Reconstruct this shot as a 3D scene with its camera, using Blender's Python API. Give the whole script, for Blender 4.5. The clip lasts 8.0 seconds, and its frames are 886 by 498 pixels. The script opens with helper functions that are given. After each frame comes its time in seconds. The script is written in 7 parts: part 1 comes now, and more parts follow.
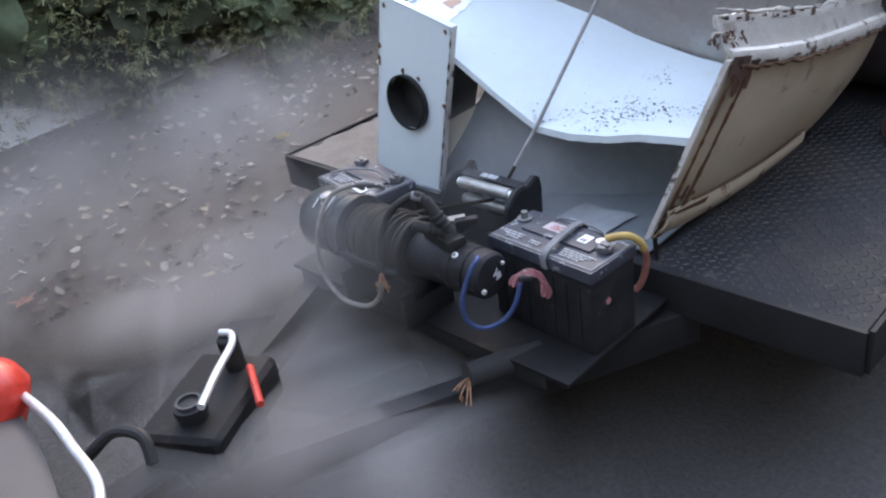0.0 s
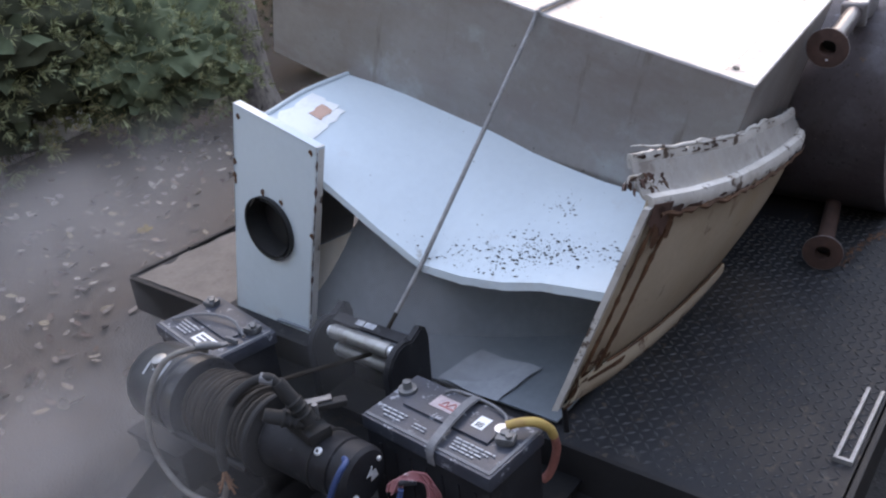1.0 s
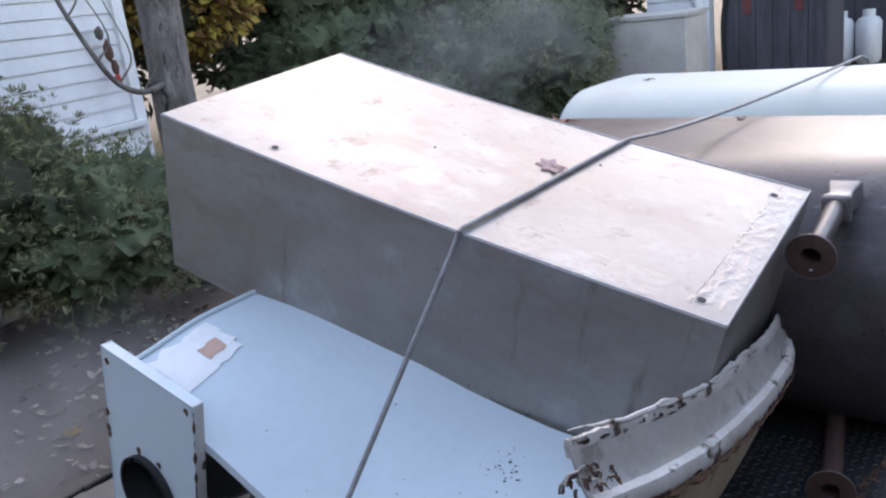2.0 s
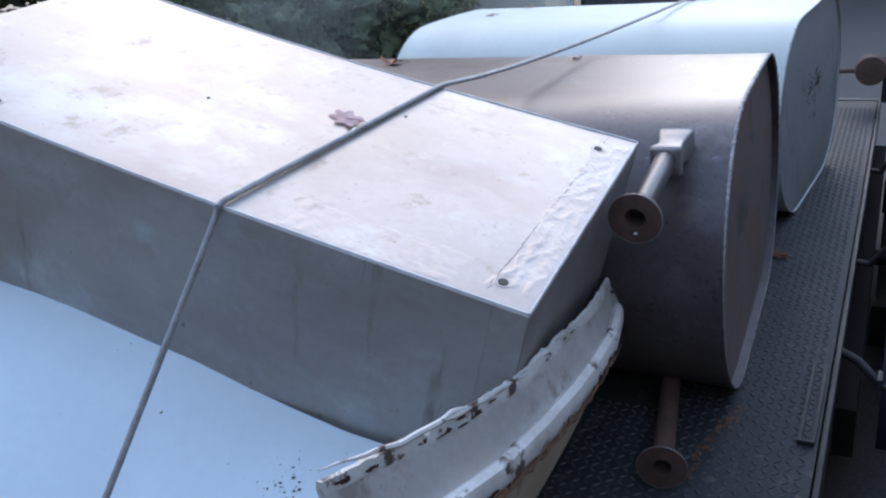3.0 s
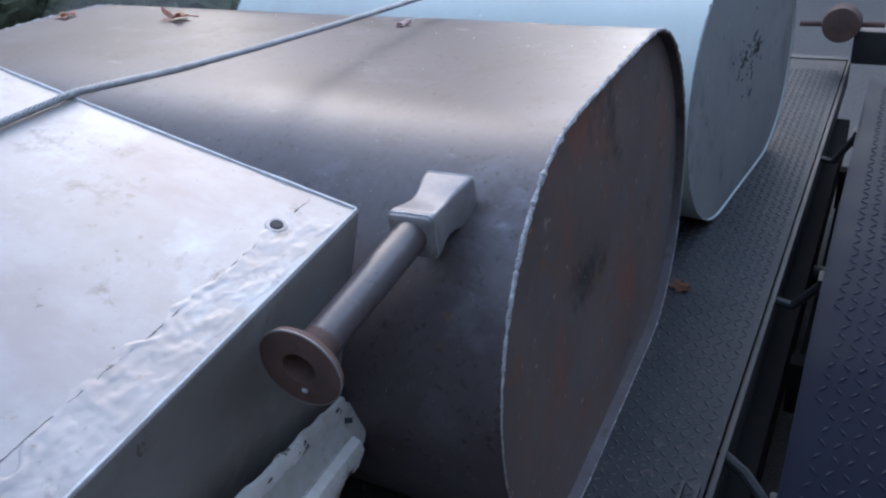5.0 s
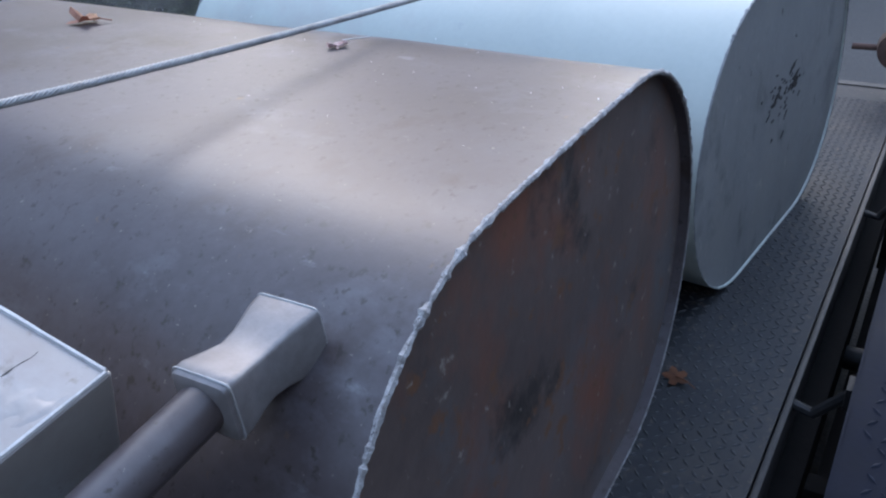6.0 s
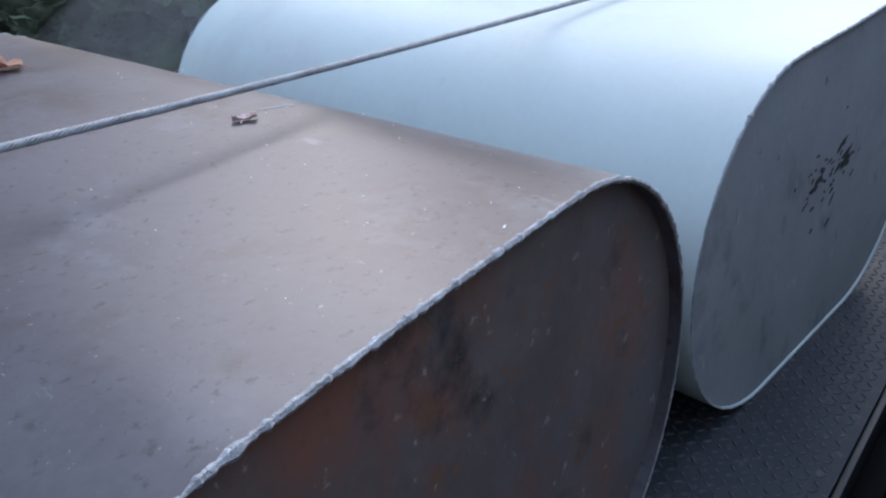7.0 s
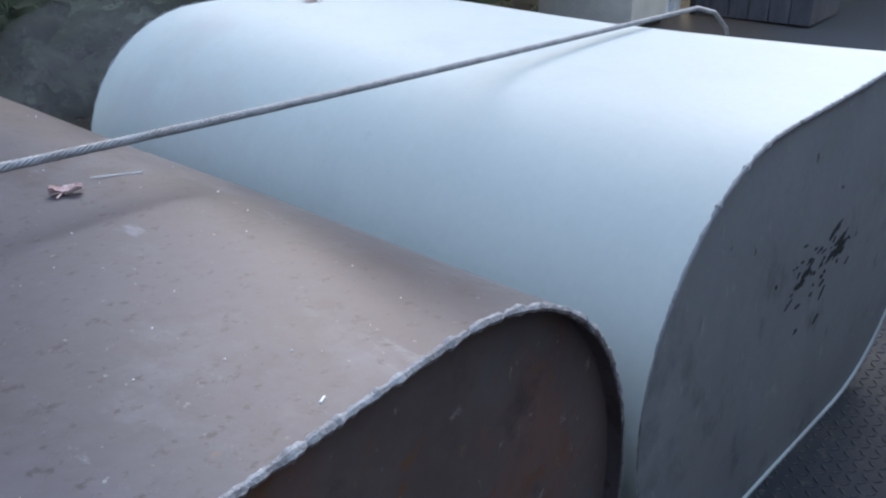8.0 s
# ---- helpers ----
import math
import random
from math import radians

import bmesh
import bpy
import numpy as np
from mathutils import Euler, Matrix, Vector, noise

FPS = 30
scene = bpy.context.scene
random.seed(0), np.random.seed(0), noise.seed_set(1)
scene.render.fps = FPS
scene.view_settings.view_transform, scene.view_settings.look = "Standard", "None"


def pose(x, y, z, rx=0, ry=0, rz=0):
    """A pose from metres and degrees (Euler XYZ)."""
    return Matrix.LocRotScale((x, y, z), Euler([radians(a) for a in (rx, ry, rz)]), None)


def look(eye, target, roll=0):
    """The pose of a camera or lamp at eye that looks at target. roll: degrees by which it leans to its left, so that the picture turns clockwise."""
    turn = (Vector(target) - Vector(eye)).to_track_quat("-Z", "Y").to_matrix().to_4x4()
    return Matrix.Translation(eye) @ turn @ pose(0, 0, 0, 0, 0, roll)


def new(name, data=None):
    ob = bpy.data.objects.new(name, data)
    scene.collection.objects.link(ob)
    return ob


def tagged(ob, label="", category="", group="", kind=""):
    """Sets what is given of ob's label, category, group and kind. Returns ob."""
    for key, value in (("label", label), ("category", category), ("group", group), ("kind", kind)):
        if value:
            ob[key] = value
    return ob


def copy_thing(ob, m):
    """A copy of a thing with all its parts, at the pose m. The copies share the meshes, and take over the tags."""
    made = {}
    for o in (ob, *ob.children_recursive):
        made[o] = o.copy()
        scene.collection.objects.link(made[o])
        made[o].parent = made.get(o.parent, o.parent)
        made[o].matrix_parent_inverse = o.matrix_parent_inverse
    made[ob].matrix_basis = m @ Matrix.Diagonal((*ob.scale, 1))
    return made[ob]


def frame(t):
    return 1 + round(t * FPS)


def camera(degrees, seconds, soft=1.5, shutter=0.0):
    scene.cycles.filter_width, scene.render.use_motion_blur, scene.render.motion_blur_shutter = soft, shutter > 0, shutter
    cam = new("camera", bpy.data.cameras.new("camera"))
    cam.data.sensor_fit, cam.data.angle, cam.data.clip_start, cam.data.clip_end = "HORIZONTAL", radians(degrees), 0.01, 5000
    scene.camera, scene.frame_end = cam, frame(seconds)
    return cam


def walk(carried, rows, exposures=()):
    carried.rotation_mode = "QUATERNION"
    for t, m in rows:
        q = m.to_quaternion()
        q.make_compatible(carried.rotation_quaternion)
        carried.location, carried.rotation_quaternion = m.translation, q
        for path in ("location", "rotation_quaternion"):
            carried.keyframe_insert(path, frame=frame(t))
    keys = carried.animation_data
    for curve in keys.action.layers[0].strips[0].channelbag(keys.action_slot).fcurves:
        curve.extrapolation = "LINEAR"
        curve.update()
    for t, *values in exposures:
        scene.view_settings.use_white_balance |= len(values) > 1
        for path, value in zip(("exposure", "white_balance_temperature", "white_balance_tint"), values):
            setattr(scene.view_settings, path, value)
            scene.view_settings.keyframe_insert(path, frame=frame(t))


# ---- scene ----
cam = camera(55.9, 8.0, soft=2.2)
PATH = [
    (0, (0.146, 0.117, 1.594), (1.319, 1.422, 0.634), -8.6),
    (0.2, (0.223, 0.166, 1.575), (1.390, 1.480, 0.617), -7.4),
    (0.5, (0.344, 0.221, 1.608), (1.5, 1.556, 0.67), -7.7),
    (0.7, (0.420, 0.288, 1.605), (1.683, 1.571, 0.732), -6.2),
    (1, (0.518, 0.371, 1.62), (1.901, 1.521, 0.747), -5.7),
    (1.5, (0.723, 0.465, 1.6), (2.101, 1.634, 0.742), -6.9),
    (1.8, (0.880, 0.473, 1.666), (2.338, 1.670, 1.001), -6.8),
    (2, (0.951, 0.486, 1.681), (2.456, 1.671, 1.104), -7.2),
    (2.2, (1.015, 0.513, 1.661), (2.578, 1.609, 1.063), -6.8),
    (3.3, (1.360, 0.466, 1.637), (2.963, 1.367, 0.850), -5.8),
    (3.5, (1.434, 0.43, 1.638), (3.031, 1.308, 0.815), -5.2),
    (4, (1.627, 0.425, 1.611), (3.257, 1.148, 0.706), -2.7),
    (4.5, (1.828, 0.457, 1.607), (3.448, 1.183, 0.685), -3.3),
    (5, (2.087, 0.4, 1.587), (3.626, 1.282, 0.663), -4.9),
    (5.2, (2.176, 0.379, 1.590), (3.697, 1.266, 0.641), -3.8),
    (6.5, (2.72, 0.452, 1.534), (4.159, 1.485, 0.605), -3.1),
    (7, (2.91, 0.394, 1.56), (4.288, 1.522, 0.648), -2.7),
    (7.5, (3.081, 0.442, 1.56), (4.512, 1.558, 0.719), -0.7),
    (8, (3.221, 0.458, 1.537), (4.613, 1.603, 0.671), -0.4),
]
walk(cam, [(t, look(eye, target, roll)) for t, eye, target, roll in PATH],
     exposures=[(0.0, 3.82, 9600, 20), (0.5, 3.66, 9800, 22), (1.0, 3.38, 9700, 23), (2.0, 3.02, 8700, 21), (3.5, 3.0, 7400, 15), (5.0, 3.14, 7500, 15), (6.5, 3.12, 7500, 15), (8.0, 2.95, 8000, 15)])

# ---- light ----
world = bpy.data.worlds.new("sky")
scene.world = world
world.use_nodes = True
wn = world.node_tree
wn.nodes.clear()
sky = wn.nodes.new("ShaderNodeTexSky")
sky.sky_type = 'NISHITA'
sky.sun_disc = False
sky.sun_elevation = radians(24)
sky.sun_rotation = radians(58)
sky.air_density, sky.dust_density, sky.ozone_density = 1.0, 0.35, 1.0
bg = wn.nodes.new("ShaderNodeBackground")
bg.inputs[1].default_value = 0.13
wo = wn.nodes.new("ShaderNodeOutputWorld")
wn.links.new(sky.outputs[0], bg.inputs[0])
wn.links.new(bg.outputs[0], wo.inputs[0])
sun_data = bpy.data.lights.new("sun", 'SUN')
sun_data.energy, sun_data.angle, sun_data.color = 0.25, radians(55), (1.0, 0.95, 0.89)
sun = new("sun", sun_data)
SUN_FROM = Vector((math.sin(radians(58)), math.cos(radians(58)), math.tan(radians(24))))
sun.matrix_world = look(SUN_FROM * 20, (0, 0, 0))


# ---- materials ----
def mat(name, base, dark=None, rough=0.5, metal=0.0, scale=6.0, fine=60.0, bump=0.15, mix=0.5, rough_var=0.15,
        spots=None, spot_scale=25.0, spot_cut=0.62, spec=0.5, stretch=(1, 1, 1), random_tint=0.0, coat=0.0, layers=()):
    """Painted, rusted or dirty surface: two scales of variation, optional chips or stains, fine relief."""
    m = bpy.data.materials.new(name)
    m.use_nodes = True
    t = m.node_tree
    t.nodes.clear()
    n = t.nodes.new
    out, b = n("ShaderNodeOutputMaterial"), n("ShaderNodeBsdfPrincipled")
    t.links.new(b.outputs[0], out.inputs[0])
    co, mp = n("ShaderNodeTexCoord"), n("ShaderNodeMapping")
    t.links.new(co.outputs["Object"], mp.inputs[0])
    mp.inputs["Scale"].default_value = stretch
    a, f = n("ShaderNodeTexNoise"), n("ShaderNodeTexNoise")
    for tex, s, d in ((a, scale, 5.0), (f, fine, 4.0)):
        tex.inputs["Scale"].default_value, tex.inputs["Detail"].default_value = s, d
        tex.inputs["Roughness"].default_value = 0.62
        t.links.new(mp.outputs[0], tex.inputs["Vector"])
    dark = dark or tuple(c * 0.6 for c in base)
    add = n("ShaderNodeMath")
    add.operation = 'MULTIPLY_ADD'
    t.links.new(f.outputs[0], add.inputs[0])
    add.inputs[1].default_value = 0.45
    t.links.new(a.outputs[0], add.inputs[2])
    ramp = n("ShaderNodeMapRange")
    ramp.inputs[1].default_value, ramp.inputs[2].default_value = 0.72 - 0.34 * mix, 0.72 + 0.34 * mix * 0.6
    t.links.new(add.outputs[0], ramp.inputs[0])
    mx = n("ShaderNodeMix")
    mx.data_type = 'RGBA'
    mx.inputs[6].default_value, mx.inputs[7].default_value = (*dark, 1), (*base, 1)
    t.links.new(ramp.outputs[0], mx.inputs[0])
    col = mx.outputs[2]
    if spots:
        sp = n("ShaderNodeTexNoise")
        sp.inputs["Scale"].default_value, sp.inputs["Detail"].default_value = spot_scale, 7.0
        sp.inputs["Roughness"].default_value = 0.7
        t.links.new(mp.outputs[0], sp.inputs["Vector"])
        cut = n("ShaderNodeMapRange")
        cut.inputs[1].default_value, cut.inputs[2].default_value = spot_cut, spot_cut + 0.035
        t.links.new(sp.outputs[0], cut.inputs[0])
        m2 = n("ShaderNodeMix")
        m2.data_type = 'RGBA'
        t.links.new(cut.outputs[0], m2.inputs[0])
        t.links.new(col, m2.inputs[6])
        m2.inputs[7].default_value = (*spots, 1)
        col = m2.outputs[2]
    for k, (lc, ls, lcut, lsoft, lstretch) in enumerate(layers):
        lm, lt, lr, lx = n("ShaderNodeMapping"), n("ShaderNodeTexNoise"), n("ShaderNodeMapRange"), n("ShaderNodeMix")
        lm.inputs["Location"].default_value, lm.inputs["Scale"].default_value = (3.1 * k + 1.7, 0.6 * k, 2.3 * k), lstretch
        t.links.new(co.outputs["Object"], lm.inputs[0])
        lt.inputs["Scale"].default_value, lt.inputs["Detail"].default_value, lt.inputs["Roughness"].default_value = ls, 8.0, 0.66
        t.links.new(lm.outputs[0], lt.inputs["Vector"])
        lr.inputs[1].default_value, lr.inputs[2].default_value = lcut, lcut + lsoft
        t.links.new(lt.outputs[0], lr.inputs[0])
        lx.data_type = 'RGBA'
        t.links.new(lr.outputs[0], lx.inputs[0])
        t.links.new(col, lx.inputs[6])
        lx.inputs[7].default_value = (*lc, 1)
        col = lx.outputs[2]
    if random_tint:
        oi, hs = n("ShaderNodeNewGeometry"), n("ShaderNodeHueSaturation")
        r = n("ShaderNodeMapRange")
        r.inputs[3].default_value, r.inputs[4].default_value = 1 - random_tint, 1 + random_tint
        t.links.new(oi.outputs["Random Per Island"], r.inputs[0])
        t.links.new(r.outputs[0], hs.inputs["Value"])
        r2 = n("ShaderNodeMapRange")
        r2.inputs[3].default_value, r2.inputs[4].default_value = 0.5 - random_tint * 0.06, 0.5 + random_tint * 0.06
        t.links.new(oi.outputs["Random Per Island"], r2.inputs[0])
        t.links.new(r2.outputs[0], hs.inputs["Hue"])
        t.links.new(col, hs.inputs["Color"])
        col = hs.outputs[0]
    t.links.new(col, b.inputs["Base Color"])
    rr = n("ShaderNodeMapRange")
    rr.inputs[3].default_value, rr.inputs[4].default_value = max(0.05, rough - rough_var), min(1, rough + rough_var)
    t.links.new(add.outputs[0], rr.inputs[0])
    t.links.new(rr.outputs[0], b.inputs["Roughness"])
    b.inputs["Metallic"].default_value = metal
    b.inputs["Specular IOR Level"].default_value = spec
    b.inputs["Coat Weight"].default_value = coat
    bp = n("ShaderNodeBump")
    bp.inputs["Strength"].default_value, bp.inputs["Distance"].default_value = bump, 0.004
    t.links.new(add.outputs[0], bp.inputs["Height"])
    t.links.new(bp.outputs[0], b.inputs["Normal"])
    return m


EVEN = (1, 1, 1)
M_BROWN = mat("brown_tank_steel", (0.082, 0.068, 0.074), (0.049, 0.036, 0.037), 0.37, 0.05, 2.2, 60, 0.14, 0.7, 0.09, spec=0.52,
              layers=[((0.064, 0.049, 0.047), 3.0, 0.5, 0.3, EVEN), ((0.08, 0.073, 0.08), 1.5, 0.52, 0.12, (1, 0.7, 1)), ((0.1, 0.088, 0.094), 4.0, 0.54, 0.18, (1, 0.6, 1)), ((0.046, 0.029, 0.025), 6.0, 0.54, 0.14, EVEN), ((0.108, 0.1, 0.11), 8.0, 0.57, 0.16, (1, 0.7, 1)), ((0.155, 0.15, 0.162), 14.0, 0.64, 0.08, (1, 0.4, 1)), ((0.034, 0.024, 0.021), 70, 0.58, 0.08, EVEN), ((0.13, 0.075, 0.04), 18, 0.66, 0.06, EVEN), ((0.2, 0.175, 0.155), 110, 0.65, 0.05, EVEN)])
# steel lightened so that pale highlights sit in its base colour
M_HIGHLIGHTSTEEL = mat("highlight_pale_steel", (0.24, 0.225, 0.225), (0.12, 0.1, 0.1), 0.42, 0.3, 9, 70, 0.25, 0.9, 0.1, spec=0.5)
M_RUSTEND = mat("rusted_plate", (0.15, 0.112, 0.104), (0.075, 0.056, 0.053), 0.5, 0.1, 3.0, 40, 0.3, 0.9, 0.1,
                layers=[((0.2, 0.082, 0.056), 2.0, 0.5, 0.12, (1, 1, 0.7)), ((0.11, 0.113, 0.122), 3.4, 0.54, 0.14, EVEN), ((0.04, 0.033, 0.032), 4.5, 0.58, 0.1, EVEN), ((0.16, 0.078, 0.045), 22, 0.57, 0.08, EVEN), ((0.26, 0.23, 0.205), 42, 0.63, 0.05, (1, 1, 0.8)), ((0.22, 0.125, 0.065), 13, 0.67, 0.04, (1, 1, 0.4))])
M_WELD = mat("weld_bead", (0.42, 0.41, 0.41), (0.1, 0.085, 0.083), 0.65, 0.1, 60, 320, 1.0, 0.9,
             layers=[((0.62, 0.61, 0.61), 150, 0.6, 0.06, EVEN), ((0.06, 0.05, 0.05), 190, 0.6, 0.06, EVEN)])
M_BLUETANK = mat("pale_blue_tank_paint", (0.472, 0.512, 0.478), (0.426, 0.468, 0.438), 0.56, 0.0, 1.6, 70, 0.05, 0.6, 0.07,
                 layers=[((0.395, 0.44, 0.425), 4, 0.53, 0.25, (1, 1, 0.3)), ((0.44, 0.42, 0.4), 1.3, 0.58, 0.15, EVEN), ((0.42, 0.45, 0.44), 26, 0.66, 0.06, (1, 0.5, 0.5)), ((0.36, 0.34, 0.31), 60, 0.72, 0.03, EVEN)])
M_TANKEND = mat("grey_flaking_paint", (0.235, 0.242, 0.25), (0.165, 0.17, 0.177), 0.65, 0.0, 5, 60, 0.3, 0.9, 0.1,
                layers=[((0.3, 0.3, 0.295), 60, 0.62, 0.06, (1, 1, 0.3)), ((0.23, 0.23, 0.225), 3.5, 0.5, 0.25, (1, 1, 0.4)), ((0.12, 0.124, 0.13), 9, 0.6, 0.12, (1, 1, 0.5)), ((0.28, 0.28, 0.27), 20, 0.64, 0.06, (1, 1, 0.5)), ((0.13, 0.135, 0.145), 3.0, 0.54, 0.12, EVEN), ((0.09, 0.09, 0.095), 12, 0.64, 0.05, (1, 1, 0.6)), ((0.05, 0.047, 0.046), 8, 0.7, 0.015, (1.4, 1, 0.7))])
M_BOX = mat("dull_aluminium", (0.332, 0.314, 0.306), (0.252, 0.224, 0.212), 0.42, 0.42, 3.0, 55, 0.07, 0.8, 0.1,
            layers=[((0.25, 0.222, 0.2), 1.7, 0.47, 0.2, (1, 0.5, 1)), ((0.36, 0.372, 0.385), 2.2, 0.54, 0.16, (1, 0.6, 1)), ((0.26, 0.226, 0.215), 4.5, 0.53, 0.12, (1.2, 0.6, 1.6)), ((0.33, 0.28, 0.265), 11.0, 0.62, 0.1, EVEN), ((0.36, 0.37, 0.37), 6.0, 0.57, 0.15, EVEN), ((0.19, 0.165, 0.148), 9.0, 0.59, 0.1, (1.4, 1.4, 0.22)), ((0.14, 0.118, 0.105), 26.0, 0.68, 0.04, (1, 1, 0.6)), ((0.22, 0.19, 0.17), 45.0, 0.62, 0.08, EVEN)])
M_FROST = mat("pale_worn_metal", (0.52, 0.52, 0.525), (0.3, 0.285, 0.28), 0.6, 0.2, 40, 150, 0.4, 0.9)
M_SEAM = mat("grey_sealant", (0.4, 0.41, 0.415), (0.29, 0.28, 0.28), 0.55, 0.6, 30, 120, 0.6, 0.9,
             layers=[((0.34, 0.28, 0.24), 14, 0.6, 0.08, EVEN)])
M_WHITE = mat("white_enamel", (0.555, 0.645, 0.69), (0.51, 0.595, 0.64), 0.42, 0.0, 2.5, 50, 0.05, 0.6, 0.08,
              spots=(0.4, 0.4, 0.37), spot_scale=14, spot_cut=0.705, layers=[((0.5, 0.53, 0.55), 5, 0.6, 0.12, EVEN), ((0.4, 0.405, 0.39), 9, 0.665, 0.06, EVEN)])
M_RUST = mat("rust", (0.135, 0.062, 0.033), (0.045, 0.021, 0.014), 0.85, 0.05, 18, 90, 0.7, 0.9)
M_CREAM = mat("cream_paint_rusting", (0.47, 0.395, 0.305), (0.38, 0.305, 0.225), 0.6, 0.0, 4, 55, 0.2, 0.8, 0.1,
              layers=[((0.42, 0.32, 0.215), 2.5, 0.5, 0.25, EVEN), ((0.2, 0.11, 0.06), 5, 0.62, 0.1, (1, 1, 0.5)), ((0.11, 0.05, 0.03), 9, 0.64, 0.05, (1, 1, 0.7))])
M_CREAMEDGE = mat("chipped_cream_edge", (0.56, 0.545, 0.52), (0.4, 0.365, 0.33), 0.65, 0.0, 9, 70, 0.5, 0.9, 0.1,
                  layers=[((0.38, 0.345, 0.31), 7, 0.52, 0.12, EVEN), ((0.085, 0.055, 0.042), 13, 0.585, 0.04, EVEN), ((0.06, 0.045, 0.04), 40, 0.66, 0.03, EVEN)])
# white paint greyed to hold the channel's shading, with dirt and rust stains
M_TROUGH = mat("chalky_paint_shaded_grey", (0.36, 0.34, 0.32), (0.25, 0.23, 0.21), 0.65, 0, 6, 60, 0.25, 0.8, 0.1,
               layers=[((0.2, 0.17, 0.15), 11, 0.57, 0.1, EVEN), ((0.34, 0.29, 0.24), 5, 0.58, 0.15, EVEN), ((0.12, 0.06, 0.04), 14, 0.68, 0.04, EVEN)])
# bright beige that stands for warm light inside the cabinet
M_LIGHTPATCH = mat("beige_light_patch", (0.8, 0.7, 0.58), (0.7, 0.6, 0.48), 0.55, 0, 5, 60, 0.1)
M_GREYIN = mat("grey_inner_sheet", (0.235, 0.275, 0.305), (0.16, 0.187, 0.21), 0.45, 0.2, 4, 50, 0.1, 0.8)
M_PAPER = mat("paper_label", (0.85, 0.85, 0.84), (0.76, 0.76, 0.75), 0.75, 0, 12, 80, 0.15)
M_ORANGE = mat("faded_orange_print", (0.62, 0.38, 0.3), (0.52, 0.3, 0.23), 0.75, 0, 20, 90, 0.05)
M_DIRT = mat("dark_grit", (0.1, 0.095, 0.09), (0.03, 0.028, 0.026), 0.95, 0, 50, 150, 0.6)
M_DECK = mat("black_tread_plate", (0.032, 0.034, 0.038), (0.015, 0.0155, 0.018), 0.56, 0.0, 4, 90, 0.3, 0.9, 0.12,
             spec=0.16, spots=(0.08, 0.068, 0.06), spot_scale=7, spot_cut=0.66, layers=[((0.075, 0.072, 0.073), 12, 0.6, 0.12, EVEN), ((0.06, 0.052, 0.047), 2.2, 0.52, 0.2, EVEN), ((0.09, 0.07, 0.058), 55, 0.58, 0.08, EVEN), ((0.1, 0.045, 0.025), 4, 0.67, 0.04, EVEN)])
M_TREAD = mat("worn_tread_bars", (0.07, 0.071, 0.076), (0.02, 0.02, 0.022), 0.46, 0.1, 9, 90, 0.15, 0.9, spec=0.3)
M_FRAME = mat("black_frame_paint", (0.024, 0.024, 0.026), (0.013, 0.012, 0.012), 0.5, 0.05, 6, 70, 0.3, 0.9, 0.15, spec=0.25,
              spots=(0.06, 0.04, 0.03), spot_scale=12, spot_cut=0.7)
# black steel darkened further, the shade under the winch put into its colour
M_SHADEBLACK = mat("shade_black_steel", (0.012, 0.012, 0.013), (0.007, 0.007, 0.008), 0.5, 0.05, 8, 60, 0.3, 0.9, 0.15, spec=0.22,
             layers=[((0.035, 0.026, 0.02), 5, 0.58, 0.1, EVEN)])
M_FENDER = mat("dark_fender_plate", (0.011, 0.0135, 0.024), (0.007, 0.008, 0.013), 0.55, 0.0, 5, 70, 0.15, 0.9, spec=0.09)
# near-black colour carrying the shade of the gap beside the fender
M_GAPBLACK = mat("gap_shade_black", (0.009, 0.008, 0.008), (0.005, 0.005, 0.005), 0.9, 0, 9, 60, 0.4, 0.9, 0.05, spec=0.08)
M_FENDERBAR = mat("worn_fender_bars", (0.024, 0.028, 0.042), (0.01, 0.0115, 0.017), 0.5, 0.0, 3.5, 70, 0.15, 0.9, spec=0.14)
M_BLACKPL = mat("black_plastic", (0.02, 0.021, 0.025), (0.01, 0.01, 0.012), 0.48, 0, 14, 120, 0.12, spec=0.3, layers=[((0.05, 0.052, 0.056), 24, 0.6, 0.1, EVEN)])
# pale spots serve as dust and as glints painted into the colour
M_GLINTDUSTPL = mat("black_plastic_dust_and_glints", (0.055, 0.063, 0.082), (0.022, 0.026, 0.035), 0.36, 0, 16, 110, 0.14, 0.9,
                spots=(0.28, 0.3, 0.33), spot_scale=34, spot_cut=0.59)
M_GLOSSPL = mat("glossy_black_paint", (0.03, 0.032, 0.037), (0.018, 0.019, 0.022), 0.26, 0, 9, 90, 0.1, 0.9, 0.1)
M_STRAP = mat("grey_webbing", (0.2, 0.205, 0.215), (0.1, 0.103, 0.11), 0.7, 0, 30, 200, 0.3, 0.9)
M_LABELP = mat("pinkish_label_paper", (0.48, 0.4, 0.41), (0.26, 0.2, 0.21), 0.55, 0, 30, 160, 0.05, 0.9)
M_DARKRUST = mat("dark_rust", (0.112, 0.06, 0.049), (0.045, 0.025, 0.021), 0.8, 0.1, 14, 80, 0.5, 0.9)
M_FLAKE = mat("bare_dark_steel", (0.028, 0.027, 0.028), (0.016, 0.015, 0.016), 0.6, 0.2, 20, 90, 0.3)
M_PLAINWALL = mat("plain_grey_wall", (0.16, 0.155, 0.15), (0.11, 0.105, 0.1), 0.85, 0, 1.5, 30, 0.2)
M_LABELW = mat("white_label_print", (0.5, 0.52, 0.54), (0.22, 0.23, 0.25), 0.6, 0, 60, 200, 0.05, 0.9)
M_LABELR = mat("red_label_print", (0.42, 0.15, 0.15), (0.3, 0.1, 0.1), 0.6, 0, 40, 200, 0.05)
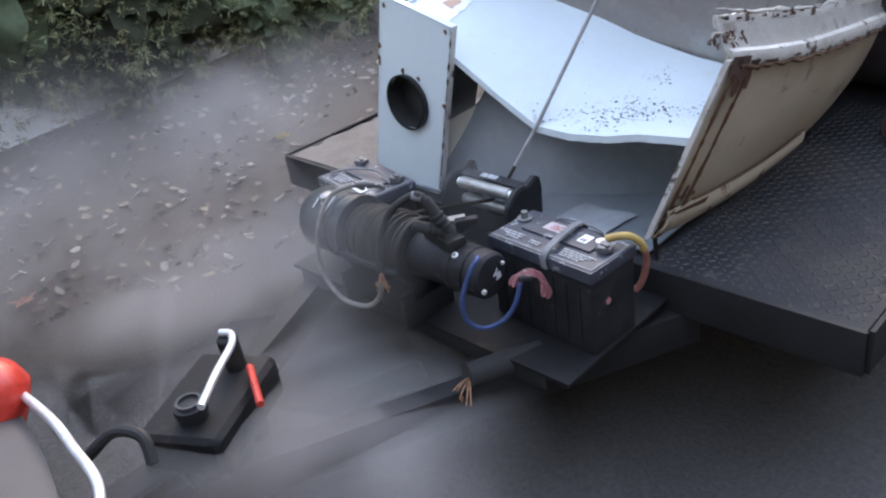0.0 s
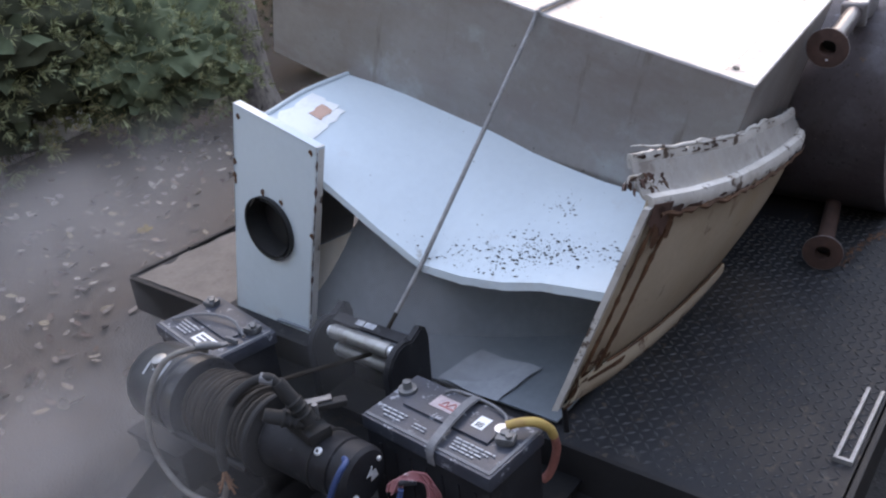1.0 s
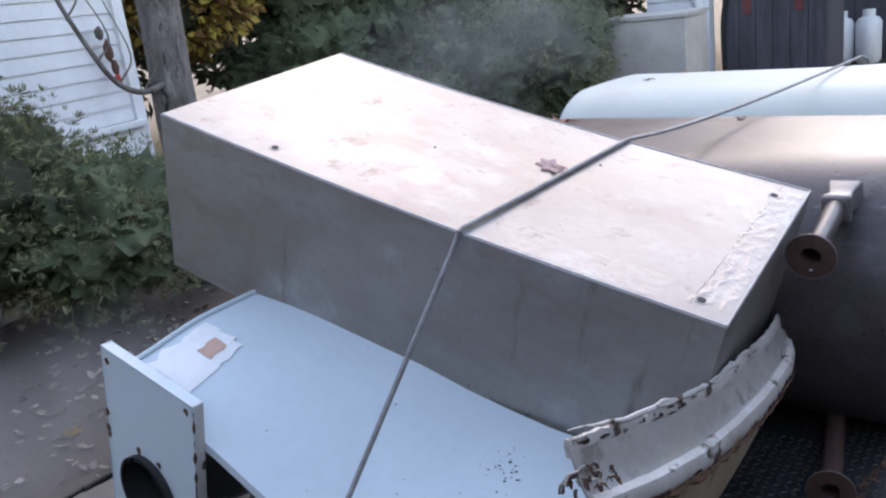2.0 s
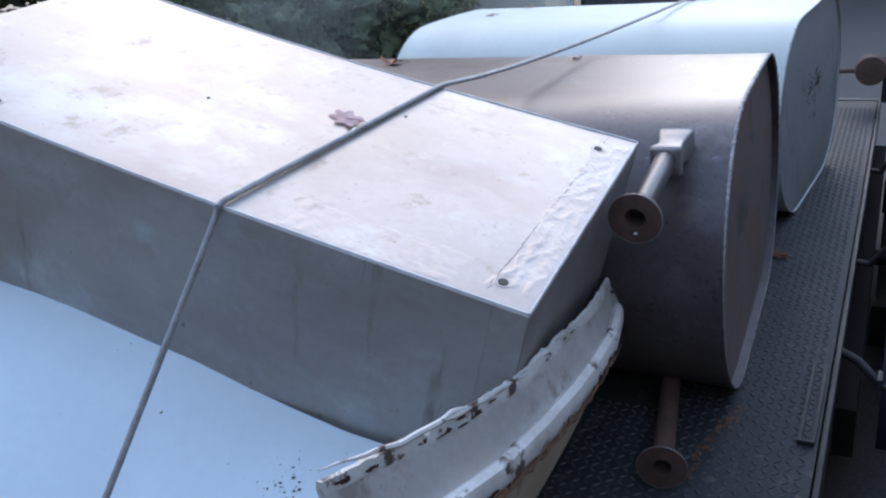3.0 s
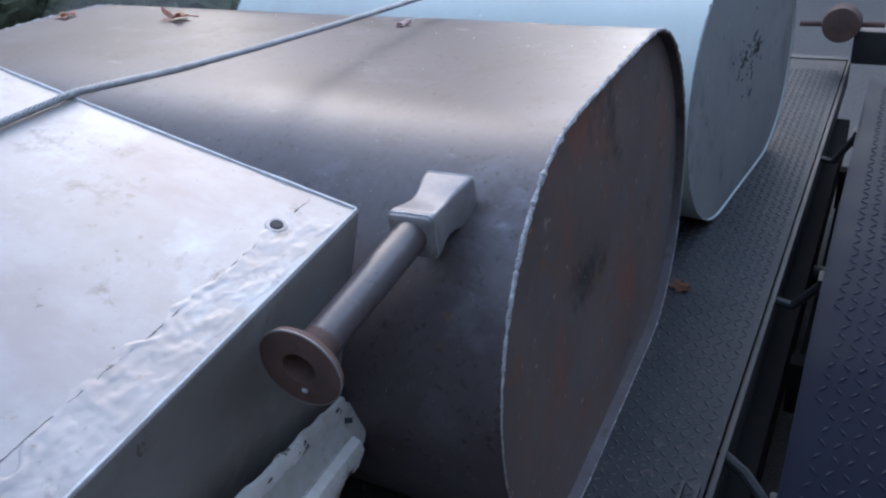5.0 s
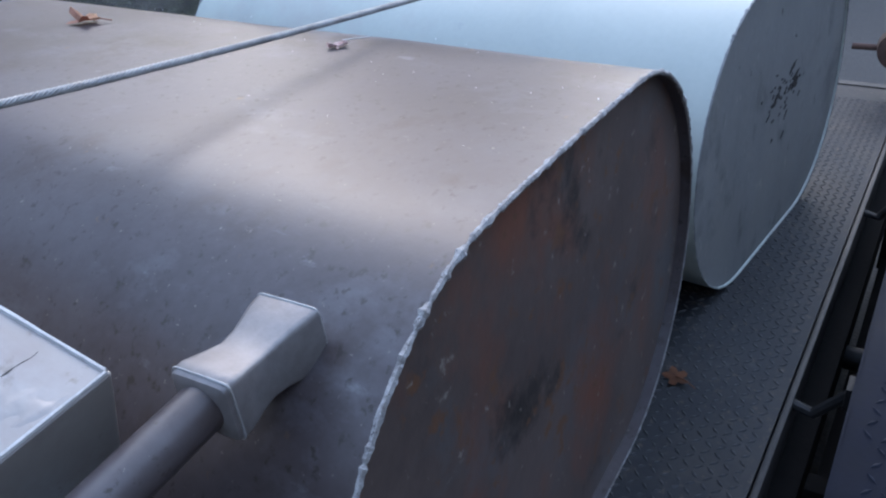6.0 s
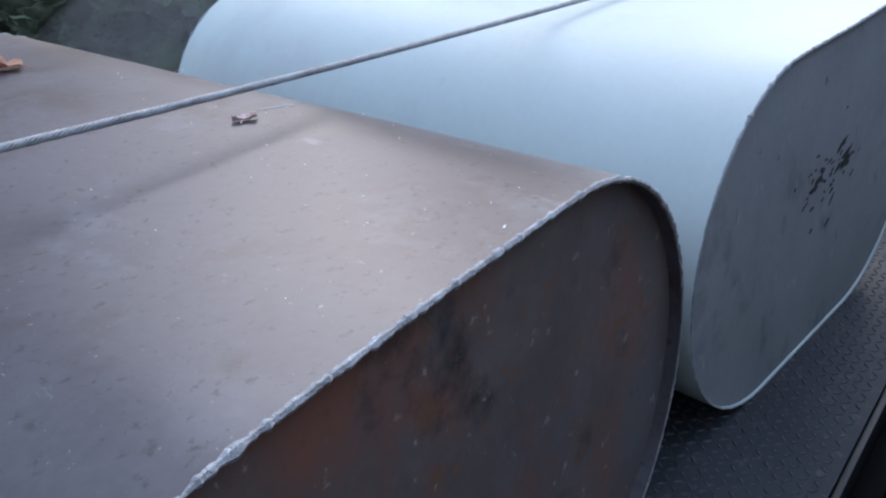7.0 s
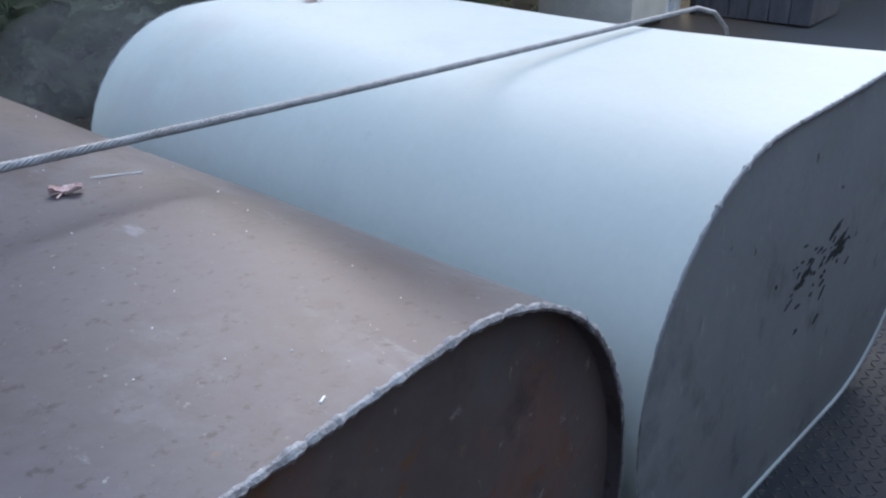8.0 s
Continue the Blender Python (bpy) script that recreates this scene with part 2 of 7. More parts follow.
M_ROLLER = mat("worn_roller_steel", (0.42, 0.42, 0.41), (0.24, 0.23, 0.215), 0.42, 0.8, 20, 90, 0.2, 0.9, 0.12,
               layers=[((0.2, 0.13, 0.08), 16, 0.6, 0.1, EVEN)])
M_LEAD = mat("dull_lead", (0.2, 0.205, 0.21), (0.09, 0.093, 0.096), 0.45, 0.5, 30, 120, 0.3, 0.9)
M_ZINC = mat("zinc_rod", (0.72, 0.74, 0.75), (0.55, 0.56, 0.57), 0.35, 0.6, 10, 80, 0.1)
M_ROPE = mat("steel_wire_rope", (0.37, 0.365, 0.365), (0.15, 0.145, 0.143), 0.5, 0.5, 30, 200, 0.15, 0.9)
M_ROPEDIRTY = mat("greasy_wire_rope", (0.042, 0.033, 0.026), (0.01, 0.008, 0.007), 0.6, 0.4, 30, 160, 0.4, 0.9)
M_RUBBER = mat("black_rubber", (0.02, 0.02, 0.021), (0.012, 0.012, 0.012), 0.7, 0, 20, 120, 0.2)
M_BLUE = mat("blue_cable", (0.028, 0.07, 0.19), (0.016, 0.04, 0.11), 0.5, 0, 20, 90, 0.1)
M_SCRAP = mat("grimy_grey_paper", (0.36, 0.39, 0.42), (0.25, 0.27, 0.29), 0.75, 0, 14, 90, 0.2, 0.9,
              layers=[((0.09, 0.085, 0.08), 26, 0.66, 0.04, EVEN)])
M_GREYCAB = mat("grimy_grey_cable", (0.24, 0.225, 0.205), (0.13, 0.115, 0.1), 0.6, 0, 14, 90, 0.1)
M_YELLOW = mat("yellow_cable", (0.46, 0.31, 0.1), (0.34, 0.19, 0.07), 0.55, 0, 14, 90, 0.1)
M_REDCAB = mat("red_cable", (0.33, 0.12, 0.1), (0.18, 0.06, 0.05), 0.55, 0, 14, 90, 0.1)
M_COPPER = mat("bare_copper", (0.48, 0.25, 0.15), (0.24, 0.12, 0.075), 0.4, 0.8, 40, 120, 0.2)
M_CLAMP = mat("faded_red_clamp", (0.5, 0.22, 0.23), (0.26, 0.07, 0.085), 0.6, 0, 16, 90, 0.15, 0.8, layers=[((0.7, 0.62, 0.62), 30, 0.56, 0.08, EVEN)])
M_RED = mat("red_plastic", (0.62, 0.045, 0.03), (0.45, 0.03, 0.02), 0.3, 0, 10, 80, 0.05)
M_GREYBODY = mat("dark_grey_bumper", (0.055, 0.053, 0.057), (0.038, 0.037, 0.04), 0.55, 0, 10, 200, 0.15)
M_LEAFDRY = mat("dry_leaf", (0.55, 0.28, 0.2), (0.36, 0.17, 0.11), 0.8, 0, 30, 120, 0.3, 0.9, random_tint=0.3)
M_DUST = mat("pale_dirt", (0.185, 0.162, 0.145), (0.11, 0.095, 0.084), 0.9, 0, 6, 70, 0.5, 0.8, layers=[((0.1, 0.08, 0.07), 18, 0.62, 0.08, EVEN)])
M_LEAFBROWN = mat("dark_brown_leaf", (0.26, 0.1, 0.05), (0.1, 0.04, 0.025), 0.8, 0, 30, 120, 0.3, 0.9)
M_LEAFPALE = mat("frosted_leaf", (0.7, 0.5, 0.48), (0.42, 0.24, 0.22), 0.8, 0, 30, 120, 0.3, 0.9, random_tint=0.3)
M_LEAFPINK = mat("frosted_pink_leaf", (0.82, 0.62, 0.6), (0.6, 0.36, 0.34), 0.8, 0, 30, 120, 0.3, 0.9)
M_LITTER = mat("fallen_leaves_mixed", (0.21, 0.15, 0.118), (0.09, 0.06, 0.043), 0.85, 0, 2.5, 60, 0.2, 0.9, random_tint=0.6)
M_LITTERPALE = mat("pale_fallen_leaves", (0.3, 0.25, 0.22), (0.15, 0.115, 0.095), 0.85, 0, 2.5, 60, 0.2, 0.9, random_tint=0.4)
M_EVER = mat("evergreen_sprays", (0.25, 0.26, 0.14), (0.08, 0.086, 0.044), 0.7, 0, 3.5, 20, 0.1, 0.8, random_tint=0.4, spec=0.2,
             layers=[((0.2, 0.15, 0.075), 1.3, 0.56, 0.1, EVEN), ((0.13, 0.17, 0.12), 2.0, 0.57, 0.1, EVEN)])
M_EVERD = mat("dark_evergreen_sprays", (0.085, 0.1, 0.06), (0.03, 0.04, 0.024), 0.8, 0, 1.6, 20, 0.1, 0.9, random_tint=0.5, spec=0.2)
M_YELLOWLEAF = mat("yellow_autumn_leaves", (0.32, 0.2, 0.05), (0.13, 0.08, 0.025), 0.75, 0, 2, 20, 0.1, 0.9, random_tint=0.5, spec=0.3)
M_BARK = mat("grey_bark", (0.2, 0.175, 0.16), (0.05, 0.04, 0.036), 0.9, 0, 16, 60, 1.0, 0.8, stretch=(1, 1, 0.35),
             layers=[((0.03, 0.024, 0.022), 18, 0.56, 0.08, (1, 1, 0.4)), ((0.3, 0.28, 0.26), 9, 0.6, 0.1, (1, 1, 0.6))])
M_SIDING = mat("white_vinyl_siding", (0.72, 0.73, 0.75), (0.62, 0.63, 0.66), 0.5, 0, 3, 60, 0.05)
M_TRIM = mat("white_trim_paint", (0.78, 0.79, 0.8), (0.68, 0.69, 0.7), 0.45, 0, 3, 60, 0.05)
M_DARKWALL = mat("dark_weathered_boards", (0.085, 0.082, 0.095), (0.045, 0.043, 0.052), 0.8, 0, 3, 40, 0.3, stretch=(1, 3, 0.4))
M_REDDARK = mat("dark_red_paint", (0.2, 0.05, 0.05), (0.09, 0.035, 0.04), 0.6, 0, 3, 40, 0.2)
M_GREYCAB2 = mat("grey_cabinet_paint", (0.58, 0.54, 0.49), (0.46, 0.43, 0.39), 0.6, 0.1, 3, 50, 0.1)
M_ROOF = mat("grey_shingles", (0.12, 0.12, 0.125), (0.06, 0.06, 0.063), 0.9, 0, 6, 60, 0.6)
M_PINE = mat("pine_ornament", (0.12, 0.05, 0.035), (0.07, 0.03, 0.02), 0.7, 0, 20, 80, 0.3)


def ground_material():
    """Dusty asphalt that passes with a ragged edge into brown soil and leaf mould past the trailer's far side."""
    m = bpy.data.materials.new("asphalt_and_soil")
    m.use_nodes = True
    t = m.node_tree
    t.nodes.clear()
    n = t.nodes.new
    out, b = n("ShaderNodeOutputMaterial"), n("ShaderNodeBsdfPrincipled")
    t.links.new(b.outputs[0], out.inputs[0])
    co, sep = n("ShaderNodeTexCoord"), n("ShaderNodeSeparateXYZ")
    t.links.new(co.outputs["Object"], sep.inputs[0])
    big, fine = n("ShaderNodeTexNoise"), n("ShaderNodeTexNoise")
    for tex, s in ((big, 1.1), (fine, 75)):
        tex.inputs["Scale"].default_value, tex.inputs["Detail"].default_value = s, 6
        t.links.new(co.outputs["Object"], tex.inputs["Vector"])
    vor = n("ShaderNodeTexVoronoi")
    vor.inputs["Scale"].default_value = 110
    t.links.new(co.outputs["Object"], vor.inputs["Vector"])

    def two(a, bb, fac):
        k = n("ShaderNodeMix")
        k.data_type = 'RGBA'
        k.inputs[6].default_value, k.inputs[7].default_value = (*a, 1), (*bb, 1)
        t.links.new(fac, k.inputs[0])
        return k.outputs[2]
    asphalt = two((0.022, 0.022, 0.023), (0.105, 0.099, 0.096), fine.outputs[0])
    soil = two((0.038, 0.027, 0.021), (0.125, 0.093, 0.074), fine.outputs[0])
    e = n("ShaderNodeMath")
    e.operation = 'MULTIPLY_ADD'
    t.links.new(big.outputs[0], e.inputs[0])
    e.inputs[1].default_value = 1.4
    t.links.new(sep.outputs[1], e.inputs[2])
    r = n("ShaderNodeMapRange")
    r.inputs[1].default_value, r.inputs[2].default_value = 3.6, 4.0
    t.links.new(e.outputs[0], r.inputs[0])
    k = n("ShaderNodeMix")
    k.data_type = 'RGBA'
    t.links.new(r.outputs[0], k.inputs[0])
    t.links.new(asphalt, k.inputs[6])
    t.links.new(soil, k.inputs[7])
    t.links.new(k.outputs[2], b.inputs["Base Color"])
    b.inputs["Roughness"].default_value = 0.85
    bp = n("ShaderNodeBump")
    bp.inputs["Strength"].default_value, bp.inputs["Distance"].default_value = 0.4, 0.006
    t.links.new(vor.outputs[0], bp.inputs["Height"])
    t.links.new(bp.outputs[0], b.inputs["Normal"])
    return m


M_GROUND = ground_material()


# ---- builders ----
def V(*a):
    return Vector(a)


def part(name, bm, material, parent=None, label="", smooth=35):
    """Links a bmesh as one mesh object under a thing or part."""
    bm.normal_update()
    for f in bm.faces:
        f.smooth = smooth > 0
    if smooth:
        lim = radians(smooth)
        for e in bm.edges:
            if len(e.link_faces) == 2 and e.calc_face_angle(0) > lim:
                e.smooth = False
    me = bpy.data.meshes.new(name)
    bm.to_mesh(me)
    bm.free()
    me.materials.append(material)
    ob = new(name, me)
    if parent:
        ob.parent = parent
    if label:
        ob["label"] = label
    return ob


def thing(name, label, category, group="", kind="", at=None):
    ob = new(name)
    ob.empty_display_size = 0.05
    if at is not None:
        ob.matrix_world = at
    return tagged(ob, label, category, group, kind)


def single(name, bm, material, label, category, group="", kind="", smooth=35):
    return tagged(part(name, bm, material, None, "", smooth), label, category, group, kind)


def block(size, at=None, bevel=0.0, segments=2, bm=None):
    bm = bm or bmesh.new()
    g = bmesh.ops.create_cube(bm, size=1.0)
    vs = g["verts"]
    bmesh.ops.scale(bm, vec=size, verts=vs)
    if bevel:
        es = list({e for v in vs for e in v.link_edges})
        r = bmesh.ops.bevel(bm, geom=es, offset=bevel, segments=segments, affect='EDGES', profile=0.7)
        vs = list({v for f in r["faces"] for v in f.verts} | {v for v in vs if v.is_valid})
    if at is not None:
        bmesh.ops.transform(bm, matrix=at, verts=vs)
    return bm


def at(x, y, z, rx=0, ry=0, rz=0):
    return pose(x, y, z, rx, ry, rz)


def frames_along(pts):
    """Tangent, side and up at each point of a polyline, carried along without twist."""
    pts = [Vector(p) for p in pts]
    out, up = [], None
    for i, p in enumerate(pts):
        tan = (pts[min(i + 1, len(pts) - 1)] - pts[max(i - 1, 0)]).normalized()
        if up is None:
            up = V(0, 0, 1) if abs(tan.z) < 0.9 else V(1, 0, 0)
        up = (up - tan * up.dot(tan)).normalized()
        out.append((p, tan, tan.cross(up), up))
    return out


def tube(pts, radius, seg=10, caps=True, bm=None):
    bm = bm or bmesh.new()
    rad = radius if callable(radius) else (lambda u: radius)
    fr = frames_along(pts)
    rings = []
    for i, (p, _, s, u) in enumerate(fr):
        r = rad(i / (len(fr) - 1))
        rings.append([bm.verts.new(p + (s * math.cos(a) + u * math.sin(a)) * r) for a in [2 * math.pi * k / seg for k in range(seg)]])
    for a, b in zip(rings, rings[1:]):
        for k in range(seg):
            bm.faces.new((a[k], a[(k + 1) % seg], b[(k + 1) % seg], b[k]))
    if caps:
        bm.faces.new(rings[0][::-1])
        bm.faces.new(rings[-1])
    bmesh.ops.recalc_face_normals(bm, faces=bm.faces[:])
    return bm


def spline(ctrl, steps=8):
    """Catmull-Rom curve through control points."""
    c = [Vector(p) for p in ctrl]
    c = [c[0] * 2 - c[1]] + c + [c[-1] * 2 - c[-2]]
    out = []
    for i in range(1, len(c) - 2):
        for k in range(steps):
            u = k / steps
            a, b, d, e = c[i - 1], c[i], c[i + 1], c[i + 2]
            out.append(0.5 * ((2 * b) + (d - a) * u + (2 * a - 5 * b + 4 * d - e) * u * u + (3 * b - a - 3 * d + e) * u ** 3))
    out.append(c[-2])
    return out


def cyl(p0, p1, r0, r1=None, seg=24, bm=None, bevel=0.0):
    r1 = r0 if r1 is None else r1
    if bevel:
        d = (Vector(p1) - Vector(p0)).normalized() * bevel
        return lathe([(Vector(p0), r0 - bevel), (Vector(p0) + d, r0), (Vector(p1) - d, r1), (Vector(p1), r1 - bevel)], seg, bm)
    return lathe([(Vector(p0), r0), (Vector(p1), r1)], seg, bm)


def lathe(rows, seg=24, bm=None, caps=True, axis=None):
    """Rings of radius r round the straight line through the given centres."""
    bm = bm or bmesh.new()
    axis = Vector(axis) if axis is not None else (rows[-1][0] - rows[0][0])
    axis = axis.normalized() if axis.length > 1e-6 else V(0, 0, 1)
    s = axis.orthogonal().normalized()
    u = axis.cross(s)
    rings = []
    made = []
    for c, r in rows:
        rings.append([bm.verts.new(c + (s * math.cos(2 * math.pi * k / seg) + u * math.sin(2 * math.pi * k / seg)) * r) for k in range(seg)])
    for a, b in zip(rings, rings[1:]):
        for k in range(seg):
            made.append(bm.faces.new((a[k], a[(k + 1) % seg], b[(k + 1) % seg], b[k])))
    if caps:
        made.append(bm.faces.new(rings[0][::-1]))
        made.append(bm.faces.new(rings[-1]))
    bmesh.ops.recalc_face_normals(bm, faces=made)
    return bm


def slab(f, nu, nv, thick, bm=None):
    """A curved plate: f(u, v) gives its upper face, thick is its depth along the normal below."""
    bm = bm or bmesh.new()
    P = [[Vector(f(i / nu, j / nv)) for j in range(nv + 1)] for i in range(nu + 1)]

    def normal(i, j):
        a = P[min(i + 1, nu)][j] - P[max(i - 1, 0)][j]
        b = P[i][min(j + 1, nv)] - P[i][max(j - 1, 0)]
        return a.cross(b).normalized()
    T = [[bm.verts.new(P[i][j]) for j in range(nv + 1)] for i in range(nu + 1)]
    B = [[bm.verts.new(P[i][j] - normal(i, j) * thick) for j in range(nv + 1)] for i in range(nu + 1)]
    for i in range(nu):
        for j in range(nv):
            bm.faces.new((T[i][j], T[i + 1][j], T[i + 1][j + 1], T[i][j + 1]))
            bm.faces.new((B[i][j], B[i][j + 1], B[i + 1][j + 1], B[i + 1][j]))
    for i in range(nu):
        bm.faces.new((T[i][0], B[i][0], B[i + 1][0], T[i + 1][0]))
        bm.faces.new((T[i][nv], T[i + 1][nv], B[i + 1][nv], B[i][nv]))
    for j in range(nv):
        bm.faces.new((T[0][j], T[0][j + 1], B[0][j + 1], B[0][j]))
        bm.faces.new((T[nu][j], B[nu][j], B[nu][j + 1], T[nu][j + 1]))
    bmesh.ops.recalc_face_normals(bm, faces=bm.faces[:])
    return bm


def prism(outline, depth, m, bm=None):
    """An outline in its own x-y plane, given depth along z, placed by m."""
    bm = bm or bmesh.new()
    a = [bm.verts.new(m @ V(x, y, 0)) for x, y in outline]
    b = [bm.verts.new(m @ V(x, y, depth)) for x, y in outline]
    made = [bm.faces.new(a[::-1]), bm.faces.new(b)]
    for k in range(len(a)):
        j = (k + 1) % len(a)
        made.append(bm.faces.new((a[k], a[j], b[j], b[k])))
    bmesh.ops.recalc_face_normals(bm, faces=made)
    return bm


def polyline(pts, u):
    """The point at fraction u along a list of points, by index."""
    k = min(int(u * (len(pts) - 1)), len(pts) - 2)
    w = u * (len(pts) - 1) - k
    return Vector(pts[k]).lerp(Vector(pts[k + 1]), w)


# ---- ground ----
def build_ground():
    bm = bmesh.new()
    xs = [-600, -60, -12] + [-6 + 0.5 * i for i in range(49)] + [24, 70, 600]
    ys = [-600, -60, -12] + [-6 + 0.5 * i for i in range(49)] + [24, 70, 600]
    grid = []
    for x in xs:
        row = []
        for y in ys:
            z = 0.03 * noise.noise(V(x * 0.6, y * 0.6, 0)) if abs(x) < 20 and abs(y) < 20 else 0.0
            z += 0.05 * max(0.0, min(1.0, (y - 4.2) / 2.0)) if y < 60 else 0.05
            row.append(bm.verts.new((x, y, z - 0.02)))
        grid.append(row)
    for i in range(len(xs) - 1):
        for j in range(len(ys) - 1):
            bm.faces.new((grid[i][j], grid[i + 1][j], grid[i + 1][j + 1], grid[i][j + 1]))
    single("ground", bm, M_GROUND, "dusty dark asphalt turning into brown soil under leaf litter", "ground", kind="structure", smooth=60)


build_ground()


# ---- trailer ----
DECK = 0.5
RIGHT, LEFT, FRONT, REAR = 0.57, 2.6, 1.69, 6.05


def tread_bars(spots, size, bm=None):
    """Raised lozenges of tread plate, each a low roof shape, at (centre, along, across, up)."""
    bm = bm or bmesh.new()
    L, W, Hh = size
    for c, a, s, u in spots:
        v = [bm.verts.new(c + a * L * k) for k in (-1, 1)] + [bm.verts.new(c + s * W * k) for k in (-1, 1)]
        top = [bm.verts.new(c + a * L * 0.55 * k + u * Hh) for k in (-1, 1)]
        l, r, b, f = v
        tl, tr = top
        for q in ((l, b, tl), (b, tr, tl), (b, r, tr), (r, f, tr), (f, tl, tr), (f, l, tl)):
            bm.faces.new(q)
    return bm


def build_trailer():
    tr = thing("utility_trailer", "black steel flatbed utility trailer with worn tread plate deck", "trailer")
    deck = part("deck", block((REAR - FRONT, LEFT - RIGHT - 0.01, 0.006), at((REAR + FRONT) / 2, (LEFT + RIGHT) / 2, DECK - 0.003)), M_DECK, tr,
                "worn black tread plate with dust and rust stains")
    rng = random.Random(4)
    spots = []
    pitch = 0.022
    for i in range(int((5.9 - 1.72) / pitch)):
        for j in range(int((1.12 - 0.6) / pitch)):
            x, y = 1.72 + i * pitch, 0.6 + j * pitch
            if 2.95 < x and y > 0.9:
                continue
            s = 1 if (i + j) % 2 else -1
            a = V(0.7, 0.7 * s, 0)
            spots.append((V(x, y, DECK), a, V(-a.y, a.x, 0), V(0, 0, 1)))
    tagged(part("tread", tread_bars(spots, (0.0112, 0.0038, 0.002)), M_TREAD, deck, "raised tread bars"), kind="stuff")
    # edge rails
    for y in (RIGHT, LEFT):
        s = 1 if y == RIGHT else -1
        bm = block((REAR - FRONT, 0.012, 0.11), at((REAR + FRONT) / 2, y - 0.006 * s, DECK - 0.05), 0.003)
        block((REAR - FRONT, 0.05, 0.01), at((REAR + FRONT) / 2, y + 0.02 * s, DECK - 0.1), 0.003, bm=bm)
        part("side_rail", bm, M_FRAME, tr)
    bm = block((0.012, LEFT - RIGHT, 0.11), at(FRONT - 0.006, (LEFT + RIGHT) / 2, DECK - 0.052), 0.003)
    block((0.05, LEFT - RIGHT, 0.01), at(FRONT + 0.02, (LEFT + RIGHT) / 2, DECK - 0.11), 0.003, bm=bm)
    part("front_rail", bm, M_FRAME, tr)
    part("rear_rail", block((0.05, LEFT - RIGHT, 0.12), at(REAR + 0.025, (LEFT + RIGHT) / 2, DECK - 0.055), 0.004), M_FRAME, tr)
    for x in (2.3, 3.1, 3.9, 4.7, 5.5):
        part("crossmember", block((0.05, LEFT - RIGHT - 0.03, 0.07), at(x, (LEFT + RIGHT) / 2, DECK - 0.045), 0.003), M_FRAME, tr)
    # stake pocket slots along the edge
    for x0, x1 in ((2.9, 3.24), (1.905, 2.16)):
        bm = bmesh.new()
        for y in (0.585, 0.612):
            block((x1 - x0, 0.008, 0.012), at((x0 + x1) / 2, y, DECK + 0.006), 0.002, bm=bm)
        block((0.008, 0.035, 0.012), at(x0, 0.599, DECK + 0.006), 0.002, bm=bm)
        part("stake_pocket", bm, M_ROPE if x0 < 2 else M_FRAME, tr)
    # drawbar: two beams meeting at the coupler
    for s in (-1, 1):
        a, b = V(1.74, 1.585 + s * 0.59, 0.345), V(0.56, 1.585 + s * 0.03, 0.345)
        d = (b - a)
        m = Matrix.Translation((a + b) / 2) @ pose(0, 0, 0, 0, 0, math.degrees(math.atan2(d.y, d.x)))
        part("tongue_beam", block((d.length, 0.055, 0.1), m, 0.006), M_FRAME, tr)
    part("winch_plate", block((0.42, 1.0, 0.012), at(1.48, 1.53, 0.425), 0.003), M_SHADEBLACK, tr, "black winch mounting plate with shade in its colour")
    part("plate_edge", block((0.012, 0.9, 0.04), at(1.276, 1.545, 0.405), 0.003), M_FRAME, tr)
    # coupler
    bm = block((0.3, 0.09, 0.09), at(0.5, 1.585, 0.38), 0.02, 3)
    cyl(V(0.36, 1.585, 0.3), V(0.36, 1.585, 0.43), 0.05, 0.045, 20, bm, 0.01)
    part("coupler", bm, M_FRAME, tr)
    # fender on the near side: long top that curves down to a creased front
    prof = [(3.27, 0.27), (3.255, 0.34), (3.262, 0.4), (3.28, 0.447), (3.4, 0.5), (3.6, 0.57), (3.8, 0.61), (4.0, 0.635), (4.2, 0.65), (4.6, 0.66), (5.0, 0.66), (5.26, 0.655), (5.38, 0.6), (5.44, 0.45), (5.45, 0.3)]
    y1 = 0.457

    def outer(x):
        return 0.14 + 0.075 * max(0.0, min(1.0, (3.95 - x) / 0.67)) ** 1.2

    def fend(u, v):
        p = polyline([(x, 0, z) for x, z in prof], u)
        return (p.x, y1 + (outer(p.x) - y1) * v, p.z)
    fd = part("fender", slab(lambda u, v: fend(u, 1 - v), 56, 4, 0.004), M_FENDER, tr, "dark blue-black tread plate fender", smooth=25)
    spots = []
    p2 = 0.028
    ups = [V(x, 0, z) for x, z in prof[3:12]]
    for i in range(int(1.9 / p2)):
        x = 3.32 + i * p2
        k = max(q for q in range(len(ups) - 1) if ups[q].x <= x)
        al = (ups[k + 1] - ups[k]).normalized()
        z = ups[k].z + (x - ups[k].x) * al.z / al.x
        up = V(-al.z, 0, al.x)
        for j in range(int((y1 - outer(x) - 0.02) / p2)):
            s = 1 if (i + j) % 2 else -1
            a = (al + V(0, s, 0)).normalized()
            spots.append((V(x, outer(x) + 0.015 + j * p2, z + 0.0005), a, up.cross(a), up))
    tagged(part("tread", tread_bars(spots, (0.012, 0.0042, 0.0018)), M_FENDERBAR, fd, "raised tread bars"), kind="stuff")
    part("front_lip", tube([V(3.276, y1, 0.449), V(3.276, outer(3.28), 0.449)], 0.006, 8), M_TREAD, fd, "worn folded crease")
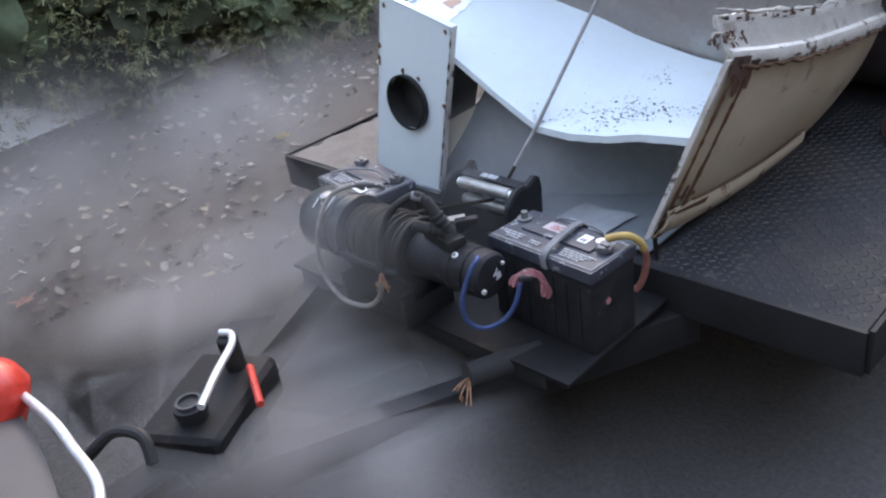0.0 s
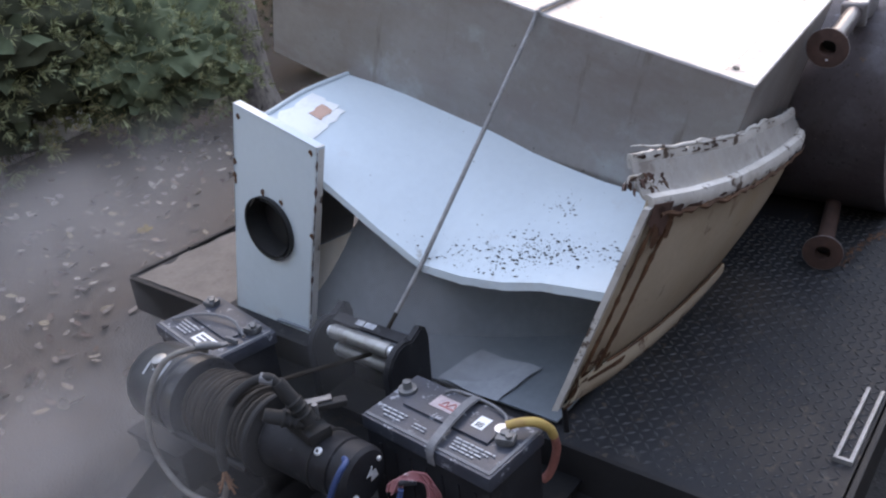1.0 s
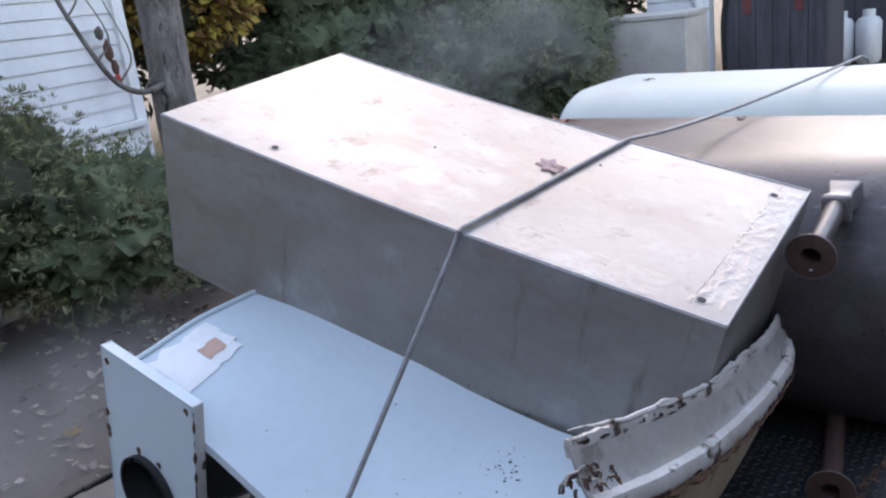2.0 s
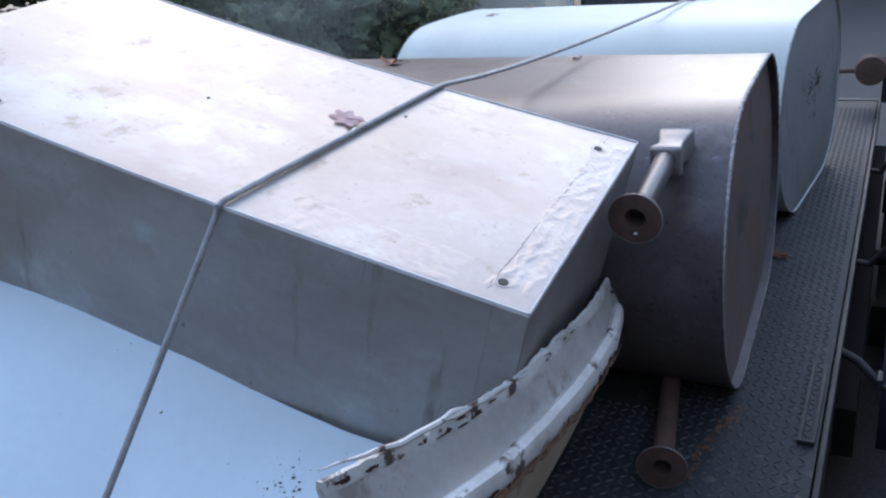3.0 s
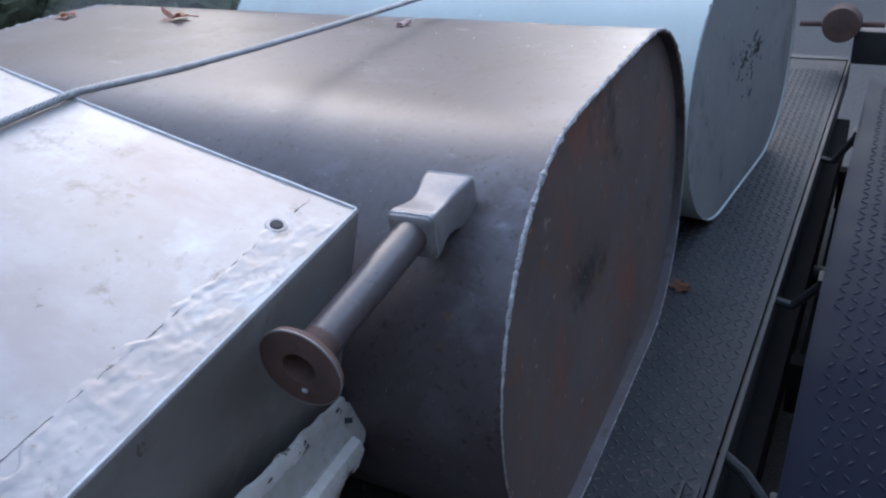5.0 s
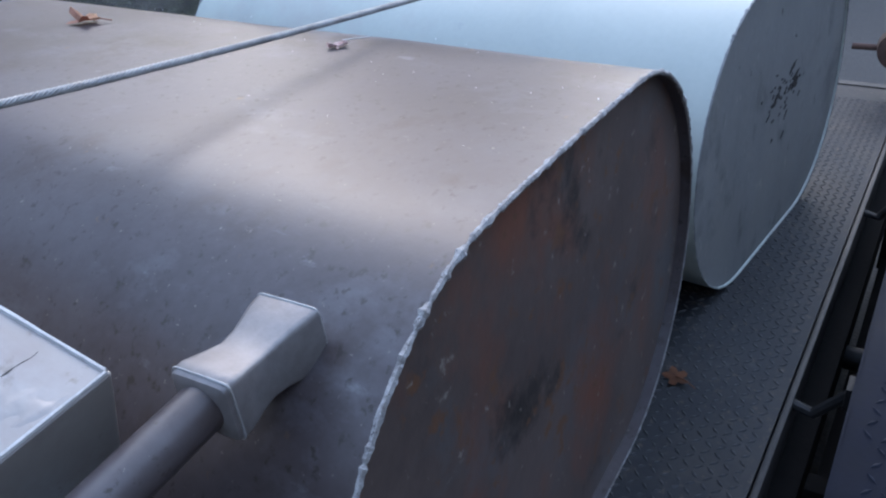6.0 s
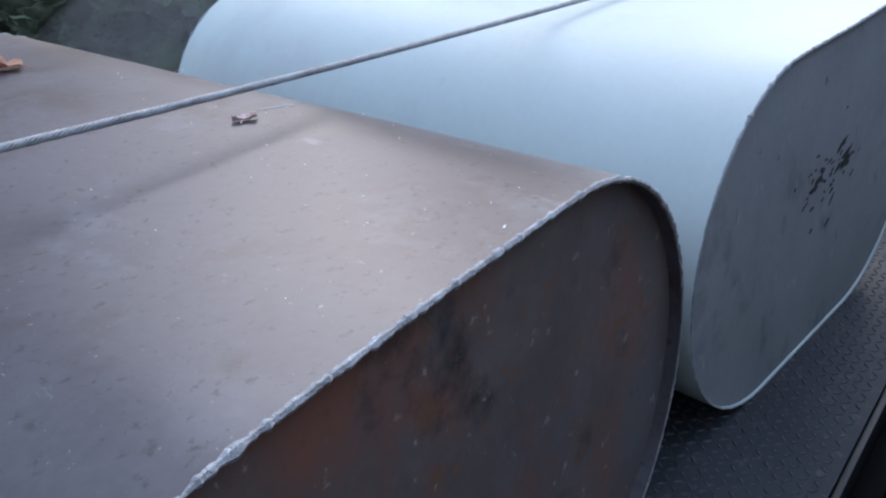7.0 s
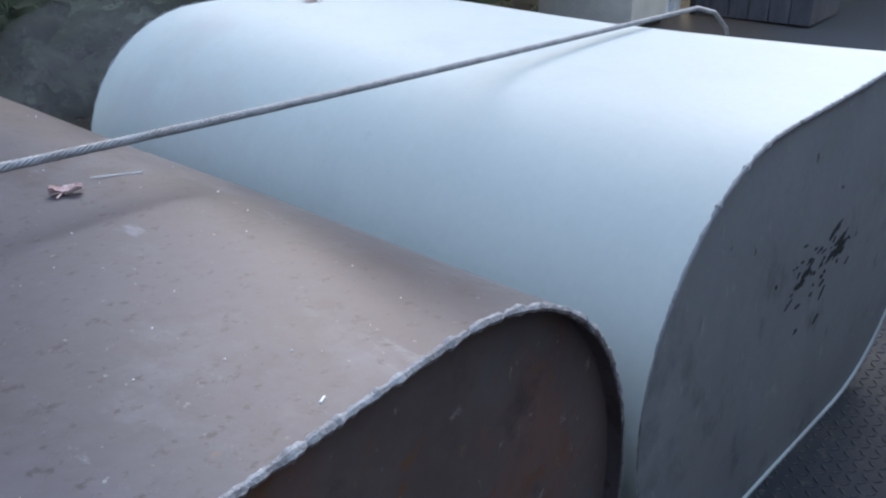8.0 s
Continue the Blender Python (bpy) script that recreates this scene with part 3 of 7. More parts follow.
    part("fender_skirt", prism(prof + [(5.36, 0.3), (5.34, 0.5), (5.2, 0.58), (4.2, 0.585), (3.7, 0.52), (3.42, 0.4), (3.36, 0.27)], 0.006,
                               Matrix(((1, 0, 0, 0), (0, 0, -1, y1 + 0.004), (0, 1, 0, 0), (0, 0, 0, 1)))), M_FENDER, tr)
    for x, dx, z in ((3.36, -0.075, 0.45), (3.95, -0.02, 0.56), (4.9, -0.02, 0.58)):
        bm = tube([V(x, RIGHT, 0.49), V(x + dx * 0.5, 0.52, 0.487), V(x + dx, y1 + 0.008, z)], 0.011, 8)
        block((0.05, 0.012, 0.05), at(x + dx, y1 + 0.01, z), 0.003, bm=bm)
        part("fender_bracket", bm, M_FRAME, tr)
    # rail, spring and hangers added so the fender gap stays dark
    part("frame_rail", block((2.35, 0.05, 0.14), at(4.4, 0.535, 0.33), 0.005), M_GAPBLACK, tr, "black frame rail added to darken the fender gap")
    part("spring", slab(lambda u, v: V(3.85 + 1.2 * u, 0.435 + 0.06 * v, 0.3 - 0.05 * math.sin(math.pi * u)), 12, 2, 0.03), M_GAPBLACK, tr, "black leaf spring pack added in the fender gap")
    for xa in (3.85, 5.05):
        part("spring_hanger", block((0.05, 0.07, 0.14), at(xa, 0.468, 0.33), 0.005), M_GAPBLACK, tr)
    part("axle", cyl(V(4.45, 0.43, 0.3), V(4.45, 2.2, 0.3), 0.03, seg=16), M_SHADEBLACK, tr)
    x = 4.45
    wheel = part("wheel", lathe([(V(x, 0.2, 0.3), 0.18), (V(x, 0.2, 0.3), 0.28), (V(x, 0.23, 0.3), 0.3), (V(x, 0.39, 0.3), 0.3),
                                 (V(x, 0.42, 0.3), 0.28), (V(x, 0.42, 0.3), 0.18)], 40), M_RUBBER, tr, "black rubber tyre")
    part("rim", lathe([(V(x, 0.22, 0.3), 0.18), (V(x, 0.26, 0.3), 0.17), (V(x, 0.27, 0.3), 0.06), (V(x, 0.22, 0.3), 0.05)], 28, axis=(0, 1, 0)), M_ROLLER, wheel)
    # tail post with round lamp and bracket at the back corner
    bm = lathe([(V(6.0, 0.67, 0.665), 0.012), (V(6.0, 0.66, 0.665), 0.012)], 12)
    bm = tube([V(6.03, 0.78, 0.66), V(6.03, 0.45, 0.665)], 0.012, 10, bm=bm)
    part("tail_bar", bm, M_DARKRUST, tr, "short rusty bar")
    part("tail_lamp", lathe([(V(5.96, 0.615, 0.67), 0.05), (V(5.965, 0.615, 0.67), 0.072), (V(6.03, 0.615, 0.67), 0.08), (V(6.07, 0.615, 0.67), 0.05)], 28),
         M_DARKRUST, tr, "round rust-brown lamp housing")
    part("tail_bracket", block((0.1, 0.3, 0.14), at(6.05, 0.41, 0.57), 0.012), M_FRAME, tr)
    return tr


trailer = build_trailer()


def build_wire_loom():
    th = thing("wiring_stub", "dark wiring conduit with bare copper strands hanging out", "wiring")
    part("conduit", tube(spline([(1.36, 1.18, 0.4), (1.27, 1.22, 0.405), (1.185, 1.255, 0.41)]), 0.033, 14), M_RUBBER, th)
    rng = random.Random(3)
    for k in range(6):
        p = V(1.19, 1.252, 0.41)
        e = p + V(-0.045 - rng.random() * 0.025, -0.045 + 0.012 * k, -0.015 - 0.03 * rng.random())
        part("strand", tube(spline([p, (p + e) / 2 + V(0, 0, 0.006), e]), 0.0016, 6), M_COPPER, th)


build_wire_loom()


def build_jack():
    th = thing("tongue_jack", "black trailer tongue jack with bright crank handle", "jack")
    part("tube", cyl(V(0.665, 1.55, 0.12), V(0.665, 1.55, 0.535), 0.032, seg=22, bevel=0.006), M_FRAME, th)
    part("foot", lathe([(V(0.665, 1.55, 0.0), 0.07), (V(0.665, 1.55, 0.015), 0.07), (V(0.665, 1.55, 0.03), 0.03), (V(0.665, 1.55, 0.14), 0.025)], 22), M_FRAME, th)
    part("bracket", block((0.14, 0.16, 0.02), at(0.665, 1.55, 0.41), 0.004), M_FRAME, th)
    part("cap", lathe([(V(0.665, 1.55, 0.53), 0.036), (V(0.665, 1.55, 0.545), 0.036), (V(0.665, 1.55, 0.55), 0.02)], 22), M_BLACKPL, th, "black ring cap")
    part("collar", lathe([(V(0.665, 1.55, 0.547), 0.027), (V(0.665, 1.55, 0.556), 0.028), (V(0.665, 1.55, 0.556), 0.022), (V(0.665, 1.55, 0.547), 0.022)], 24, caps=False), M_TREAD, th, "worn steel ring")
    part("post", cyl(V(0.83, 1.62, 0.3), V(0.822, 1.63, 0.592), 0.024, seg=18, bevel=0.004), M_SHADEBLACK, th)
    part("crank", tube(spline([(0.655, 1.468, 0.585), (0.73, 1.528, 0.592), (0.8, 1.575, 0.6), (0.822, 1.6, 0.602), (0.83, 1.625, 0.6), (0.82, 1.648, 0.598)], 6), 0.0085, 12),
         M_ZINC, th, "bent zinc-plated crank handle")
    part("housing", block((0.3, 0.2, 0.11), at(0.73, 1.6, 0.455, 0, 0, 30), 0.03, 3), M_SHADEBLACK, th, "dusty black housing")
    part("marker", tube([V(0.83, 1.575, 0.528), V(0.77, 1.45, 0.522)], 0.0085, 10), M_RED, th, "red marker strip")


build_jack()


def build_bumper():
    th = thing("tow_bumper", "dark grey plastic tow vehicle bumper with pale trim tube", "bumper")

    def f(u, v):
        a = -0.2 + 1.9 * v
        x = 0.40 - 0.9 * u
        return (x - 0.12 * max(0, 0.5 - v) ** 2 * 4, 1.3 + 1.3 * v, 0.585 - 0.06 * math.exp(-u * 9) + 0.02 * u)
    part("shell", slab(f, 16, 16, 0.05), M_GREYBODY, th, smooth=60)
    part("face", block((0.04, 1.2, 0.24), at(0.345, 1.98, 0.45), 0.015, 3), M_GREYBODY, th)
    for y in (1.5, 2.4):
        part("stand", block((0.08, 0.08, 0.56), at(-0.1, y, 0.27), 0.006), M_FRAME, th)
    part("trim_tube", tube(spline([(0.33, 1.28, 0.58), (0.41, 1.4, 0.6), (0.43, 1.55, 0.603), (0.44, 1.7, 0.603), (0.43, 1.95, 0.6)], 8), 0.010, 12), M_ZINC, th,
         "white curved trim tube")
    part("light", lathe([(V(0.37, 1.87, 0.59), 0.09), (V(0.4, 1.865, 0.628), 0.083), (V(0.43, 1.86, 0.655), 0.06), (V(0.445, 1.855, 0.665), 0.02)], 26), M_RED, th, "red plastic lamp")
    part("shackle", tube(spline([(0.45, 1.56, 0.56), (0.5, 1.53, 0.6), (0.53, 1.47, 0.6), (0.52, 1.43, 0.56)], 8), 0.012, 10), M_FRAME, th)


build_bumper()


# ---- winch and batteries ----
def build_winch():
    th = thing("electric_winch", "dusty black electric winch wound with greasy wire rope", "winch")
    ax, az = 1.3, 0.622
    part("motor", lathe([(V(ax, 1.248, az), 0.04), (V(ax, 1.25, az), 0.05), (V(ax, 1.258, az), 0.056), (V(ax, 1.29, az), 0.057), (V(ax, 1.292, az), 0.0545), (V(ax, 1.296, az), 0.0545), (V(ax, 1.298, az), 0.058), (V(ax, 1.47, az), 0.058), (V(ax, 1.48, az), 0.05)], 40),
         M_BLACKPL, th, "black motor can")
    part("end_plate", lathe([(V(ax, 1.478, az), 0.083), (V(ax, 1.481, az), 0.086), (V(ax, 1.489, az), 0.086), (V(ax, 1.492, az), 0.083)], 36), M_FRAME, th)
    dr = part("drum", lathe([(V(ax, 1.49, az), 0.052), (V(ax, 1.695, az), 0.052)], 32), M_FRAME, th)
    pts = []
    for layer, (r, sgn) in enumerate(((0.058, 1), (0.069, -1), (0.078, 1))):
        turns = (19, 18, 12)[layer]
        for k in range(turns * 18 + 1):
            a = 2 * math.pi * k / 18
            w = k / (turns * 18)
            span = (0.185, 0.185, 0.12)[layer]
            y = 1.5 + span * (w if sgn > 0 else 1 - w) + (0.03 if layer == 2 else 0) + 0.011 * noise.noise(V(k * 0.05, layer * 3.0, 4))
            rr = r + 0.008 * noise.noise(V(k * 0.06, layer * 7.0, 0))
            pts.append(V(ax + rr * math.cos(a), y, az + rr * math.sin(a)))
    part("rope_winding", tube(pts, 0.0053, 7), M_ROPEDIRTY, dr, "greasy brown rope winding")
    gh = part("gear_housing", lathe([(V(ax, 1.695, az), 0.08), (V(ax, 1.7, az), 0.091), (V(ax, 1.725, az), 0.091), (V(ax, 1.73, az), 0.084), (V(ax, 1.745, az), 0.083), (V(ax, 1.75, az), 0.087), (V(ax, 1.85, az), 0.086), (V(ax, 1.868, az), 0.078), (V(ax, 1.878, az), 0.05)], 44),
              M_GLOSSPL, th, "glossy black gear housing")
    for k, (w0, d0, yy, ang) in enumerate(((0.05, 0.011, 1.765, 28), (0.03, 0.006, 1.79, 24), (0.03, 0.005, 1.812, 34))):
        m = Matrix.Translation((ax, yy, az)) @ pose(0, 0, 0, 0, -ang, 0) @ Matrix.Translation((0, 0, 0.0868))
        part("decal_bar", block((w0, d0, 0.0012), m, 0), M_LABELW, gh, "worn white decal bar")
    part("clutch_knob", lathe([(V(ax - 0.03, 1.785, az + 0.08), 0.017), (V(ax - 0.032, 1.785, az + 0.094), 0.016), (V(ax - 0.033, 1.785, az + 0.096), 0.011)], 20), M_ROLLER, th, "worn steel clutch knob")
    for y in (1.485, 1.712):
        bm = block((0.17, 0.012, 0.1), at(ax, y, 0.481), 0.003)
        block((0.1, 0.012, 0.12), at(ax, y, 0.555), 0.003, bm=bm)
        part("foot", bm, M_FRAME, th)
    part("tie_bar", cyl(V(ax - 0.08, 1.485, az - 0.03), V(ax - 0.08, 1.712, az - 0.03), 0.008, seg=12), M_FRAME, th)
    part("solenoid_bracket", block((0.05, 0.11, 0.025), at(1.295, 1.385, 0.69, 0, 0, -12), 0.008), M_RUBBER, th)
    for a, b, r in ((V(1.282, 1.352, 0.718), V(1.258, 1.392, 0.802), 0.0155), (V(1.276, 1.36, 0.716), V(1.228, 1.408, 0.745), 0.0145)):
        bt = part("cable_boot", lathe([(a, r), (b - (b - a) * 0.08, r * 0.92), (b, r * 0.8)], 18), M_RUBBER, th, "ribbed rubber cable boot")
        for k in range(3):
            q = a.lerp(b, 0.15 + 0.16 * k)
            part("rib", lathe([(q, r * 1.0), (q + (b - a).normalized() * 0.002, r * 1.12), (q + (b - a).normalized() * 0.005, r * 1.12), (q + (b - a).normalized() * 0.007, r * 0.98)], 18), M_RUBBER, bt)
    part("terminal_stud", cyl(V(1.306, 1.362, 0.7), V(1.306, 1.362, 0.735), 0.006, seg=10), M_LEAD, th)
    part("cable_lug", block((0.05, 0.016, 0.005), at(1.322, 1.37, 0.731, 0, 0, -38), 0.002), M_LEAD, th, "dull cable lug")
    part("lug_arm", block((0.06, 0.02, 0.012), at(1.335, 1.352, 0.722, 0, 0, -38), 0.003), M_RUBBER, th)
    b0, bd = V(1.266, 1.327, 0.672), V(-0.6, 0, 0.8)
    bo = part("bolt", lathe([(b0 - bd * 0.006, 0.0085), (b0, 0.0085), (b0 + bd * 0.002, 0.006)], 14), M_ZINC, th, "pale screw head")
    part("socket", lathe([(b0 + bd * 0.0018, 0.003), (b0 + bd * 0.0026, 0.003)], 8), M_RUBBER, bo)
    part("bolt", cyl(V(1.266, 1.252, 0.6), V(1.264, 1.243, 0.6), 0.007, seg=12, bevel=0.002), M_ZINC, th)
    part("bolt", cyl(V(1.334, 1.252, 0.642), V(1.334, 1.243, 0.642), 0.005, seg=12, bevel=0.0015), M_ZINC, th)
    z = [(-0.02, -0.018), (0.006, -0.02), (0.002, -0.004), (0.018, -0.002), (-0.004, 0.02), (-0.002, 0.004), (-0.014, 0.004)]
    part("motor_mark", prism([(a * 0.75, b * 0.75) for a, b in z], 0.0012, Matrix(((-1, 0, 0, ax + 0.012), (0, 0, -1, 1.2472), (0, 1, 0, az + 0.002), (0, 0, 0, 1)))), M_LABELW, th,
         "pale zigzag mark")
    part("strap", tube([V(ax - 0.055 * math.cos(q) * 1.07, 1.34, az + 0.055 * math.sin(q) * 1.07) for q in [k * 0.2 for k in range(-6, 17)]], 0.0035, 6), M_RUBBER, th)
    return th


def build_fairlead():
    th = thing("roller_fairlead", "black roller fairlead with two worn steel rollers", "fairlead")
    x = 1.612
    for xx, z in ((x, 0.642), (x + 0.012, 0.588)):
        ro = part("roller", cyl(V(xx, 1.458, z), V(xx, 1.63, z), 0.0175, seg=26, bevel=0.002), M_ROLLER, th, "worn steel roller, rusty at one end")
        for y in (1.452, 1.632):
            part("collar", cyl(V(xx, y - 0.004, z), V(xx, y + 0.006, z), 0.0125, seg=16), M_ZINC, ro)
    for y, w in ((1.432, 0.022), (1.662, 0.024)):
        bm = prism([(-0.05, -0.155), (0.085, -0.155), (0.092, 0.01), (0.086, 0.035), (0.068, 0.045), (0.05, 0.035), (0.035, 0.028), (0.012, 0.034), (-0.012, 0.03), (-0.035, 0.012), (-0.05, -0.02)], w,
                   Matrix(((1, 0, 0, x), (0, 0, -1, y + w / 2), (0, 1, 0, 0.632), (0, 0, 0, 1))))
        bmesh.ops.bevel(bm, geom=[e for e in bm.edges if e.calc_face_angle(0) > 1.2], offset=0.004, segments=2, affect='EDGES')
        part("side_plate", bm, M_BLACKPL, th)
    for y in (1.46, 1.63):
        part("side_roller", cyl(V(x + 0.055, y, 0.54), V(x + 0.055, y, 0.645), 0.014, seg=18, bevel=0.003), M_FRAME, th)
    tb = part("top_bar", block((0.028, 0.21, 0.008), at(x + 0.036, 1.547, 0.655, 0, -12, 0), 0.002), M_BLACKPL, th)
    for y, w in ((1.545, 0.03), (1.575, 0.022)):
        part("warning_tag", block((0.016, w, 0.001), at(x + 0.036, y, 0.6602, 0, -12, 0), 0), M_LABELW, tb, "white warning tag")
    part("base_bar", block((0.11, 0.3, 0.03), at(x + 0.02, 1.547, 0.447), 0.004), M_FRAME, th)
    part("back_plate", block((0.008, 0.22, 0.1), at(x + 0.07, 1.547, 0.5), 0.002), M_FRAME, th)


build_winch()
build_fairlead()


def build_battery(m, main):
    """A car battery: case, dusty lid with printed labels, carrying strap and terminals. Local x runs along its length."""
    L, W, Hh = (0.315, 0.16, 0.222) if main else (0.26, 0.17, 0.235)
    lab = "black car battery with dusty labelled lid and carrying strap" if main else "dusty black car battery with clamps on its lid"
    th = thing("car_battery", lab, "battery", "batteries by the winch", at=m)
    part("case", block((L - 0.01, W - 0.01, Hh - 0.03), at(0, 0, (Hh - 0.03) / 2), 0.006), M_BLACKPL, th)
    for k in range(7):
        part("case_rib", block((0.005, 0.004, Hh - 0.06), at(-L / 2 + 0.04 + k * (L - 0.08) / 6, -W / 2 + 0.004, (Hh - 0.05) / 2), 0.0015), M_BLACKPL, th)
    bm = block((L, W, 0.03), at(0, 0, Hh - 0.017), 0.005)
    for v in bm.verts:
        if v.co.z > Hh - 0.004:
            v.co.z += 0.0012 * noise.noise(v.co * 30)
    lid = part("lid", bm, M_GLINTDUSTPL, th, "grey-black lid with dust and painted glints")
    # raised middle with its step, and the rim along the front
    part("raised_deck", block((L * 0.66, W * 0.5, 0.007), at(-0.005, W * 0.17, Hh + 0.0005), 0.0025), M_GLINTDUSTPL, lid)
    part("lid_rim", block((L - 0.012, 0.007, 0.004), at(0, -W / 2 + 0.01, Hh - 0.001), 0.0015), M_STRAP, lid, "worn pale rim")
    part("lid_rim", block((0.007, W - 0.02, 0.004), at(L / 2 - 0.008, 0, Hh - 0.001), 0.0015), M_STRAP, lid, "worn pale rim")
    ends = ((-L / 2 + 0.022, W * 0.18), (L / 2 - 0.04, W * 0.1)) if main else ((-L / 2 + 0.03, W * 0.3), (L / 2 - 0.04, W * 0.3))
    for i, (x, y) in enumerate(ends):
        t = part("terminal", lathe([(V(x, y, Hh - 0.002), 0.019), (V(x, y, Hh + 0.004), 0.019), (V(x, y, Hh + 0.0045), 0.0095), (V(x, y, Hh + 0.02), 0.0085), (V(x, y, Hh + 0.021), 0.006)], 20),
                 M_LEAD, th, "dull lead post")
        if i or not main:
            part("clamp", block((0.034, 0.026, 0.012), at(x + 0.006, y - 0.004, Hh + 0.01, 0, 0, 20), 0.004), M_LEAD, t)
            part("nut", lathe([(V(x + 0.014, y - 0.006, Hh + 0.014), 0.007), (V(x + 0.014, y - 0.006, Hh + 0.022), 0.007)], 6), M_LEAD, t)
    rng = random.Random(17 + main)
    rows = []
    if main:
        for r in range(3):
            rows.append((-0.108 + 0.004 * r, -0.036 - 0.0095 * r, 0.062 - 0.012 * r, 0.0042))
        for r in range(2):
            rows.append((-0.035, -0.044 - 0.0085 * r, 0.03, 0.003))
        for r in range(4):
            rows.append((0.085 - 0.004 * r, -0.03 - 0.0085 * r, 0.088 - 0.012 * r, 0.0036))
    else:
        for r in range(4):
            rows.append((-0.05, -0.03 - 0.0095 * r, 0.075 - 0.01 * r, 0.004))
        for r in range(2):
            rows.append((0.03, 0.012 + 0.011 * r, 0.06, 0.0045))
    for x, y, w, d in rows:
        # broken words along each line
        q = x - w / 2
        while q < x + w / 2:
            ww = min(0.006 + 0.014 * rng.random(), x + w / 2 - q + 0.002)
            part("print_bar", block((ww, d, 0.0012), at(q + ww / 2, y + 0.0006 * rng.random(), Hh + 0.0009), 0), M_LABELW, lid)
            q += ww + 0.003
    if main:
        lb = part("label", block((0.072, 0.036, 0.0014), at(-0.028, W * 0.19, Hh + 0.0042), 0), M_LABELP, lid, "faded white and red label")
        part("script_mark", tube(spline([(-0.042, W * 0.17, Hh + 0.005), (-0.034, W * 0.24, Hh + 0.005), (-0.03, W * 0.16, Hh + 0.005), (-0.018, W * 0.25, Hh + 0.005), (-0.012, W * 0.18, Hh + 0.005), (-0.004, W * 0.23, Hh + 0.005)], 5), 0.0016, 5), M_LABELR, lb)
        part("script_mark", block((0.045, 0.004, 0.0012), at(-0.024, W * 0.14, Hh + 0.0052), 0), M_LABELR, lb)
        lb = part("label", block((0.026, 0.034, 0.0014), at(0.056, W * 0.16, Hh + 0.0042), 0), M_PAPER, lid, "white barcode label")
        for k in range(6):
            part("print_bar", block((0.0009 + 0.0005 * (k % 2), 0.013, 0.0008), at(0.049 + 0.0028 * k, W * 0.12, Hh + 0.0052), 0), M_GLINTDUSTPL, lb)
        st = [(0.006, W / 2 + 0.003, Hh - 0.03), (0.006, W / 2 + 0.003, Hh + 0.002), (0.008, W * 0.36, Hh + 0.016), (0.013, 0.01, Hh + 0.019), (0.022, -W * 0.36, Hh + 0.013), (0.024, -W / 2 - 0.003, Hh + 0.001), (0.025, -W / 2 - 0.004, Hh - 0.03)]
        pts = spline(st, 6)
        bm = bmesh.new()
        rws = [[bm.verts.new(p + V(dx, 0, dz)) for dx, dz in ((-0.0095, -0.0018), (0.0095, -0.0018), (0.0085, 0.002), (-0.0085, 0.002))] for p in pts]
        for a, b in zip(rws, rws[1:]):
            for k in range(4):
                bm.faces.new((a[k], a[(k + 1) % 4], b[(k + 1) % 4], b[k]))
        bm.faces.new(rws[0][::-1]), bm.faces.new(rws[-1])
        bmesh.ops.recalc_face_normals(bm, faces=bm.faces[:])
        part("strap", bm, M_STRAP, th, "grey carrying strap")
        part("cord", tube(spline([(-0.06, W * 0.36, Hh + 0.006), (-0.04, W * 0.45, Hh + 0.009), (0.04, W * 0.46, Hh + 0.01), (0.085, W * 0.38, Hh + 0.01), (0.1, W * 0.22, Hh + 0.01), (0.108, W * 0.12, Hh + 0.012)], 6), 0.0032, 8), M_STRAP, th)
        part("dot_sticker", lathe([(V(L / 2 - 0.0052, -0.02, 0.12), 0.0085), (V(L / 2 - 0.004, -0.02, 0.12), 0.0085)], 16), M_CLAMP, th, "small pink dot sticker")
    else:
        part("label", block((0.075, 0.032, 0.0014), at(0.04, -0.045, Hh + 0.0008), 0), M_PAPER, lid, "white label")
        for r in range(2):
            part("print_bar", block((0.055, 0.005, 0.0008), at(0.04, -0.05 + 0.011 * r, Hh + 0.0018), 0), M_GLINTDUSTPL, lid)
        part("wing_nut", block((0.03, 0.008, 0.014), at(0.1, -0.01, Hh + 0.008, 0, 15, 30), 0.003), M_LEAD, th)
        part("strap", tube(spline([(-0.11, -0.05, Hh + 0.004), (-0.05, 0.0, Hh + 0.016), (0.03, 0.03, Hh + 0.018), (0.1, 0.02, Hh + 0.006)], 6), 0.0035, 8), M_STRAP, th)
    return th


# near battery: its length runs across the trailer, its printed face toward the tongue
bat_m = pose(1.473, 1.19, 0.4315, 0, 0, -94)
build_battery(bat_m, True)
build_battery(pose(1.46, 1.86, 0.4315, 0, 0, -100), False)


def cable(name, label, pts, r, material, group="loose cables"):
    th = thing(name, label, "cable", group)
    part("sheath", tube(spline(pts, 8), r, 12), material, th)
    return th


c = cable("jumper_cable", "blue cable loop ending in a faded red clamp",
          [(1.268, 1.262, 0.682), (1.248, 1.236, 0.7), (1.228, 1.235, 0.69), (1.213, 1.245, 0.655), (1.203, 1.256, 0.605), (1.208, 1.253, 0.553), (1.234, 1.23, 0.527), (1.269, 1.2, 0.54), (1.291, 1.18, 0.58), (1.304, 1.172, 0.628)], 0.0056, M_BLUE)
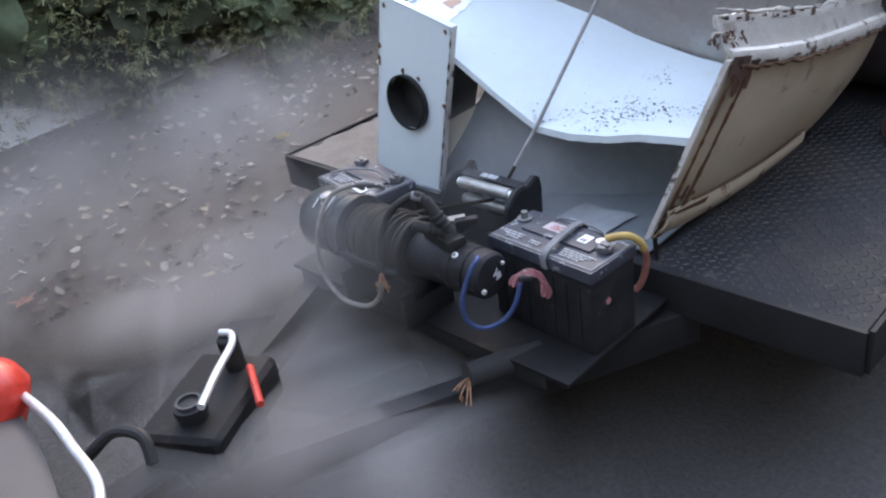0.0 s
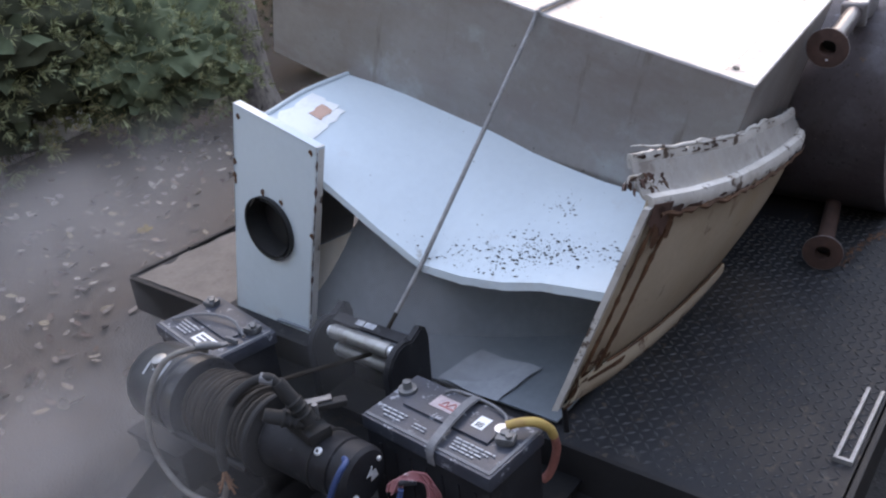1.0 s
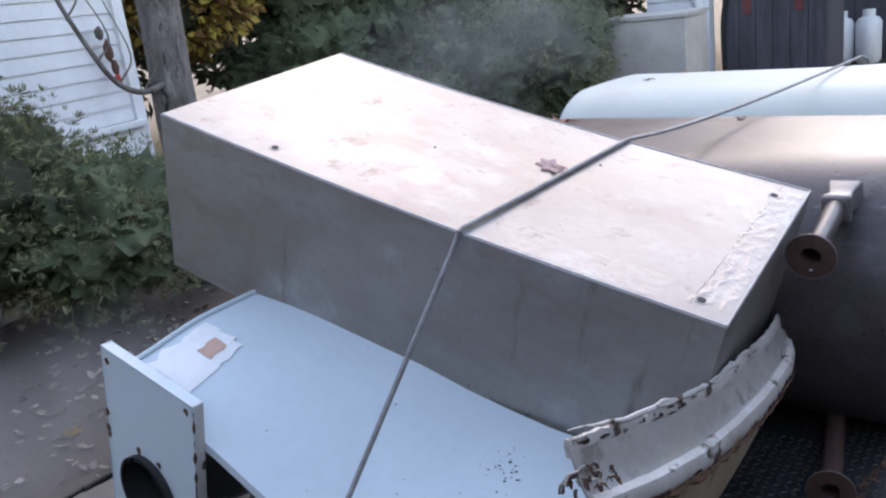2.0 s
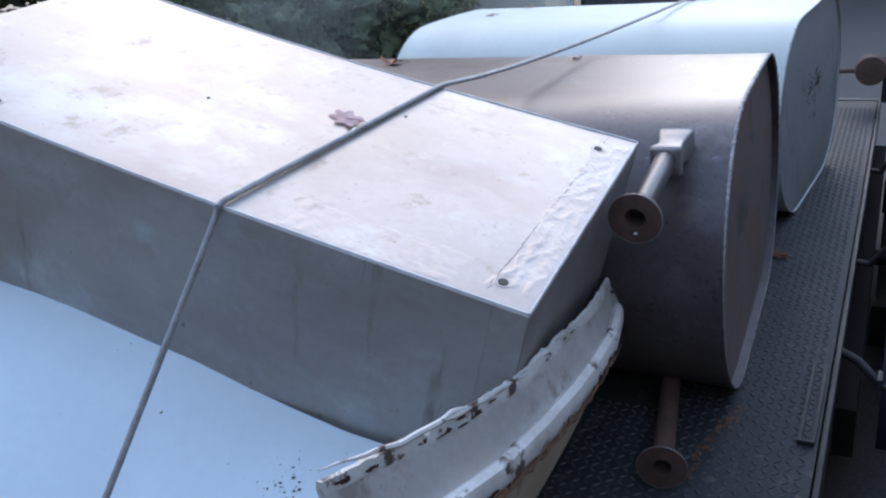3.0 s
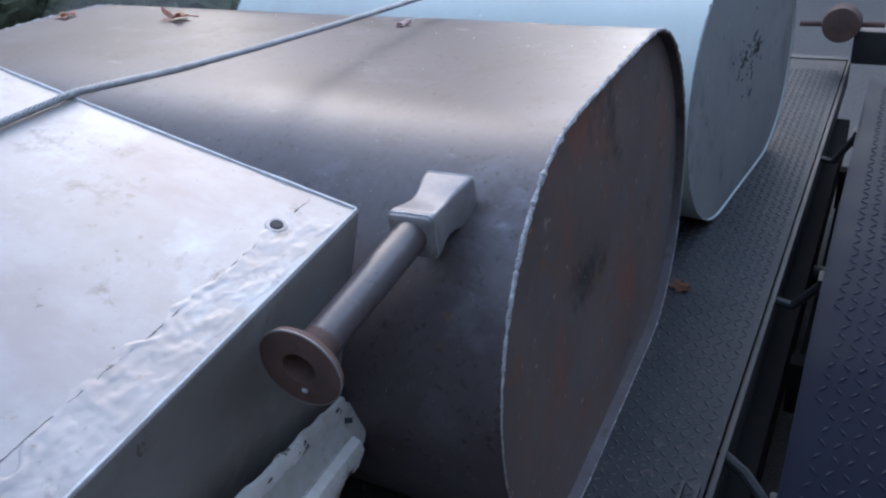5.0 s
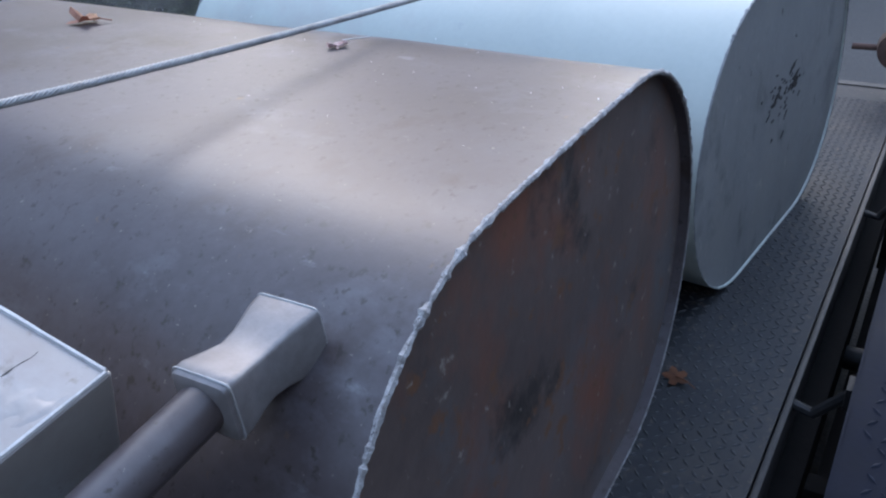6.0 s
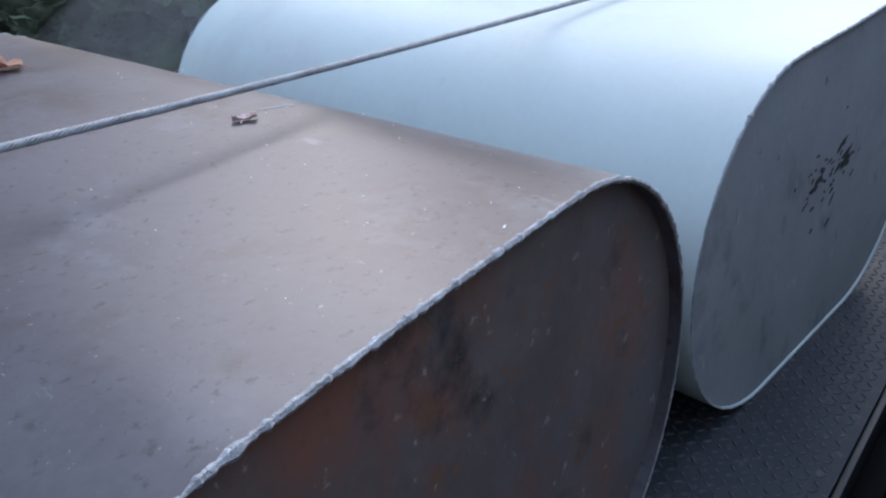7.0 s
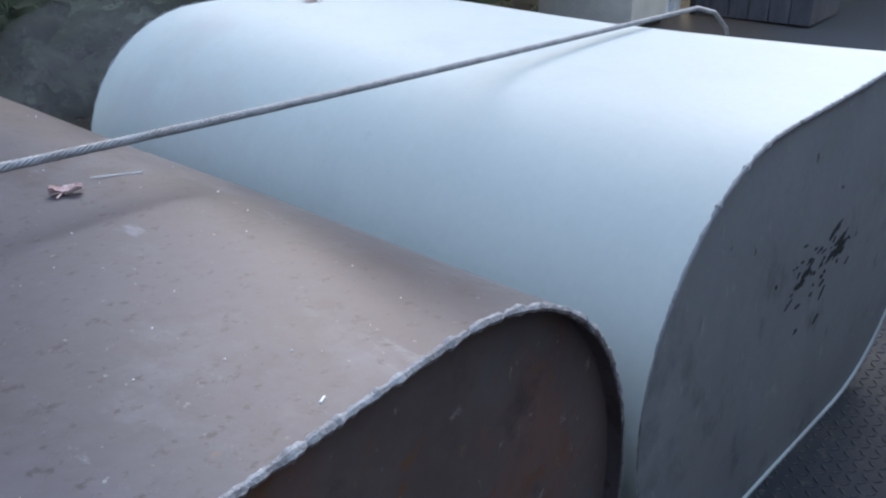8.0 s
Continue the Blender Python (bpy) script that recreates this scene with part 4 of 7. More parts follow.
# spring clamp: two bowed jaws with channel sides
for dz, dx in ((0.0, 0.0), (-0.012, 0.014)):
    pts = spline([(1.293 + dx, 1.188, 0.622 + dz), (1.298 + dx, 1.18, 0.642 + dz), (1.308 + dx, 1.17, 0.652 + dz), (1.326 + dx, 1.152, 0.65 + dz), (1.338 + dx, 1.142, 0.628 + dz), (1.342 + dx, 1.138, 0.6 + dz), (1.34 + dx, 1.14, 0.585 + dz)], 5)
    bm = bmesh.new()
    prev = None
    for i, (p, tn, sd, u) in enumerate(frames_along(pts)):
        w = 0.0055 + 0.0028 * math.sin(i * 0.55)
        row = [bm.verts.new(p + sd * a + u * b) for a, b in ((-w, -0.004), (-w, 0.003), (w, 0.003), (w, -0.004), (w - 0.0025, -0.004), (w - 0.0025, 0.0005), (-w + 0.0025, 0.0005), (-w + 0.0025, -0.004))]
        if prev:
            for k in range(8):
                bm.faces.new((prev[k], prev[(k + 1) % 8], row[(k + 1) % 8], row[k]))
        else:
            bm.faces.new(row[::-1])
        prev = row
    bm.faces.new(prev)
    bmesh.ops.recalc_face_normals(bm, faces=bm.faces[:])
    part("clamp_jaw", bm, M_CLAMP, c, "faded red clamp jaw")
part("clamp_spring", cyl(V(1.31, 1.182, 0.634), V(1.33, 1.158, 0.634), 0.007, seg=12), M_GLINTDUSTPL, c)

c = cable("battery_lead", "black battery lead with frayed copper end",
          [(1.258, 1.39, 0.8), (1.25, 1.405, 0.812), (1.232, 1.434, 0.8), (1.206, 1.455, 0.775), (1.186, 1.474, 0.727), (1.176, 1.487, 0.668), (1.176, 1.49, 0.625)], 0.0088, M_RUBBER)
rng = random.Random(5)
part("tape", tube([V(1.256, 1.396, 0.806), V(1.244, 1.416, 0.811)], 0.0105, 10), M_STRAP, c, "grey tape")
for k in range(12):
    e = V(1.174 + 0.036 * (rng.random() - 0.5), 1.493 + 0.036 * (rng.random() - 0.5), 0.568 + 0.025 * rng.random())
    part("strand", tube([V(1.176, 1.49, 0.626), (V(1.175, 1.49, 0.605) + e) / 2, e], 0.0021, 6), M_COPPER, c)
c = cable("earth_cable", "pale grey cable looping from battery clamp to the winch",
          [(1.33, 1.7, 0.727), (1.306, 1.705, 0.744), (1.27, 1.727, 0.742), (1.246, 1.745, 0.722), (1.222, 1.766, 0.67), (1.204, 1.782, 0.585), (1.2, 1.77, 0.51), (1.195, 1.7, 0.465), (1.19, 1.6, 0.48), (1.182, 1.53, 0.53), (1.176, 1.493, 0.59)], 0.0062, M_GREYCAB)
part("clamp_jaw", lathe([(V(1.306, 1.705, 0.748), 0.008), (V(1.33, 1.694, 0.742), 0.0095), (V(1.352, 1.682, 0.733), 0.006)], 12), M_LEAD, c, "grey clamp jaw")
part("clamp_jaw", block((0.035, 0.012, 0.006), at(1.36, 1.7, 0.722, 10, 0, -30), 0.002), M_LEAD, c)
c = cable("positive_cable", "yellow cable turning red beside the battery",
          [(1.497, 1.078, 0.672), (1.51, 1.058, 0.678), (1.528, 1.036, 0.676), (1.548, 1.022, 0.655), (1.558, 1.018, 0.632)], 0.0088, M_YELLOW)
part("lower_end", tube(spline([(1.558, 1.018, 0.632), (1.566, 1.018, 0.6), (1.568, 1.026, 0.56), (1.566, 1.036, 0.53), (1.558, 1.046, 0.515)], 6), 0.0082, 12), M_REDCAB, c, "red lower end")
part("lug", lathe([(V(1.488, 1.082, 0.664), 0.014), (V(1.488, 1.082, 0.671), 0.014)], 16), M_ZINC, c, "bright lug")


# ---- wire rope over the load ----
def strands(path, r, turns_per_m, seg, count=6):
    """A laid rope: strands wound round a path."""
    bm = bmesh.new()
    fr = frames_along(path)
    dist = 0.0
    lines = [[] for _ in range(count)]
    for i, (p, _, s, u) in enumerate(fr):
        if i:
            dist += (p - fr[i - 1][0]).length
        for k in range(count):
            a = 2 * math.pi * (k / count + dist * turns_per_m)
            lines[k].append(p + (s * math.cos(a) + u * math.sin(a)) * r * 0.64)
    for ln in lines:
        tube(ln, r * 0.37, seg, True, bm)
    return bm


def dense(ctrl, step):
    out = []
    for a, b in zip(ctrl, ctrl[1:]):
        a, b = Vector(a), Vector(b)
        n = max(1, int((b - a).length / step))
        out += [a.lerp(b, k / n) for k in range(n)]
    return out + [Vector(ctrl[-1])]


# ---- metal box ----
BOX_FR, BOX_FL, BOX_BR = V(2.173, 0.898, 1.126), V(2.052, 2.09, 1.487), V(2.82, 0.926, 1.183)
BV = (BOX_BR - BOX_FR).normalized()
BU = (BOX_FL - BOX_FR)
BU = (BU - BV * BU.dot(BV)).normalized()
BN = BV.cross(BU).normalized()
BOXM = Matrix(((BV.x, BU.x, BN.x, BOX_FR.x), (BV.y, BU.y, BN.y, BOX_FR.y), (BV.z, BU.z, BN.z, BOX_FR.z), (0, 0, 0, 1)))
BW, BL, BH = 0.648, 1.3, 0.4


def sag(y):
    """How far the box's thin sheet dips at y along its length."""
    return 0.013 * math.sin(math.pi * max(0.0, min(1.0, y / BL)))




ROPE_A, ROPE_B = V(*(BOXM @ V(0.655, 0.424, -0.006))), V(5.16, 1.272, 1.194)
ROPE = [(1.33, 1.55, 0.69), (1.42, 1.54, 0.668), (1.61, 1.52, 0.615), (1.66, 1.518, 0.635), (1.79, 1.489, 0.775)]
ROPE += [tuple(BOXM @ V(*q)) for q in ((-0.009, 0.5, -0.024), (-0.004, 0.5, -0.008), (0.01, 0.499, -0.0045), (0.32, 0.463, -0.005), (0.63, 0.427, -0.0045), (0.655, 0.424, -0.006))]
ROPE += [tuple(ROPE_A.lerp(ROPE_B, f) - V(0, 0, 0.02 * math.sin(math.pi * f ** 0.65))) for f in [k / 14 for k in range(1, 15)]]
ROPE += [(5.26, 1.269, 1.17), (5.34, 1.266, 1.12), (5.4, 1.26, 1.03), (5.45, 1.255, 0.85), (5.75, 1.25, 0.515)]
th = thing("wire_rope", "grey steel winch rope laid over the scrap load", "wire rope")
run = dense(ROPE, 0.0045)
cut = next(i for i, p in enumerate(run) if p[0] > 1.7)
part("rope", strands(run[cut:], 0.0056, 24, 6), M_ROPE, th)
part("greasy_rope_end", strands(run[:cut + 1], 0.0052, 24, 5), M_ROPEDIRTY, th, "greasy dark rope near the winch")


def build_box():
    th = thing("metal_box", "dull aluminium box with welded lid, lying tilted on scrap", "metal box", at=BOXM)
    bm = block((BW, BL, BH), at(BW / 2, BL / 2, -BH / 2), 0.005, 3)
    bmesh.ops.bisect_plane(bm, geom=bm.verts[:] + bm.edges[:] + bm.faces[:], plane_co=(0, BL / 2, 0), plane_no=(0, 1, 0))
    for k in range(1, 14):
        bmesh.ops.bisect_plane(bm, geom=bm.verts[:] + bm.edges[:] + bm.faces[:], plane_co=(0, BL * k / 14 + 0.001, 0), plane_no=(0, 1, 0))
    for v in bm.verts:
        v.co.z -= sag(v.co.y)
    part("body", bm, M_BOX, th)
    # smeared skin of sealant and frost along the near edge, with a ragged border
    def crust(x0, x1, y0, y1, nu, nv, seed, high=1.0):
        def f(u, v):
            x = x0 + (x1 - x0) * u
            w = 1 + 0.35 * noise.noise(V(x * 9, seed, 0)) + 0.2 * noise.noise(V(x * 34, seed, 3))
            y = y0 + (y1 - y0) * v * w if y1 - y0 < 0.2 else y0 + (y1 - y0) * v
            fade = min(1.0, 14 * u + 0.05, 14 * (1 - u) + 0.05, 6 * v + 0.3, 7 * (1 - v))
            h = 0.0022 * noise.noise(V(x * 38, y * 70, seed)) + 0.0016 * noise.noise(V(x * 120, y * 150, seed + 4)) + 0.0008 + 0.0026 * max(0.0, 0.4 + noise.noise(V(x * 16, 3, seed))) * math.exp(-((v - 0.85) / 0.1) ** 2)
            return V(x, y, -sag(y) - 0.0016 + (h * high + 0.0016) * max(0.0, fade))
        return slab(f, nu, nv, 0.001)
    part("sealant", crust(0.012, 0.638, 0.004, 0.075, 170, 30, 1, 0.5), M_BOX, th, "rough smeared sealant strip", smooth=70)
    part("corner_crust", crust(0.006, 0.1, 0.09, 0.45, 34, 90, 3, 0.3), M_BOX, th, "frosty blistered skin along the edge", smooth=70)
    part("worn_edge", tube([V(0.004, 0.004 + (BL - 0.008) * k / 40, 0.0002 - sag((BL - 0.008) * k / 40)) for k in range(41)], lambda u: 0.0022 + 0.0012 * noise.noise(V(u * 60, 1, 0)), 6), M_FROST, th, "pale worn edge")
    part("worn_edge", tube([V(0.004 + (BW - 0.008) * k / 30, 0.003, 0.0002) for k in range(31)], lambda u: 0.0022 + 0.0012 * noise.noise(V(u * 40, 5, 0)), 6), M_FROST, th, "pale worn edge")
    part("worn_edge", tube([V(0.003, 0.003, -0.003 - (BH - 0.01) * k / 20) for k in range(21)], lambda u: 0.002 + 0.0012 * noise.noise(V(u * 30, 9, 0)), 6), M_FROST, th, "pale worn edge")
    part("worn_edge", tube([V(BW - 0.003, 0.004 + (BL - 0.008) * k / 40, 0.0002 - sag((BL - 0.008) * k / 40)) for k in range(41)], lambda u: 0.0022 + 0.0012 * noise.noise(V(u * 60, 7, 0)), 6), M_FROST, th, "pale worn edge")
    part("crack", tube([V(0.03 + 0.6 * k / 90, 0.058 + 0.016 * (1 - k / 90) + 0.003 * noise.noise(V(k * 0.09, 4, 0)) + 0.003 * noise.noise(V(k * 0.5, 4, 1)), 0.0006 - sag(0.075)) for k in range(91)], lambda u: max(0.0002, 0.0003 + 0.0012 * noise.noise(V(u * 55, 2, 0))), 5), M_DIRT, th, "dark crack along the sealant")
    part("face_seam", tube([V(0.0008, 0.055, -0.004), V(0.0008, 0.055, -BH + 0.004)], 0.0016, 6), M_BOX, th)
    for x, y in ((0.055, 0.06), (0.567, 0.062), (0.05, 1.0)):
        bm = lathe([(V(x, y, 0.0006 - sag(y)), 0.006), (V(x, y, 0.0014 - sag(y)), 0.0115), (V(x, y, 0.0004 - sag(y)), 0.0135)], 18, axis=(0, 0, 1))
        part("hole_rim", bm, M_BOX, th, "punched bolt hole with burr")
        # black disc on the uncut lid stands in for the hole's shade
        part("hole", lathe([(V(x, y, 0.0006 - sag(y)), 0.0078), (V(x, y, 0.0022 - sag(y)), 0.0074)], 18), M_RUBBER, th, "black disc for the dark inside of the hole")
    for x, y in ((0.47, 0.42), (0.3, 0.75)):
        part("chip", lathe([(V(x, y, 0.0004 - sag(y)), 0.004), (V(x, y, 0.002 - sag(y)), 0.002)], 8), M_DIRT, th)
    return th


build_box()


# ---- white cabinet sheets ----
SHEET_F = [(1.752, 1.955, 1.05), (1.756, 1.845, 1.0), (1.767, 1.722, 0.925), (1.78, 1.604, 0.84), (1.79, 1.487, 0.768), (1.79, 1.38, 0.767), (1.79, 1.273, 0.777), (1.80, 1.18, 0.793), (1.8, 1.035, 0.81)]
SHEET_B = [(2.18, 1.985, 1.072), (2.18, 1.885, 1.056), (2.182, 1.785, 1.034), (2.18, 1.68, 1.008), (2.175, 1.54, 0.965), (2.17, 1.42, 0.913), (2.17, 1.329, 0.89), (2.17, 1.24, 0.868), (2.18, 1.05, 0.838)]


def sheet_point(u, v):
    """u from the rope-side corner to the cream panel, v from the front lip to the box."""
    f, b = polyline(SHEET_F, u), polyline(SHEET_B, u)
    p = f.lerp(b, v)
    p.z += 0.012 * math.sin(math.pi * v) * (0.5 + 0.5 * math.sin(u * 5 + 1)) + 0.004 * noise.noise(V(u * 4, v * 3, 2))
    return p


def build_cabinet():
    th = thing("enamel_cabinet", "broken white enamel appliance cabinet lying on its side", "appliance cabinet")
    top = part("top_sheet", slab(lambda u, v: sheet_point(u, v), 42, 20, 0.004), M_WHITE, th, "bent white enamel sheet, chipped edges", smooth=40)
    # folded lip along the front
    bm = bmesh.new()
    n = 56
    rows = []
    for i in range(n + 1):
        p = sheet_point(i / n, 0)
        jag = 0.003 * noise.noise(V(i * 0.5, 3, 1))
        rows.append([bm.verts.new(p + V(*d)) for d in ((0, 0, 0.001), (-0.006, 0, -0.001), (-0.008, 0, -0.02 + jag), (-0.004, 0, -0.02 + jag), (-0.002, 0, -0.004))])
    for a, b in zip(rows, rows[1:]):
        for k in range(5):
            bm.faces.new((a[k], a[(k + 1) % 5], b[(k + 1) % 5], b[k]))
    bm.faces.new(rows[0][::-1]), bm.faces.new(rows[-1])
    bmesh.ops.recalc_face_normals(bm, faces=bm.faces[:])
    part("folded_lip", bm, M_WHITE, top)
    # upturned edge at the far side
    far = [sheet_point(0, v / 10) for v in range(11)]
    part("side_edge", tube([p + V(0, 0.004, 0.004) for p in far], 0.006, 6), M_WHITE, top)
    # grit lying along the near part of the sheet, and the torn tag
    rng = random.Random(12)
    bm = bmesh.new()
    for k in range(800):
        u = min(0.985, max(0.42, rng.gauss(0.78, 0.14)))
        v = min(0.9, max(0.03, 0.26 + 0.55 * (u - 0.85) + rng.gauss(0, 0.085)))
        p = sheet_point(u, v) + V(0, 0, 0.0012)
        r = 0.0004 + 0.0018 * rng.random() ** 4
        g = bmesh.ops.create_icosphere(bm, subdivisions=1, radius=r)
        bmesh.ops.transform(bm, matrix=Matrix.Translation(p) @ Matrix.Diagonal((1 + rng.random(), 1 + 2.2 * rng.random(), 0.3, 1)), verts=g["verts"])
    for k in range(95):
        u, v = (rng.gauss(0.8, 0.035), rng.gauss(0.66, 0.07)) if k < 60 else (0.25 + 0.7 * rng.random(), 0.1 + 0.8 * rng.random())
        p = sheet_point(min(0.97, u), min(0.95, v)) + V(0, 0, 0.0006)
        g = bmesh.ops.create_icosphere(bm, subdivisions=1, radius=0.0005 + 0.0018 * rng.random() ** 4)
        bmesh.ops.transform(bm, matrix=Matrix.Translation(p) @ Matrix.Diagonal((1 + rng.random(), 1 + rng.random(), 0.4, 1)), verts=g["verts"])
    single("grit", bm, M_DIRT, "dark grit and rust flakes scattered on enamel", "grit", kind="stuff")
    # upright end panel with a round flue hole
    a, b, d = V(1.742, 1.998, 1.104), V(1.732, 1.716, 1.03), V(1.738, 2.168, 0.535)
    e1 = (b - a)
    wide = e1.length
    e1.normalize()
    e2 = (d - a)
    e2 = (e2 - e1 * e2.dot(e1))
    tall = e2.length + 0.03
    e2.normalize()
    nn = e1.cross(e2).normalized()
    if nn.x > 0:
        nn = -nn
    pm = Matrix(((e1.x, e2.x, nn.x, a.x), (e1.y, e2.y, nn.y, a.y), (e1.z, e2.z, nn.z, a.z), (0, 0, 0, 1)))
    hx, hy, hr = wide * 0.48, 0.29, 0.083
    bm = bmesh.new()
    seg = 40
    ring = {}
    for z in (0.0, -0.004):
        inner = [bm.verts.new(pm @ V(hx + hr * math.cos(2 * math.pi * k / seg), hy + hr * math.sin(2 * math.pi * k / seg), z)) for k in range(seg)]
        outer = []
        for k in range(seg):
            cx, cy = math.cos(2 * math.pi * k / seg), math.sin(2 * math.pi * k / seg)
            s = min(((wide - hx) if cx > 0 else hx) / max(1e-6, abs(cx)), ((tall - hy) if cy > 0 else hy) / max(1e-6, abs(cy)))
            outer.append((hx + cx * s, hy + cy * s))
        corners = [(0, 0), (wide, 0), (wide, tall), (0, tall)]
        for cx, cy in corners:
            k = min(range(seg), key=lambda q: (outer[q][0] - cx) ** 2 + (outer[q][1] - cy) ** 2)
            outer[k] = (cx, cy)
        ring[z] = (inner, [bm.verts.new(pm @ V(x, y, z)) for x, y in outer])
    for k in range(seg):
        j = (k + 1) % seg
        i0, o0 = ring[0.0]
        i1, o1 = ring[-0.004]
        bm.faces.new((i0[k], i0[j], o0[j], o0[k]))
        bm.faces.new((i1[j], i1[k], o1[k], o1[j]))
        bm.faces.new((i0[j], i0[k], i1[k], i1[j]))
        bm.faces.new((o0[k], o0[j], o1[j], o1[k]))
    bmesh.ops.recalc_face_normals(bm, faces=bm.faces[:])
    pn = part("end_panel", bm, M_WHITE, th, "white end panel with round flue hole", smooth=30)
    back = -nn
    cpt = pm @ V(hx, hy, 0)
    part("flue_collar", lathe([(cpt + nn * 0.012, hr - 0.002), (cpt + nn * 0.014, hr + 0.003), (cpt + back * 0.05, hr - 0.002), (cpt + back * 0.05, hr - 0.008), (cpt + nn * 0.012, hr - 0.008)], 40, caps=False, axis=nn), M_RUBBER, pn,
         "black flue collar")
    part("flue_back", lathe([(cpt + back * 0.045, hr - 0.004), (cpt + back * 0.05, hr - 0.004)], 32), M_RUBBER, pn)
    for u0, v0, u1, v1 in ((wide, 0, wide, tall), (0, 0, wide, 0), (0, 0, 0, tall)):
        p, q = pm @ V(u0, v0, -0.012), pm @ V(u1, v1, -0.012)
        d = (q - p)
        m = Matrix.Translation((p + q) / 2) @ d.to_track_quat('X', 'Z').to_matrix().to_4x4()
        part("flange", block((d.length, 0.005, 0.024), Matrix.Translation((p + q) / 2 + (e1 * (-0.003 if u0 == wide and u1 == wide else 0.003) if v0 != v1 else e2 * 0.003)) @
                             Matrix((( d.normalized().x, (d.normalized().cross(nn)).x, nn.x, 0), (d.normalized().y, (d.normalized().cross(nn)).y, nn.y, 0), (d.normalized().z, (d.normalized().cross(nn)).z, nn.z, 0), (0, 0, 0, 1)))), M_CREAMEDGE if u0 == wide and u1 == wide else M_WHITE, pn, "rusty folded edge" if u0 == wide and u1 == wide else "")
    # rust chips round the rim of the panel
    rng = random.Random(6)
    for x, y in ((0.004, 0.16), (0.004, 0.2), (0.006, 0.215), (0.02, 0.03), (wide - 0.02, 0.02), (hx - 0.03, hy - hr - 0.004), (hx + 0.035, hy - hr - 0.008), (wide - 0.006, 0.24)):
        q = pm @ V(x, y, 0.0006)
        out = [(0.006 * (0.6 + rng.random()) * math.cos(t * 0.9), 0.009 * (0.5 + rng.random()) * math.sin(t * 0.9)) for t in range(7)]
        part("rust_chip", prism(out, 0.0008, pm @ Matrix.Translation((x, y, 0.0004))), M_RUST, pn)
    # inner sheets of the cabinet
    def inner(u, v):
        high = 0.15 + 0.4 * v if v < 0.23 else 0.242 + 1.2 * (v - 0.23) if v < 0.3 else 0.326 - 0.25 * (v - 0.3) if v < 0.6 else 0.251 + 0.09 * (v - 0.6)
        return V(1.78 + 0.05 * v + 0.24 * v * v + 0.09 * u * (1 - v), 1.95 - 0.75 * v, 0.514 + u * high)
    part("inner_back", slab(inner, 6, 24, 0.004), M_GREYIN, th, "grey inner sheet")
    # three-cornered patch of light on the grey sheet, built as a thin panel
    part("light_triangle", slab(lambda u, v: inner(u, v * (0.01 + 0.205 * u)) + V(-0.005, 0, 0.001), 8, 4, 0.003), M_LIGHTPATCH, th, "beige triangle standing for light on the inner sheet")
    part("edge_strip", tube([V(*inner(1.0, 0.01 + 0.026 * k)) + V(-0.004, 0, 0.003) for k in range(11)], 0.003, 6), M_GREYIN, th, "folded edge of the inner sheet")
    # sheet added across the far side so the cabinet's inside falls dark
    part("far_shade_sheet", slab(lambda u, v: V(1.762 + 0.42 * u, 2.125 - 0.165 * v, 0.516 + 0.505 * v + 0.02 * u * v), 6, 6, 0.004), M_GREYIN, th, "grey sheet added to keep the far side dark")
    rough_edge = [pm @ V(wide + 0.0012 * noise.noise(V(k * 0.7, 3, 0)), 0.012 + (tall - 0.02) * k / 70, -0.001) for k in range(71)]
    part("chipped_edge", tube(rough_edge, lambda u: max(0.0003, 0.0014 + 0.0042 * noise.noise(V(u * 26, 5, 1))), 6), M_DARKRUST, pn, "rust along the chipped edge")
    part("bottom_sheet", slab(lambda u, v: V(1.72 + 0.4 * v, 1.97 - 0.86 * u, 0.516 + 0.003 * math.sin(8 * u)), 10, 4, 0.004), M_GREYIN, th, "grey bottom sheet")
    return th


build_cabinet()


def flat_on_sheet(name, u0, v0, du, dv, lift, material, label, category, ragged=0.0, seed=1):
    """A paper piece that follows the enamel sheet."""
    n = 10

    def f(u, v):
        k = noise.noise(V(u * 5, v * 5, seed * 3.7)) * ragged
        return sheet_point(u0 + du * u + k, v0 + dv * v + k) + V(0, 0, lift + 0.004 * u * (1 - u))
    bm = slab(f, n, n, 0.0008)
    return single(name, bm, material, label, category)


flat_on_sheet("paper_tag", 0.02, 0.1, 0.125, 0.39, 0.003, M_PAPER, "torn white paper tag stuck on the enamel sheet", "paper tag", 0.02, 3)
flat_on_sheet("printed_patch", 0.08, 0.31, 0.042, 0.12, 0.006, M_ORANGE, "faded orange printed square on paper tag", "printed label", 0.004, 5)
# paper on the bottom sheet
bm = slab(lambda u, v: V(1.712 + 0.15 * v + 0.002 * math.sin(9 * u), 1.42 - 0.165 * u - 0.02 * v + 0.0015 * math.sin(11 * v), 0.523 + 0.004 * math.sin(6 * u + 3 * v)), 8, 8, 0.0008)
single("paper_scrap", bm, M_SCRAP, "grimy grey paper lying on the cabinet bottom", "paper scrap")


